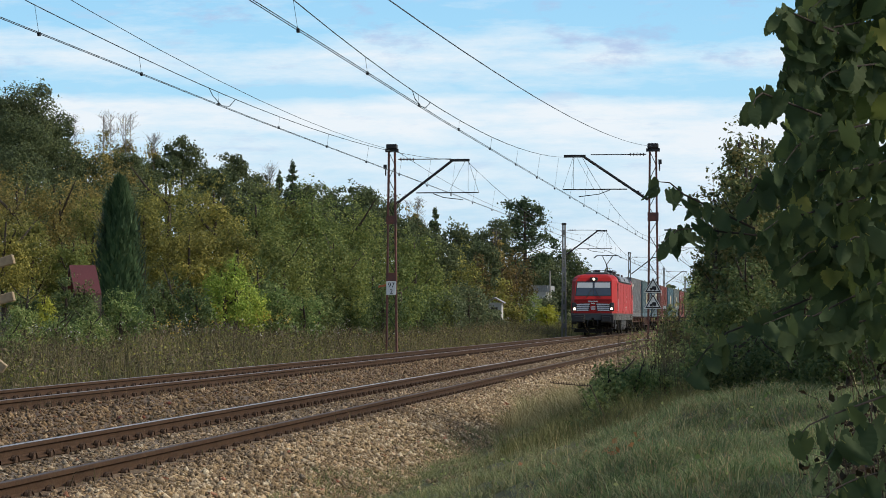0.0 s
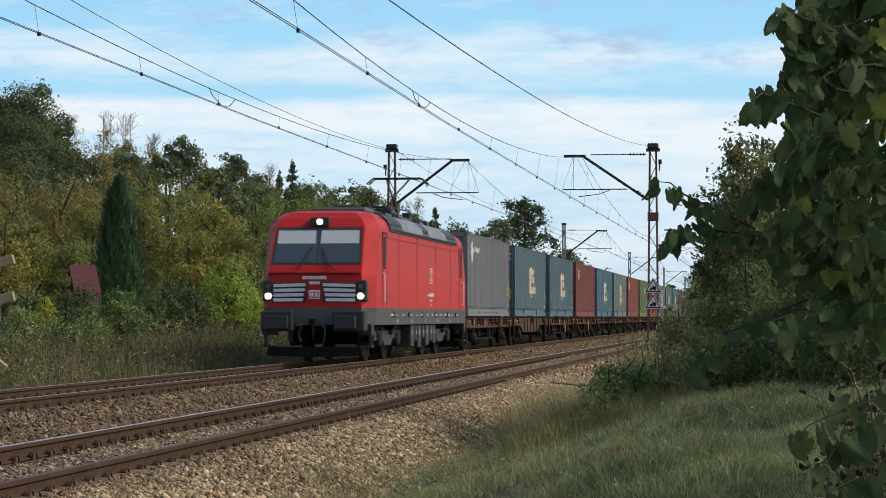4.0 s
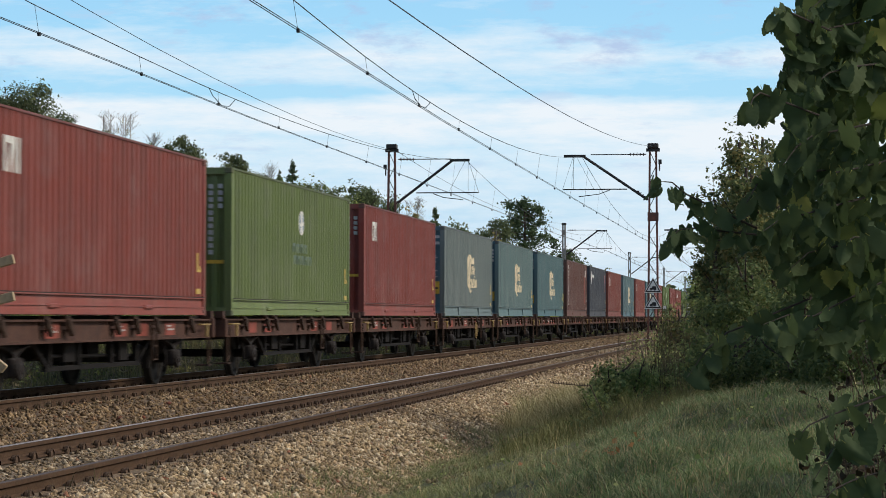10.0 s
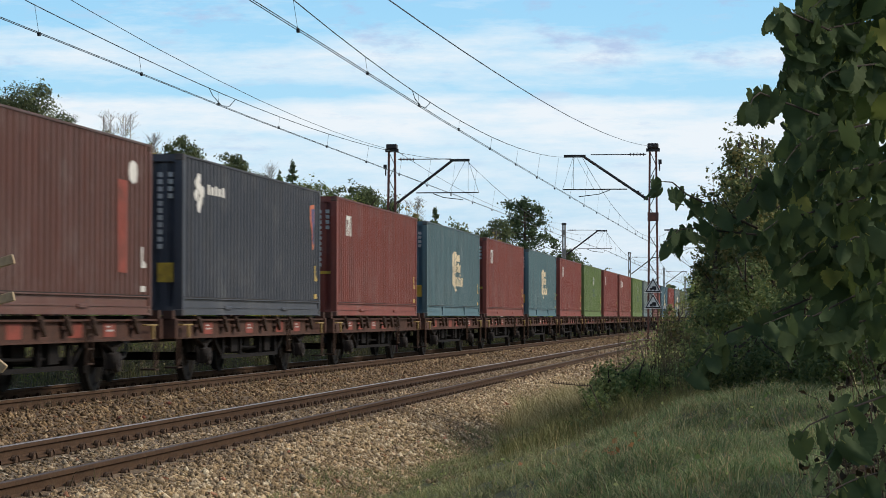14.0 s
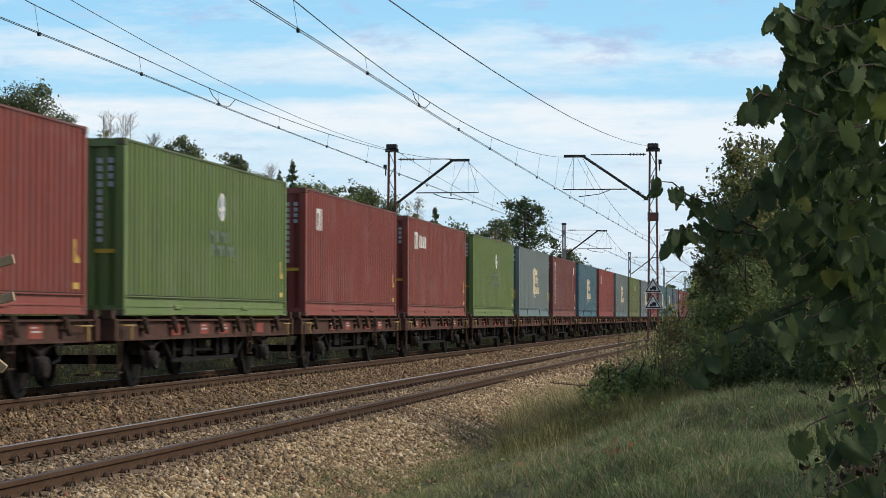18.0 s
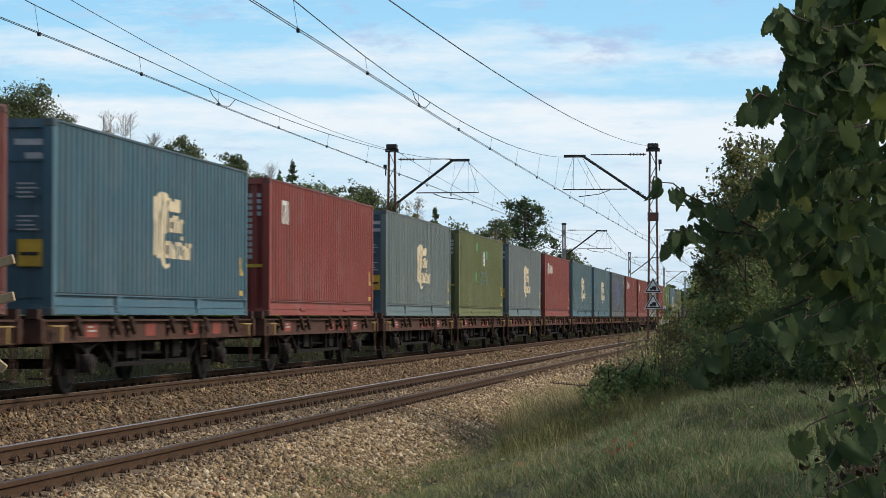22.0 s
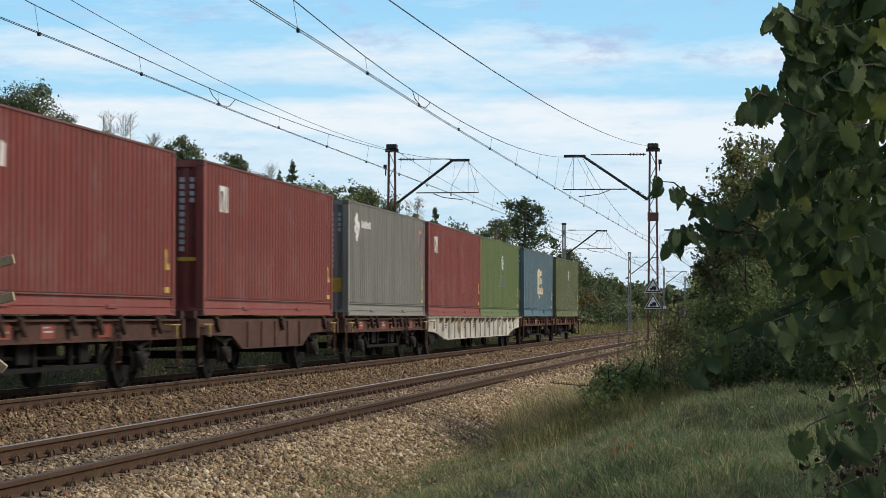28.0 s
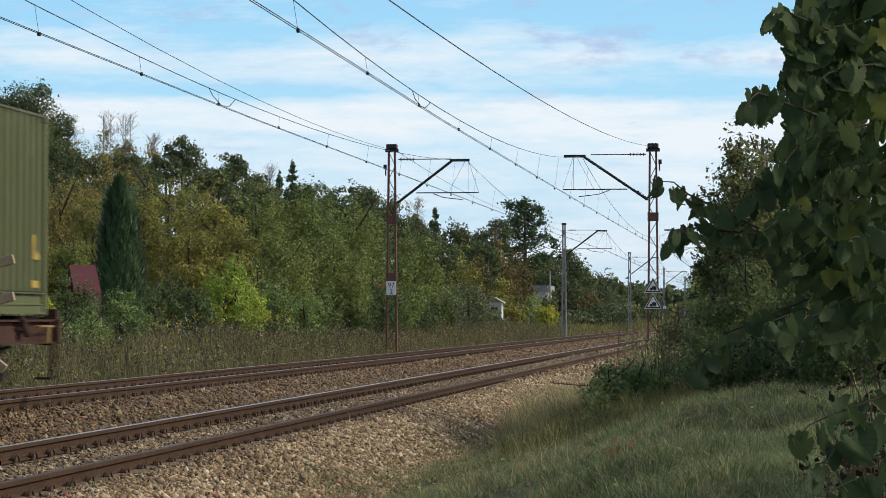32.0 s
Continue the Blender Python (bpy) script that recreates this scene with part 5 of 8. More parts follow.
    part("pantograph_base", Shape().box(-0.7, 0.7, py - 0.9, py + 0.9, 4.05, 4.12).tube((-0.6, py - 0.7, 3.95), (-0.6, py - 0.7, 4.2), 0.07, n=8).tube((0.6, py - 0.7, 3.95), (0.6, py - 0.7, 4.2), 0.07, n=8).tube((0, py + 0.8, 3.95), (0, py + 0.8, 4.2), 0.07, n=8), M_LOCO_DARK, root)
    part("lower_arm", Shape().tube((0, py + 0.7, 4.15), (0, py - 0.75, 4.85), 0.05, 0.045), M_MAST_DARK, root)
    part("upper_arm", Shape().tube((0, py - 0.75, 4.85), (-0.35, py + 0.25, 5.45), 0.03).tube((0, py - 0.75, 4.85), (0.35, py + 0.25, 5.45), 0.03), M_MAST_DARK, root)
    for dy in (-0.2, 0.2):
        part("contact_strip", Shape().path([(-0.95, py + 0.25 + dy, 5.32), (-0.75, py + 0.25 + dy, 5.5), (0.75, py + 0.25 + dy, 5.5), (0.95, py + 0.25 + dy, 5.32)], 0.025, 6), M_MAST_DARK, root)
    part("folded_pantograph", Shape().box(-0.6, 0.6, -py - 0.9, -py + 0.9, 4.1, 4.16).tube((-0.4, -py - 0.8, 4.2), (-0.4, -py + 0.8, 4.25), 0.035).tube((0.4, -py - 0.8, 4.2), (0.4, -py + 0.8, 4.25), 0.035).path([(-0.9, -py + 0.7, 4.15), (-0.7, -py + 0.7, 4.3), (0.7, -py + 0.7, 4.3), (0.9, -py + 0.7, 4.15)], 0.03), M_MAST_DARK, root)
    return root


LOCO_WHEEL = wheel_shape(0.6).mesh("wheel")
LOCO_WHEEL.materials.append(M_WHEEL)
VEHICLE_KEYS.append((locomotive(), LOCO_S + 10.05))


# ---- overhead line ----
SPAN = 75.0
MAST_Y = [88.5 + SPAN * k for k in range(-1, 7)]


def lattice_mast(x, side, y, label, signs):
    """A riveted two-legged mast. side: +1 reaches its arm towards +x, -1 towards -x."""
    root = thing("catenary_mast", label, "railway mast", "masts of the overhead line", at=pose(x, y, 0))
    zb = float(ground_z(x, y)) - 0.2
    top = 7.6 if side > 0 else 7.42
    for s in (-1, 1):
        leg = Shape()
        a, c = 0.20 * s, 0.115 * s
        leg.loft([[(a - .035, -.07, zb), (a + .035, -.07, zb), (a + .035, .07, zb), (a - .035, .07, zb)], [(c - .035, -.07, top), (c + .035, -.07, top), (c + .035, .07, top), (c - .035, .07, top)]])
        part("leg", leg, M_MAST, root, "rusty steel channel leg")
    n = 15
    for k in range(n):
        z0, z1 = zb + 0.5 + k * (top - zb - 0.6) / n, zb + 0.5 + (k + 1) * (top - zb - 0.6) / n
        w0, w1 = 0.2 - 0.085 * (z0 - zb) / (top - zb), 0.2 - 0.085 * (z1 - zb) / (top - zb)
        sg = 1 if k % 2 else -1
        part("lacing_bar", Shape().tube((-sg * w0, 0.05, z0), (sg * w1, 0.05, z1), 0.014, n=5), M_MAST_DARK, root)
    for z in (2.72, 4.9) if signs == "km" else (4.9,):
        part("batten_plate", Shape().box(-0.2, 0.2, -0.075, 0.075, z - 0.16, z + 0.16), M_MAST, root)
    part("cap", Shape().soft_box(-0.2, 0.2, -0.16, 0.16, top + 0.02, top + 0.2, 0.02).box(-0.25, 0.25, -0.08, 0.08, top - 0.1, top + 0.02), M_MAST_DARK, root, "dark cap box on the mast head")
    part("fitting", Shape().box(-0.26 * side - 0.06, -0.26 * side + 0.06, -0.05, 0.05, 6.85, 7.02).tube((-0.24 * side, 0, 6.6), (-0.24 * side, 0, 6.9), 0.03, n=6), M_MAST_DARK, root)
    arm(root, side, top)
    if signs == "km":
        sign = part("distance_board", Shape().soft_box(-0.19, 0.19, -0.115, -0.10, 2.03, 2.54, 0.004), M_SIGN_WHITE, root, "white board with black figures 97 over 2")
        letters(sign, "97", 0.27, (0.0, -0.118, 2.31))
        letters(sign, "2", 0.27, (0.0, -0.118, 2.06))
        part("pointer", Shape().prism([(-0.5, 2.3), (-0.2, 2.36), (-0.2, 2.45), (-0.28, 2.42), (-0.5, 2.38)], 'y', -0.1, -0.07), M_ORANGE, root, "small orange pointer plate")
    elif signs == "warn":
        for zc in (2.36, 1.77):
            tri = part("warning_sign", Shape().prism([(-0.33, zc - 0.27), (0.33, zc - 0.27), (0.0, zc + 0.3)], 'y', -0.112, -0.10), M_SIGN_WHITE, root, "white triangle sign with black border and vehicle")
            t0, t1 = [(-0.295, zc - 0.25), (0.295, zc - 0.25), (0.0, zc + 0.26)], [(-0.225, zc - 0.205), (0.225, zc - 0.205), (0.0, zc + 0.185)]
            bd = Shape()
            for k in range(3):
                j = (k + 1) % 3
                bd.prism([t0[k], t0[j], t1[j], t1[k]], 'y', -0.116, -0.112)
            part("border", bd, M_SIGN_BLACK, tri)
            part("vehicle_shape", Shape().prism([(-0.12, zc - 0.16), (0.12, zc - 0.16), (0.12, zc - 0.06), (0.09, zc - 0.03), (-0.02, zc - 0.03), (-0.05, zc - 0.09), (-0.12, zc - 0.1)], 'y', -0.116, -0.112), M_SIGN_BLACK, tri)
            for wx in (-0.07, 0.07):
                part("wheel_shape", Shape().tube((wx, -0.116, zc - 0.165), (wx, -0.112, zc - 0.165), 0.03, n=8), M_SIGN_BLACK, tri)
        part("small_plate", Shape().box(0.36, 0.5, -0.11, -0.10, 1.49, 1.61), M_SIGN_WHITE, root)
    return root


def letters(parent, text, size, at):
    cu = bpy.data.curves.new("figures", 'FONT')
    cu.body, cu.size, cu.align_x, cu.extrude = text, size, 'CENTER', 0.001
    tmp = bpy.data.objects.new("figures", cu)
    me = bpy.data.meshes.new_from_object(tmp)
    bpy.data.objects.remove(tmp)
    me.materials.append(M_SIGN_BLACK)
    o = part("figures", me, None, parent)
    o.matrix_basis = pose(*at, 90, 0, 0)
    return o


def insulator(root, p, q):
    p, q = Vector(p), Vector(q)
    s = Shape().tube(p, q, 0.02, n=6)
    for k in range(5):
        c = p.lerp(q, (k + 0.7) / 5.4)
        s.tube(c, c + (q - p).normalized() * 0.03, 0.065, 0.05, 8)
    part("insulator", s, M_INSUL, root)


def arm(root, side, top):
    """Cantilever with tie, tip, hanger wires and the registration arm that steadies the wires."""
    s = side
    zt = 7.17
    k0, k1 = (2.35, 3.0) if s > 0 else (2.6, 3.3)
    part("cantilever", Shape().tube((s * 0.22, 0, 5.55), (s * k0, 0, zt), 0.05, n=8).box(min(s * (k0 - 0.1), s * k1), max(s * (k0 - 0.1), s * k1), -0.05, 0.05, zt - 0.05, zt + 0.05), M_MAST_DARK, root, "dark steel bracket arm")
    part("tie_rod", Shape().tube((s * 0.9, 0, 7.22), (s * 2.3, 0, 7.22), 0.018, n=6), M_MAST_DARK, root)
    insulator(root, (s * 0.25, 0, 7.22), (s * 0.9, 0, 7.22))
    insulator(root, (s * 0.15, 0, 5.5), (s * 0.6, 0, 5.87))
    part("registration_arm", Shape().tube((s * 0.95, 0, 5.93), (s * 3.35, 0, 5.93), 0.022, n=6), M_MAST_DARK, root)
    part("steady_arm", Shape().path([(s * 1.6, 0, 5.9), (s * 2.0, 0, 5.75), (s * 2.75, 0, 5.66)], 0.016, 5), M_MAST_DARK, root)
    for a, c in ((2.95, 3.35), (2.85, 2.2), (2.95, 2.95)):
        part("hanger_wire", Shape().tube((s * a, 0, zt), (s * c, 0, 5.95), 0.007, n=4), M_WIRE, root)


def concrete_mast(x, side, y):
    root = thing("catenary_mast", "grey concrete mast carrying the railway overhead line", "railway mast", "masts of the overhead line", at=pose(x, y, 0))
    zb = float(ground_z(x, y)) - 0.2
    for s in (-1, 1):
        leg = Shape().loft([[(0.13 * s - .06, -.1, zb), (0.13 * s + .06, -.1, zb), (0.13 * s + .06, .1, zb), (0.13 * s - .06, .1, zb)], [(0.075 * s - .05, -.08, 7.6), (0.075 * s + .05, -.08, 7.6), (0.075 * s + .05, .08, 7.6), (0.075 * s - .05, .08, 7.6)]])
        part("leg", leg, M_CONCRETE, root)
    for k in range(6):
        part("web", Shape().box(-0.12, 0.12, -0.06, 0.06, 0.4 + k * 1.3, 0.75 + k * 1.3), M_CONCRETE, root)
    part("cap", Shape().box(-0.16, 0.16, -0.12, 0.12, 7.6, 7.72), M_MAST_DARK, root)
    arm(root, side, 7.6)
    return root


lattice_mast(-14.52, 1, 89.3, "rusty lattice mast of the overhead line with a distance board", "km")
lattice_mast(-4.45, -1, 87.6, "rusty lattice mast of the overhead line with two warning triangles", "warn")
for k in range(1, 5):
    concrete_mast(-14.52, 1, 89.0 + SPAN * k)
    concrete_mast(-4.2, -1, 88.0 + SPAN * k)


def wire_line(root, name, pts, r, material=None):
    s = Shape()
    for a, c in zip(pts[:-1], pts[1:]):
        s.tube(a, c, r, r, 4, caps=False)
    return part(name, s, material or M_WIRE, root)


def overhead(cx, low, contact, y_first, label):
    root = thing("overhead_line", label, "overhead wires", "overhead lines", "structure")
    for k in range(-1, 6):
        y0 = y_first + SPAN * k
        zig = 0.18 if k % 2 else -0.18
        rr = 0.0085 if k < 1 else 0.012
        mid = y0 + SPAN / 2
        ys = np.linspace(y0, y0 + SPAN, 25)
        mess = lambda y: low + (7.17 - low) * ((y - mid) / (SPAN / 2)) ** 2
        wx = lambda y: cx + zig * (1 - 2 * (y - y0) / SPAN)
        wire_line(root, "messenger_wire", [(cx, y, mess(y)) for y in ys], rr)
        for d in (-0.025, 0.025):
            wire_line(root, "contact_wire", [(wx(y) + d, y, contact + 0.0006 * (y - mid) ** 2 * 0.1) for y in (y0, mid, y0 + SPAN)], rr * 0.8)
        for q in range(1, 13):
            y = y0 + SPAN * (q - 0.5) / 12
            wire_line(root, "dropper", [(cx, y, mess(y)), (wx(y), y, contact)], 0.004 if k < 1 else 0.006)
            part("clamp", Shape().box(wx(y) - 0.02, wx(y) + 0.02, y - 0.04, y + 0.04, contact - 0.01, contact + 0.05), M_WIRE, root)
        ye = y0 + SPAN * 0.46
        pts = [(cx, ye - 0.9, mess(ye)), (cx, ye - 0.6, mess(ye) - 0.12), (cx, ye + 0.2, contact + 0.02), (cx, ye + 0.9, contact + 0.06), (cx, ye + 1.4, mess(ye) - 0.05), (cx, ye + 1.5, mess(ye))]
        wire_line(root, "jumper", pts, 0.008)


overhead(FAR_X, 5.93, 5.66, 89.3, "double contact wire and sagging messenger over far track")
overhead(NEAR_X, 5.66, 5.44, 87.6, "double contact wire and sagging messenger over near track")
feed = thing("feeder_line", "single black feeder wires strung along the mast heads", "overhead wires", kind="structure")
wire_line(feed, "feeder_wire", [(-14.6, y, 11.5175 + -0.115544 * y + 0.00080266 * y * y) for y in np.linspace(14, 89.3, 14)], 0.008)
wire_line(feed, "feeder_wire", [(-14.6, y, 7.0 + 0.72 * ((y - 127) / 37.5) ** 2) for y in np.linspace(89.5, 164.5, 14)], 0.008)
wire_line(feed, "feeder_wire", [(-4.45, y, 4.69 - 0.0036 * y + 0.000409 * y * y) for y in np.linspace(12, 87.6, 22)], 0.008)


# ---- plants ----
def leaf_cards(centres, normals, size, spread, rng):
    """Four-cornered leaf clumps, slightly folded, round the given centres."""
    n = len(centres)
    t = rng.normal(size=(n, 3))
    t -= normals * np.sum(t * normals, 1)[:, None]
    t /= np.linalg.norm(t, axis=1)[:, None] + 1e-9
    b = np.cross(normals, t)
    s = size * rng.uniform(1 - spread, 1 + spread, n)[:, None]
    w = s * rng.uniform(0.45, 0.75, n)[:, None]
    fold = normals * s * rng.uniform(-0.25, 0.25, n)[:, None]
    v = np.stack([centres - t * s, centres + b * w + fold, centres + t * s, centres - b * w + fold], 1)
    return v.reshape(-1, 3)


def crown_cards(rng, cz, rx, rz, lobes, n, size, flat=1.0, shell=0.5, low=-0.95, sprays=0.3):
    """Leaves on uneven rounded lobes, with loose sprays between, that build a crown of half width rx and half height rz."""
    pts, nrm = [], []
    cl = []
    while len(cl) < lobes:
        p = rng.normal(size=3)
        p /= np.linalg.norm(p)
        if p[2] > low:
            cl.append(p * rng.uniform(0.35, 0.86))
    loose = int(n * sprays)
    per = (n - loose) // lobes
    for c in cl:
        r = min(rx, rz) * rng.uniform(0.20, 0.46)
        d = rng.normal(size=(per, 3))
        d /= np.linalg.norm(d, axis=1)[:, None]
        rad = r * (1.12 - shell * rng.random(per) ** 1.4)
        rad *= 1 + 0.28 * np.sin(d[:, 0] * 5 + c[0] * 9) * np.cos(d[:, 2] * 4 + c[1] * 9)
        # the lobes' under sides stay thin
        keep = d[:, 2] > -0.55 - 0.4 * rng.random(per)
        q = c * np.array([rx, rx, rz]) + d * rad[:, None] * np.array([1, 1, flat * 0.85])
        pts.append(q[keep])
        nrm.append((d * 0.9 + rng.normal(size=(per, 3)) * 0.5 + np.array([0, 0, 0.3]))[keep])
    # short runs of leaves that point outwards
    k = max(1, loose // 14)
    d = rng.normal(size=(k, 3))
    d /= np.linalg.norm(d, axis=1)[:, None]
    d[:, 2] = np.maximum(d[:, 2], low)
    base = d * np.array([rx, rx, rz]) * (1.0 - 0.5 * rng.random(k) ** 1.5)[:, None] * rng.uniform(0.85, 1.02, k)[:, None]
    run = (d + rng.normal(0, 0.5, (k, 3)) + np.array([0, 0, 0.15])) * min(rx, rz) * rng.uniform(0.05, 0.2, k)[:, None]
    u = rng.random((k, 14, 1))
    sp = base[:, None] + run[:, None] * u + rng.normal(0, 1, (k, 14, 3)) * (size * 1.5)
    pts.append(sp.reshape(-1, 3))
    nrm.append(rng.normal(size=(k * 14, 3)) * 0.6 + np.repeat(d, 14, 0) * 0.6 + np.array([0, 0, 0.3]))
    pts, nrm = np.concatenate(pts), np.concatenate(nrm)
    nrm /= np.linalg.norm(nrm, axis=1)[:, None]
    pts[:, 2] += cz
    return leaf_cards(pts, nrm, size, 0.45, rng)


F_GREEN = foliage("leaves_green", [(0.120, 0.175, 0.064), (0.205, 0.262, 0.085), (0.323, 0.364, 0.117)])
F_OLIVE = foliage("leaves_olive", [(0.156, 0.178, 0.059), (0.267, 0.276, 0.085), (0.437, 0.402, 0.109)])
F_BROWN = foliage("leaves_brown", [(0.172, 0.169, 0.064), (0.298, 0.262, 0.095), (0.464, 0.356, 0.121)])
F_DARK = foliage("leaves_dark", [(0.065, 0.094, 0.053), (0.109, 0.146, 0.075), (0.174, 0.205, 0.096)])
F_RUST = foliage("leaves_rust", [(0.089, 0.084, 0.041), (0.158, 0.132, 0.055), (0.251, 0.183, 0.070)])
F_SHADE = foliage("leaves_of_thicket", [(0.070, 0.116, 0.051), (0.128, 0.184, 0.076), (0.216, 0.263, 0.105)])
F_AIRY = foliage("leaves_of_slender_tree", [(0.078, 0.111, 0.052), (0.137, 0.176, 0.075), (0.234, 0.260, 0.111), (0.299, 0.247, 0.104)])
F_WILLOW = foliage("leaves_willow", [(0.105, 0.139, 0.078), (0.170, 0.207, 0.116), (0.272, 0.297, 0.163)])
F_MID = foliage("leaves_of_shaded_shrub", [(0.209, 0.292, 0.124), (0.347, 0.444, 0.173), (0.584, 0.600, 0.250)])
F_LIME = foliage("leaves_lime", [(0.220, 0.326, 0.070), (0.326, 0.461, 0.095), (0.528, 0.600, 0.134)])
F_BUSH = foliage("leaves_bush", [(0.129, 0.208, 0.072), (0.226, 0.316, 0.113), (0.403, 0.457, 0.179)])
F_YELLOW = foliage("leaves_yellow", [(0.455, 0.479, 0.068), (0.455, 0.479, 0.084), (0.455, 0.479, 0.101)])
F_NEEDLE = foliage("needles", [(0.052, 0.086, 0.047), (0.083, 0.127, 0.062), (0.137, 0.182, 0.083)], trans=0.1)
F_CYPRESS = foliage("cypress_needles", [(0.046, 0.092, 0.049), (0.070, 0.130, 0.066), (0.109, 0.168, 0.082)], trans=0.1)
M_BARK = plain("bark_brown", (0.07, 0.052, 0.04), 0.9, var=0.4, scale=4)
M_BIRCH = plain("birch_bark", (0.42, 0.40, 0.37), 0.8, var=0.35, scale=5, dirt=(0.06, 0.05, 0.05), dirt_amount=0.8)
M_TWIG = plain("bare_twigs", (0.085, 0.072, 0.060), 0.9, var=0.3)


def limbs(root, rng, h, r, n, z0, spread, lift):
    for k in range(n):
        a = 2 * math.pi * (k + rng.random()) / n
        z = h * rng.uniform(z0, 0.8)
        ln = spread * rng.uniform(0.5, 0.95)
        p = Vector((0, 0, z))
        q = p + Vector((math.cos(a) * ln * 0.55, math.sin(a) * ln * 0.55, ln * lift * 0.5))
        e = q + Vector((math.cos(a + 0.3) * ln * 0.45, math.sin(a + 0.3) * ln * 0.45, ln * lift * 0.7))
        part("limb", Shape().loft([[tuple(c + Vector((math.cos(t), math.sin(t) * 0.7, math.sin(t) * 0.7)) * w) for t in (0, 1.26, 2.51, 3.77, 5.03)] for c, w in ((p, r * 0.45), (q, r * 0.3), (e, r * 0.1))]), M_BARK, root)


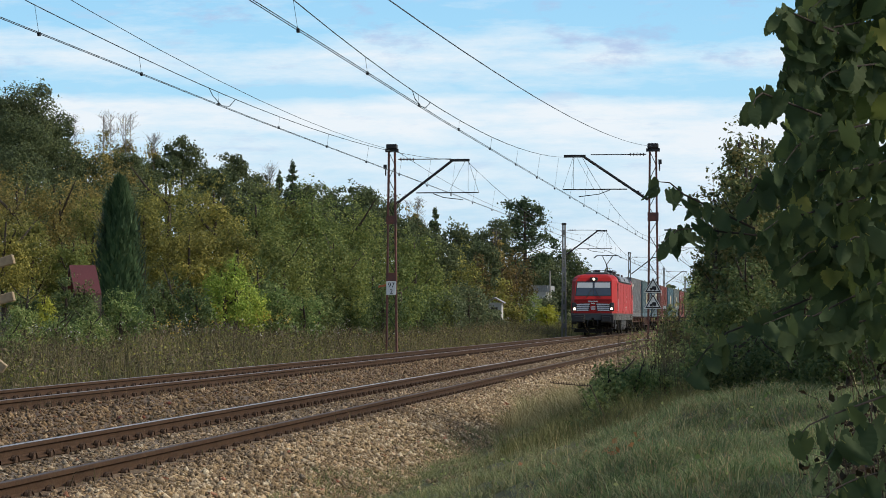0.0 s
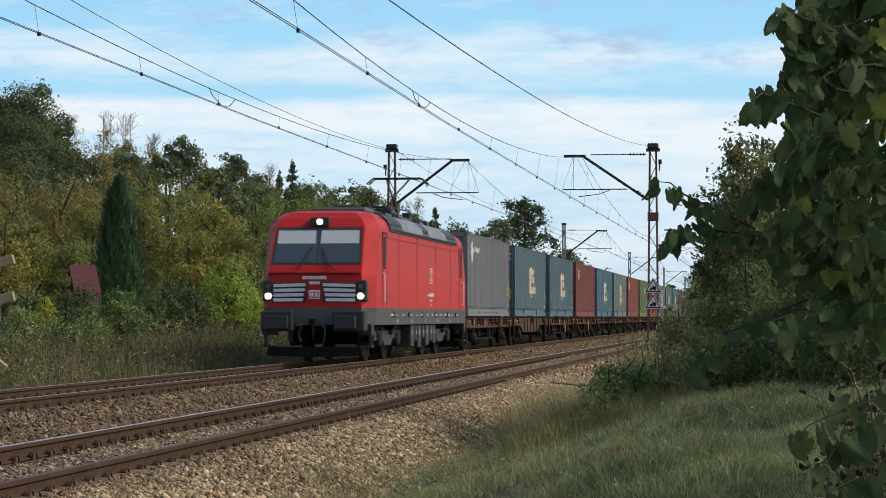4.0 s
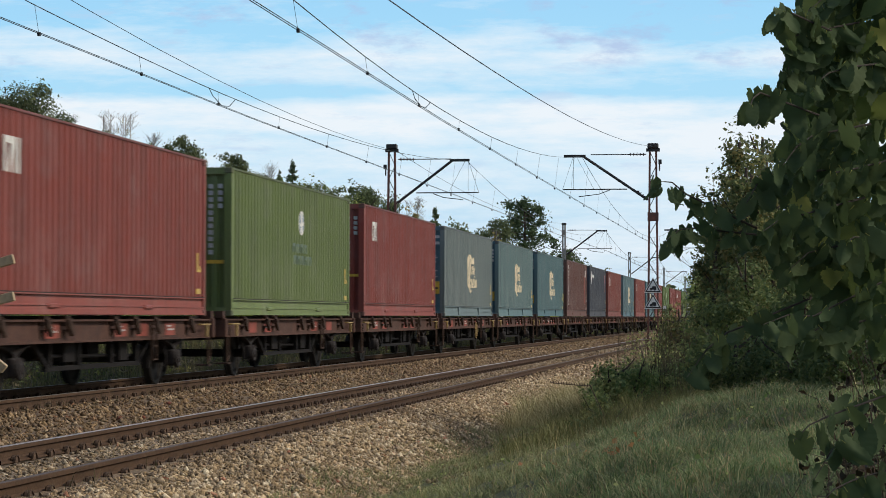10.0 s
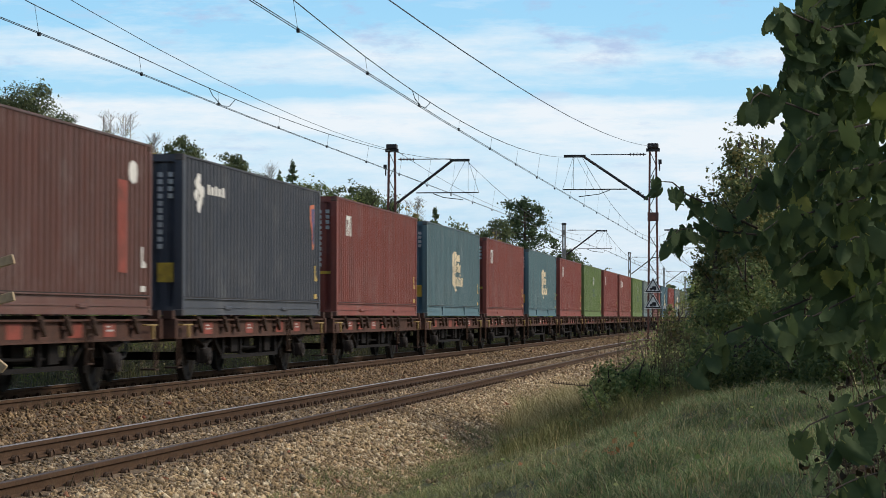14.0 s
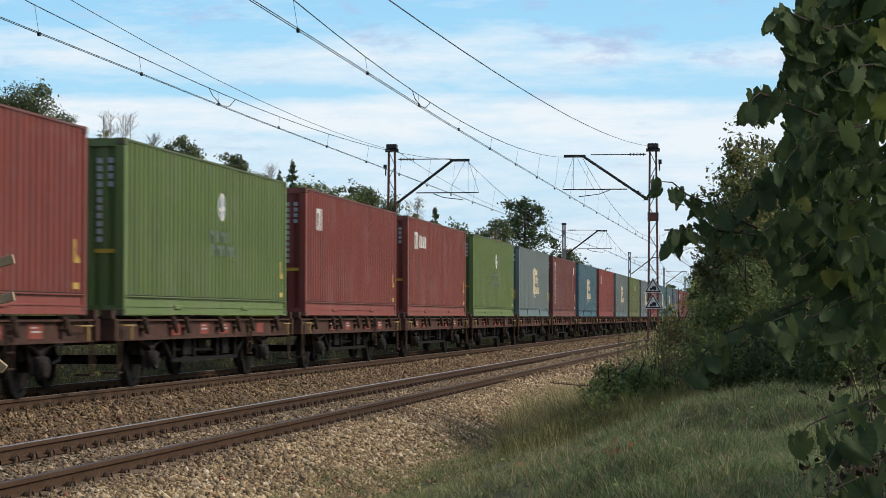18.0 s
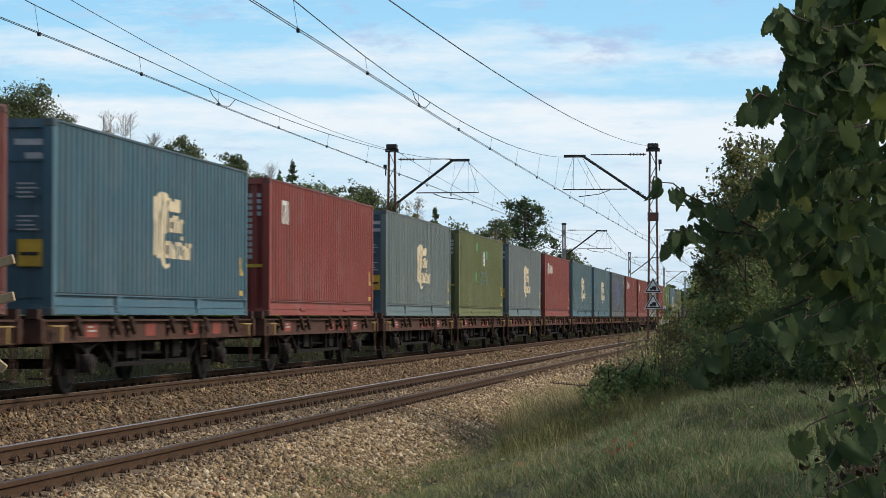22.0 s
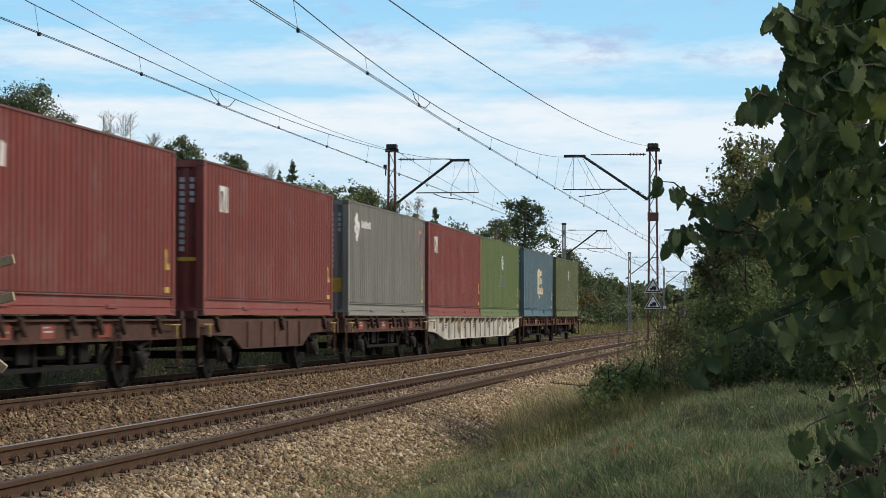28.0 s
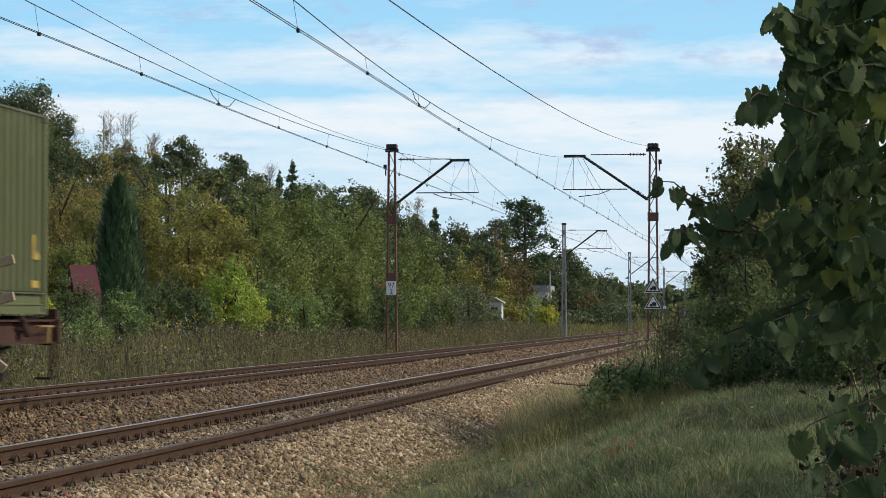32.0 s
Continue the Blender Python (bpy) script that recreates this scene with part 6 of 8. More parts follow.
def tree(kind, x, y, h, rad, seed, cap=15000):
    cap = 9000 if y < 60 else cap
    rng = np.random.default_rng(seed)
    z = float(ground_z(x, y)) - 0.05
    names = {"green": ("broadleaf_tree", "full green broadleaf tree on the bank", F_GREEN), "olive": ("broadleaf_tree", "olive and yellowing autumn broadleaf tree", F_OLIVE),
             "brown": ("broadleaf_tree", "thin brownish autumn tree on the bank", F_BROWN), "dark": ("broadleaf_tree", "tall dark green tree on the hill", F_DARK),
             "rust": ("broadleaf_tree", "rust and olive autumn tree at the garden edge", F_RUST),
             "lime": ("young_tree", "bright lime green young tree beside the grass", F_LIME), "bush": ("shrub", "rounded leafy green shrub beside the grass", F_BUSH),
             "airy": ("young_tree", "slender tree with sparse small leaves and twigs", F_AIRY),
             "willow": ("shrub", "low grey-green willow shrub at the verge", F_WILLOW),
             "mid": ("shrub", "loose grey-green shrub beside the bank", F_MID),
             "shade": ("shrub", "dark dense shrub in the shade", F_SHADE),
             "yellow": ("shrub", "small yellow-green shrub beside the grass", F_YELLOW), "pine": ("pine_tree", "tall dark pine with tiered open crown", F_NEEDLE),
             "spruce": ("spruce_tree", "pointed dark spruce tree on the hill", F_NEEDLE), "cypress": ("cypress_tree", "slender dark green columnar cypress", F_CYPRESS),
             "birch": ("birch_tree", "half-bare birch with white trunk and thin twigs", F_BROWN)}
    name, label, mat = names[kind]
    root = thing(name, label, "shrub" if name == "shrub" else "tree", at=pose(x, y, z, 0, 0, float(rng.uniform(0, 360))))
    tr = 0.02 * h + 0.03
    px = 4181.0 / y                      # how large a metre shows decides how fine the leaves are
    if kind in ("green", "olive", "brown", "rust", "dark", "lime", "bush", "yellow", "shade", "mid", "willow", "airy"):
        low = -0.04 if kind in ("bush", "yellow", "shade", "mid", "willow") else (0.28 if h > 9 else 0.04)
        cz, rz = h * (0.5 + low / 2), h * (0.5 - low / 2)
        if kind == "dark" and rz > rad * 1.35:
            cz, rz = h - rad * 1.35, rad * 1.35
        size = max(0.028, (2.25 if y > 60 else 2.55) / px)
        n = int(min(cap, max(1800, 9.5 * rad * rz / (size * size * 1.2))))
        if kind in ("brown", "rust"):
            n = int(n * 0.72)
        if kind == "airy":
            n = int(n * 0.5)
        if kind == "dark":
            n = int(n * (1.9 if h > 11.5 else 1.5))
        lob = int(min(90, max(24, 22 + rad * rz * 3.0)))
        part("crown", quads_mesh("crown", crown_cards(rng, cz, rad, rz, lob * 2 if kind == "airy" else lob, n, size * 1.25 if kind == "airy" else size, shell=0.9 if kind == "airy" else 0.5, sprays=0.05 if kind == "dark" else 0.22), 4), mat, root)
        part("trunk", Shape().tube((0, 0, 0), (0.1, 0.05, h * 0.5), tr, tr * 0.65, 8).tube((0.1, 0.05, h * 0.5), (0, 0, h * 0.86), tr * 0.65, tr * 0.2, 7), M_BARK, root)
        limbs(root, rng, h, tr, 11 if kind == "airy" else (5 if y < 95 else 2), 0.2, rad, 0.8)
    elif kind in ("pine", "spruce"):
        part("trunk", Shape().tube((0, 0, 0), (0.15, 0, h * 0.55), tr, tr * 0.7, 8).tube((0.15, 0, h * 0.55), (0, 0, h * 0.97), tr * 0.7, tr * 0.12, 7), M_BARK, root)
        size = max(0.05, 2.1 / px)
        pts, nrm = [], []
        pine = kind == "pine"
        boughs = Shape()
        if pine:
            # uneven flat pads of needles at the ends of bent limbs
            for q in range(60):
                u = 1.0 - 0.99 * rng.random() ** 1.1 if q else 1.0
                z1 = h * (0.46 + 0.50 * u)
                reach = rad * (0.30 + 0.70 * math.sin(math.pi * min(1.0, 0.30 + u * 0.60)))
                a = rng.uniform(0, 2 * np.pi)
                ln = reach * rng.uniform(0.25, 1.0)
                e = np.array([math.cos(a) * ln, math.sin(a) * ln, ln * rng.uniform(0.0, 0.35)]) * (1 if q else 0.1)
                s0 = np.array([0, 0, z1 - ln * 0.25])
                boughs.tube(tuple(s0), tuple(s0 + e), tr * 0.22, tr * 0.06, 4, False)
                m = 150
                w = rad * rng.uniform(0.16, 0.34)
                d = rng.normal(size=(m, 3))
                d /= np.linalg.norm(d, axis=1)[:, None]
                d *= (rng.random(m) ** 0.45)[:, None] * (1 + 0.6 * np.sin(d[:, 0] * 7 + q) * np.cos(d[:, 1] * 6 + d[:, 2] * 5))[:, None]
                pts.append(s0 + e + d * np.array([w, w, w * rng.uniform(0.45, 0.85)]))
                nrm.append(rng.normal(size=(m, 3)) + np.array([0, 0, 0.5]))
        else:
            tiers = int(h * 2.6)
            for q in range(tiers):
                u = (q + rng.random()) / tiers
                z1 = h * (0.12 + 0.86 * u)
                for bnum in range(7):
                    a = rng.uniform(0, 2 * np.pi)
                    ln = rad * (1.0 - u ** 5) * rng.uniform(0.45, 1.1) + 0.08
                    e = np.array([math.cos(a) * ln, math.sin(a) * ln, -ln * rng.uniform(0.0, 0.35)])
                    boughs.tube((0, 0, z1), tuple(np.array([0, 0, z1]) + e * 0.95), tr * 0.14, tr * 0.04, 3, False)
                    m = 24
                    t = rng.random(m) ** 0.7
                    sd = 0.10 * ln + 0.05
                    pts.append(np.array([0, 0, z1]) + e[None] * t[:, None] + rng.normal(size=(m, 3)) * np.array([sd, sd, sd * 0.9]) - np.array([0, 0, 0.3]) * (t * rng.random(m))[:, None] * ln)
                    nrm.append(rng.normal(size=(m, 3)) + np.array([0, 0, 0.5]))
            for q in range(5):
                pts.append(np.stack([rng.normal(0, 0.06, 16), rng.normal(0, 0.06, 16), h * (0.94 + 0.015 * q) + rng.normal(0, 0.1, 16)], 1))
                nrm.append(rng.normal(size=(16, 3)))
        tagged(part("bough", boughs, M_BARK, root), kind="stuff")
        pts, nrm = np.concatenate(pts), np.concatenate(nrm)
        part("crown", quads_mesh("crown", leaf_cards(pts, nrm / np.linalg.norm(nrm, axis=1)[:, None], size, 0.5, rng), 4), mat, root)
    elif kind == "cypress":
        part("trunk", Shape().tube((0, 0, 0), (0, 0, h * 0.96), tr, tr * 0.15, 8), M_BARK, root)
        n = 11000
        u = rng.random(n)
        prof = np.interp(u, [0, 0.08, 0.35, 0.65, 0.85, 1.0], [0.75, 0.92, 1.0, 0.86, 0.58, 0.10])
        rr = rad * prof * (1.12 - 0.5 * rng.random(n) ** 1.3)
        a = rng.uniform(0, 2 * np.pi, n)
        rr *= 1 + 0.26 * np.sin(a * 6 + u * 9) * np.cos(u * 17 + a * 3) + rng.normal(0, 0.10, n)
        c = np.stack([np.cos(a) * rr, np.sin(a) * rr, u * h], 1)
        # upright sprays
        s = rng.uniform(0.07, 0.2, n)[:, None]
        out = np.stack([np.cos(a), np.sin(a), np.zeros(n)], 1)
        tan = np.stack([-np.sin(a), np.cos(a), np.zeros(n)], 1)
        upv = np.array([0, 0, 1.0]) + out * 0.45 + rng.normal(size=(n, 3)) * 0.22
        v = np.stack([c, c + tan * 0.035 + upv * s * 0.6, c + upv * s * 1.5, c - tan * 0.035 + upv * s * 0.6], 1).reshape(-1, 3)
        part("crown", quads_mesh("crown", v, 4), mat, root)
    elif kind == "birch":
        t = Shape()
        tw = Shape()
        for k in range(3):
            dx, dy = rng.uniform(-0.5, 0.5, 2) * rad
            t.tube((dx * 0.3, dy * 0.3, 0), (dx, dy, h * 0.6), tr * 0.3, tr * 0.2, 6, False)
            t.tube((dx, dy, h * 0.6), (dx * 1.2, dy, h), tr * 0.2, tr * 0.05, 6, False)
            for j in range(34):
                zz = h * rng.uniform(0.45, 0.97)
                a = rng.uniform(0, 6.28)
                ln = rad * rng.uniform(0.25, 0.6) * (1.3 - zz / h)+0.25
                p = Vector((dx, dy, zz))
                q = p + Vector((math.cos(a) * ln, math.sin(a) * ln, ln * 0.9))
                tw.tube(p, q, 0.014, 0.006, 3, False)
                for m in range(6):
                    o = p.lerp(q, rng.uniform(0.4, 1))
                    tw.tube(o, o + Vector((rng.uniform(-.4, .4), rng.uniform(-.4, .4), rng.uniform(0.1, .5))), 0.008, 0.005, 3, False)
        part("trunk", t, M_BIRCH, root, "white birch stems")
        tagged(part("twig", tw, M_TWIG, root), kind="stuff")
        size = max(0.06, 3.0 / px)
        part("crown", quads_mesh("crown", crown_cards(rng, h * 0.68, rad * 0.9, h * 0.3, 22, 1700, size * 0.8, shell=0.9), 4), mat, root)
    return root


for n, row in enumerate([  # orchard and hedge trees along the garden edge
        ("brown", -31.93, 92, 6.86, 2.17), ("brown", -29.66, 90, 6.73, 1.90), ("brown", -28.50, 92, 6.10, 1.71), ("olive", -25.92, 88, 5.56, 1.09), ("brown", -31.03, 104, 7.10, 1.41),
        ("olive", -27.08, 104, 7.73, 2.09), ("olive", -24.08, 100, 7.21, 1.76), ("olive", -26.08, 96, 6.16, 1.30), ("green", -22.67, 102, 6.86, 1.87), ("olive", -23.41, 112, 7.17, 1.64),
        ("green", -22.11, 112, 7.56, 2.24), ("green", -21.16, 118, 7.20, 2.01), ("green", -19.55, 104, 5.23, 1.90), ("green", -20.61, 98, 4.91, 1.55), ("olive", -22.10, 96, 4.95, 1.41),
        ("olive", -23.90, 95, 5.05, 1.40), ("green", -19.12, 112, 4.76, 1.36), ("green", -19.59, 128, 6.30, 1.73), ("green", -18.84, 118, 4.68, 1.37), ("dark", -21.64, 150, 6.80, 1.63),
        ("olive", -21.60, 160, 6.22, 1.85), ("green", -20.13, 140, 4.18, 1.52), ("dark", -22.29, 180, 7.12, 1.82), ("willow", -19.37, 150, 3.74, 1.81), ("willow", -19.62, 140, 3.21, 1.42),
        ("rust", -22.40, 205, 7.46, 1.97), ("rust", -23.02, 200, 6.46, 1.64), ("olive", -22.70, 190, 5.06, 1.65), ("rust", -21.97, 175, 6.04, 1.18), ("olive", -26.99, 84, 4.63, 1.25),
        ("olive", -27.40, 82, 4.72, 1.22), ("green", -25.49, 84, 4.09, 0.93),
]):
    tree(*row, 100 + n)
for n, row in enumerate([  # low shrubs before them
        ("bush", -19.71, 70, 1.99, 0.90), ("bush", -19.52, 66, 1.43, 0.65), ("bush", -19.83, 64, 1.34, 0.71), ("cypress", -21.50, 76, 5.54, 0.69), ("lime", -20.66, 88, 3.28, 1.12),
        ("lime", -20.27, 90, 2.92, 0.84), ("lime", -20.37, 88, 3.69, 0.30), ("bush", -19.62, 92, 2.75, 0.94), ("bush", -18.95, 94, 2.50, 0.92), ("yellow", -20.87, 66, 1.91, 0.36),
        ("shade", -20.85, 68, 2.62, 0.5), ("shade", -20.15, 67.5, 1.85, 0.75), ("shade", -20.38, 68.3, 2.36, 0.55), ("shade", -22.67, 70, 2.14, 0.69), ("bush", -20.24, 62, 1.35, 0.61), ("shade", -22.91, 88, 2.86, 1.08), ("shade", -20.92, 84, 2.30, 0.74),
        ("shade", -21.43, 80, 1.80, 0.71), ("shade", -19.54, 100, 2.65, 1.22), ("shade", -18.78, 104, 2.64, 1.26), ("shade", -18.37, 110, 2.89, 1.20), ("bush", -19.23, 58, 0.92, 0.52),
        ("shade", -18.74, 124, 3.06, 1.35), ("shade", -21.04, 95, 3.49, 1.04), ("bush", -22.04, 215, 3.30, 1.65), ("yellow", -19.63, 205, 2.37, 0.98), ("olive", -22.19, 200, 2.89, 1.44),
        ("willow", -19.57, 235, 2.05, 1.91), ("dark", -18.64, 245, 2.75, 2.11), ("willow", -21.0, 176, 1.6, 0.95), ("bush", -22.55, 185, 2.51, 1.34), ("rust", -20.24, 262, 3.97, 1.76), ("willow", -17.73, 262, 3.25, 2.13),
        ("dark", -20.65, 285, 4.86, 2.32), ("shade", -18.83, 57, 0.54, 0.48),
]):
    tree(*row, 200 + n)
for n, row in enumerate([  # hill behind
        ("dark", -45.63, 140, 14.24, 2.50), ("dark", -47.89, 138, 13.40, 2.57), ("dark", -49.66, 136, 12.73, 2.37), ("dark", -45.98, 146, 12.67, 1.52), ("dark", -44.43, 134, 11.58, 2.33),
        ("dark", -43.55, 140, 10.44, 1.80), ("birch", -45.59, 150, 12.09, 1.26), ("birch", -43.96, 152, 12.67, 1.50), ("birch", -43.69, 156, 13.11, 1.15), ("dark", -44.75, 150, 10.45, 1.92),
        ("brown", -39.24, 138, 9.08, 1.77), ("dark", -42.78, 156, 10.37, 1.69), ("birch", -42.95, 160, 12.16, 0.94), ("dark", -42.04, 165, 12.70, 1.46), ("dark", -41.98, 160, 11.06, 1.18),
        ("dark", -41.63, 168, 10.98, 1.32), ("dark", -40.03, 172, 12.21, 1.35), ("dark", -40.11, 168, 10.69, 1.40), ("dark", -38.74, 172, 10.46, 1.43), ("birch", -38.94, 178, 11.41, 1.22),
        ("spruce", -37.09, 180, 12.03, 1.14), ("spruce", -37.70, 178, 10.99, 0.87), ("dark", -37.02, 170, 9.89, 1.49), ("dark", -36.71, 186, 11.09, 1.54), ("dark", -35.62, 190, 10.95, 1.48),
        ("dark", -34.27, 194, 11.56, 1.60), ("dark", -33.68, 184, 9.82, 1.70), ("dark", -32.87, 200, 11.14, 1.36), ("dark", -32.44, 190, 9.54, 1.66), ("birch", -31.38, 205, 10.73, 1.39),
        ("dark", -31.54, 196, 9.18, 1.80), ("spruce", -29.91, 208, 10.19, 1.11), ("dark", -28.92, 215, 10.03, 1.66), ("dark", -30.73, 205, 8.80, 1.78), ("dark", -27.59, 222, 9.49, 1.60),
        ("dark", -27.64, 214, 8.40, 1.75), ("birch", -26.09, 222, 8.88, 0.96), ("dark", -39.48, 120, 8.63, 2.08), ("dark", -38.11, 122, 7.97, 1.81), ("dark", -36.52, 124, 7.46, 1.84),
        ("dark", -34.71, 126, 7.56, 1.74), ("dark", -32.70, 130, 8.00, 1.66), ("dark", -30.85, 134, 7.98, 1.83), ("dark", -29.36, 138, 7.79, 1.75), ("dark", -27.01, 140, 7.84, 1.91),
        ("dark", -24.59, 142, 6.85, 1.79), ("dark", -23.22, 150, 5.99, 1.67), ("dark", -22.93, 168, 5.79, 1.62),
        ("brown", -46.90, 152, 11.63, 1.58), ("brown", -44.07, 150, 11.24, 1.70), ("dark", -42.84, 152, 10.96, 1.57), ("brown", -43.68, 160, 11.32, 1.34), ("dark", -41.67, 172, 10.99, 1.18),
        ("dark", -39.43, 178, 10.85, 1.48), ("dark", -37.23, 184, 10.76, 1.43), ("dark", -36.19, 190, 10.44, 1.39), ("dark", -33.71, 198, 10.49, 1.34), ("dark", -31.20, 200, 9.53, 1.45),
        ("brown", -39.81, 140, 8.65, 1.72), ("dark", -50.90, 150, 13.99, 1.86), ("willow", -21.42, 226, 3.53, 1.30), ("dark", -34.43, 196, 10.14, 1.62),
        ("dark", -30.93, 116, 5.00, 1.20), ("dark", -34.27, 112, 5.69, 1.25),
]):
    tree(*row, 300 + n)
for n, row in enumerate([  # woods further on
        ("pine", -26.35, 250, 13.48, 3.49), ("dark", -28.49, 246, 11.40, 1.66), ("dark", -24.22, 275, 9.04, 2.77), ("dark", -26.18, 268, 8.99, 2.57), ("dark", -24.11, 300, 8.42, 2.59),
        ("dark", -24.65, 262, 6.50, 2.14), ("dark", -23.94, 325, 7.50, 2.64), ("dark", -27.81, 262, 7.59, 2.52), ("dark", -23.10, 345, 6.88, 2.47), ("dark", -23.27, 380, 6.56, 2.72),
        ("dark", -22.76, 262, 5.34, 2.01), ("willow", -21.91, 275, 4.95, 2.11), ("dark", -21.55, 330, 4.19, 2.21), ("dark", -22.09, 380, 4.81, 2.36), ("willow", -21.92, 420, 4.83, 2.20),
        ("willow", -18.51, 300, 3.10, 1.72),
]):
    tree(*row, 400 + n)
for n, row in enumerate([  # beside the bank
        ("mid", -2.39, 38, 0.98, 0.41), ("mid", -2.24, 41, 0.77, 0.44), ("mid", -1.71, 40, 0.55, 0.43), ("mid", -1.20, 39, 0.86, 0.42), ("mid", -1.01, 37, 1.78, 0.53),
        ("shade", -0.32, 34, 2.12, 0.77), ("shade", 0.45, 32, 2.10, 0.77), ("shade", 1.23, 31, 2.20, 0.82), ("shade", -0.53, 32, 1.21, 0.61), ("shade", 0.21, 31, 1.03, 0.67),
        ("shade", 0.90, 30, 1.02, 0.72), ("airy", -0.22, 37, 4.21, 0.66), ("airy", -0.42, 36, 4.05, 0.52), ("airy", -0.63, 38, 3.64, 0.45), ("airy", -0.83, 37, 3.27, 0.40),
        ("airy", -0.19, 40, 4.83, 0.48), ("airy", -0.34, 36, 3.90, 0.56), ("airy", -0.00, 35, 3.70, 0.63), ("airy", 0.75, 40, 3.90, 0.91), ("shade", 2.4, 38, 4.60, 1.18),
        ("airy", -0.74, 39, 3.46, 0.56), ("mid", -2.48, 36, 0.83, 0.30), ("airy", -0.95, 38, 3.6, 0.42), ("airy", -0.55, 38, 4.6, 0.5), ("mid", -2.09, 40, 0.69, 0.38), ("mid", -1.76, 37, 0.65, 0.35), ("mid", -2.51, 34, 0.44, 0.24),
        ("mid", -5.16, 46, 0.45, 0.33), ("airy", -1.81, 45, 2.02, 0.43), ("mid", -3.70, 120, 4.14, 1.00), ("dark", -3.84, 150, 5.77, 1.65), ("brown", -2.35, 60, 1.55, 0.50),
        ("green", -2.25, 50, 1.04, 0.36), ("shade", 0.09, 40, 3.37, 0.96), ("shade", 1.05, 41, 3.63, 1.08),
        ("shade", -2.25, 31, 0.35, 0.40), ("bush", -2.45, 37, 1.0, 0.50), ("bush", -2.05, 36, 0.85, 0.42), ("shade", -3.6, 33, 0.26, 0.24),
]):
    tree(*row, 1000 + n)
for n, row in enumerate([  # thicket carried on out of view beside the camera, added to shade bank and hazel
        ("shade", 2.5, 6.0, 3.1, 1.2), ("shade", 3.2, 8.9, 3.0, 1.25), ("shade", 3.4, 13.0, 4.2, 1.7), ("shade", 4.6, 17.5, 5.0, 2.0), ("shade", 6.0, 22.0, 5.5, 2.2), ("shade", 5.2, 9.0, 4.6, 2.0),
        ("shade", 3.2, 25.0, 3.6, 1.3), ("shade", 8.0, 15.0, 6.0, 2.4), ("shade", 7.0, 27.0, 5.5, 2.2), ("shade", 4.5, 31.0, 4.6, 1.8),
]):
    tree(*row, 1500 + n, 9000)

# far woods beyond the bend of view, seen only as a rim
rng = np.random.default_rng(77)
woods = []
for k in range(110):
    yy = rng.uniform(420, 1500)
    if k % 3:
        xx = rng.uniform(-0.16, -0.03) * yy
        hh = rng.uniform(5, 8) + (yy - 420) * 0.006
    else:
        xx = rng.uniform(0.01, 0.14) * yy
        hh = rng.uniform(5, 9)
    if -18 < xx < 0:
        continue
    rr = hh * rng.uniform(0.45, 0.7)
    v = crown_cards(rng, hh * 0.5, rr, hh * 0.5, 12, 480, 0.5 + yy / 1400, shell=0.5)
    v[:, 0] += xx
    v[:, 1] += yy
    v[:, 2] += float(ground_z(xx, yy))
    woods.append(v)
wme = quads_mesh("far_woods", np.concatenate(woods), 4)
wme.materials.append(F_DARK)
tagged(new("far_woods", wme), "distant mixed green woodland along the railway", "woods", kind="stuff")


# ---- grass and weeds ----
def blades(n, px, py, pz, h, w, lean, rng, bend=0.5):
    """Tapered blades of two joined pieces."""
    a = rng.uniform(0, 2 * np.pi, n)
    ln = rng.normal(0, lean, (n, 2)) if isinstance(lean, float) else lean
    wx, wy = np.cos(a) * w / 2, np.sin(a) * w / 2
    mx, my, mz = px + ln[:, 0] * h * 0.4, py + ln[:, 1] * h * 0.4, pz + h * 0.58
    tx, ty, tz = px + ln[:, 0] * h * (1 + bend), py + ln[:, 1] * h * (1 + bend), pz + h * (1 - 0.25 * np.hypot(ln[:, 0], ln[:, 1]))
    v = np.stack([np.stack([px - wx, py - wy, pz], 1), np.stack([px + wx, py + wy, pz], 1), np.stack([mx + wx * .7, my + wy * .7, mz], 1), np.stack([tx, ty, tz], 1), np.stack([mx - wx * .7, my - wy * .7, mz], 1)], 1)
    return v.reshape(-1, 3), (np.array([(0, 1, 2), (0, 2, 4), (4, 2, 3)])[None] + (np.arange(n) * 5)[:, None, None]).reshape(-1, 3)


G_DRY = foliage("grass_dry", [(0.240, 0.200, 0.107), (0.400, 0.327, 0.174), (0.552, 0.513, 0.300), (0.174, 0.174, 0.086)], trans=0.25)
G_WEED = foliage("weeds_brown_green", [(0.079, 0.079, 0.041), (0.148, 0.127, 0.069), (0.238, 0.185, 0.114), (0.161, 0.112, 0.098)], trans=0.2)
G_VERGE = foliage("verge_grass", [(0.113, 0.132, 0.052), (0.186, 0.187, 0.073), (0.311, 0.269, 0.130)], trans=0.3, patch=0.4, contrast=1.5)


def patch_noise(x, y, s, seed):
    r = np.random.default_rng(seed)
    out = np.zeros_like(x)
    for k in range(5):
        a, b, c = r.uniform(-1, 1), r.uniform(-1, 1), r.uniform(0, 6.28)
        out += np.sin((x * a + y * b) * s * (1 + k * 0.6) + c)
    return out / 5


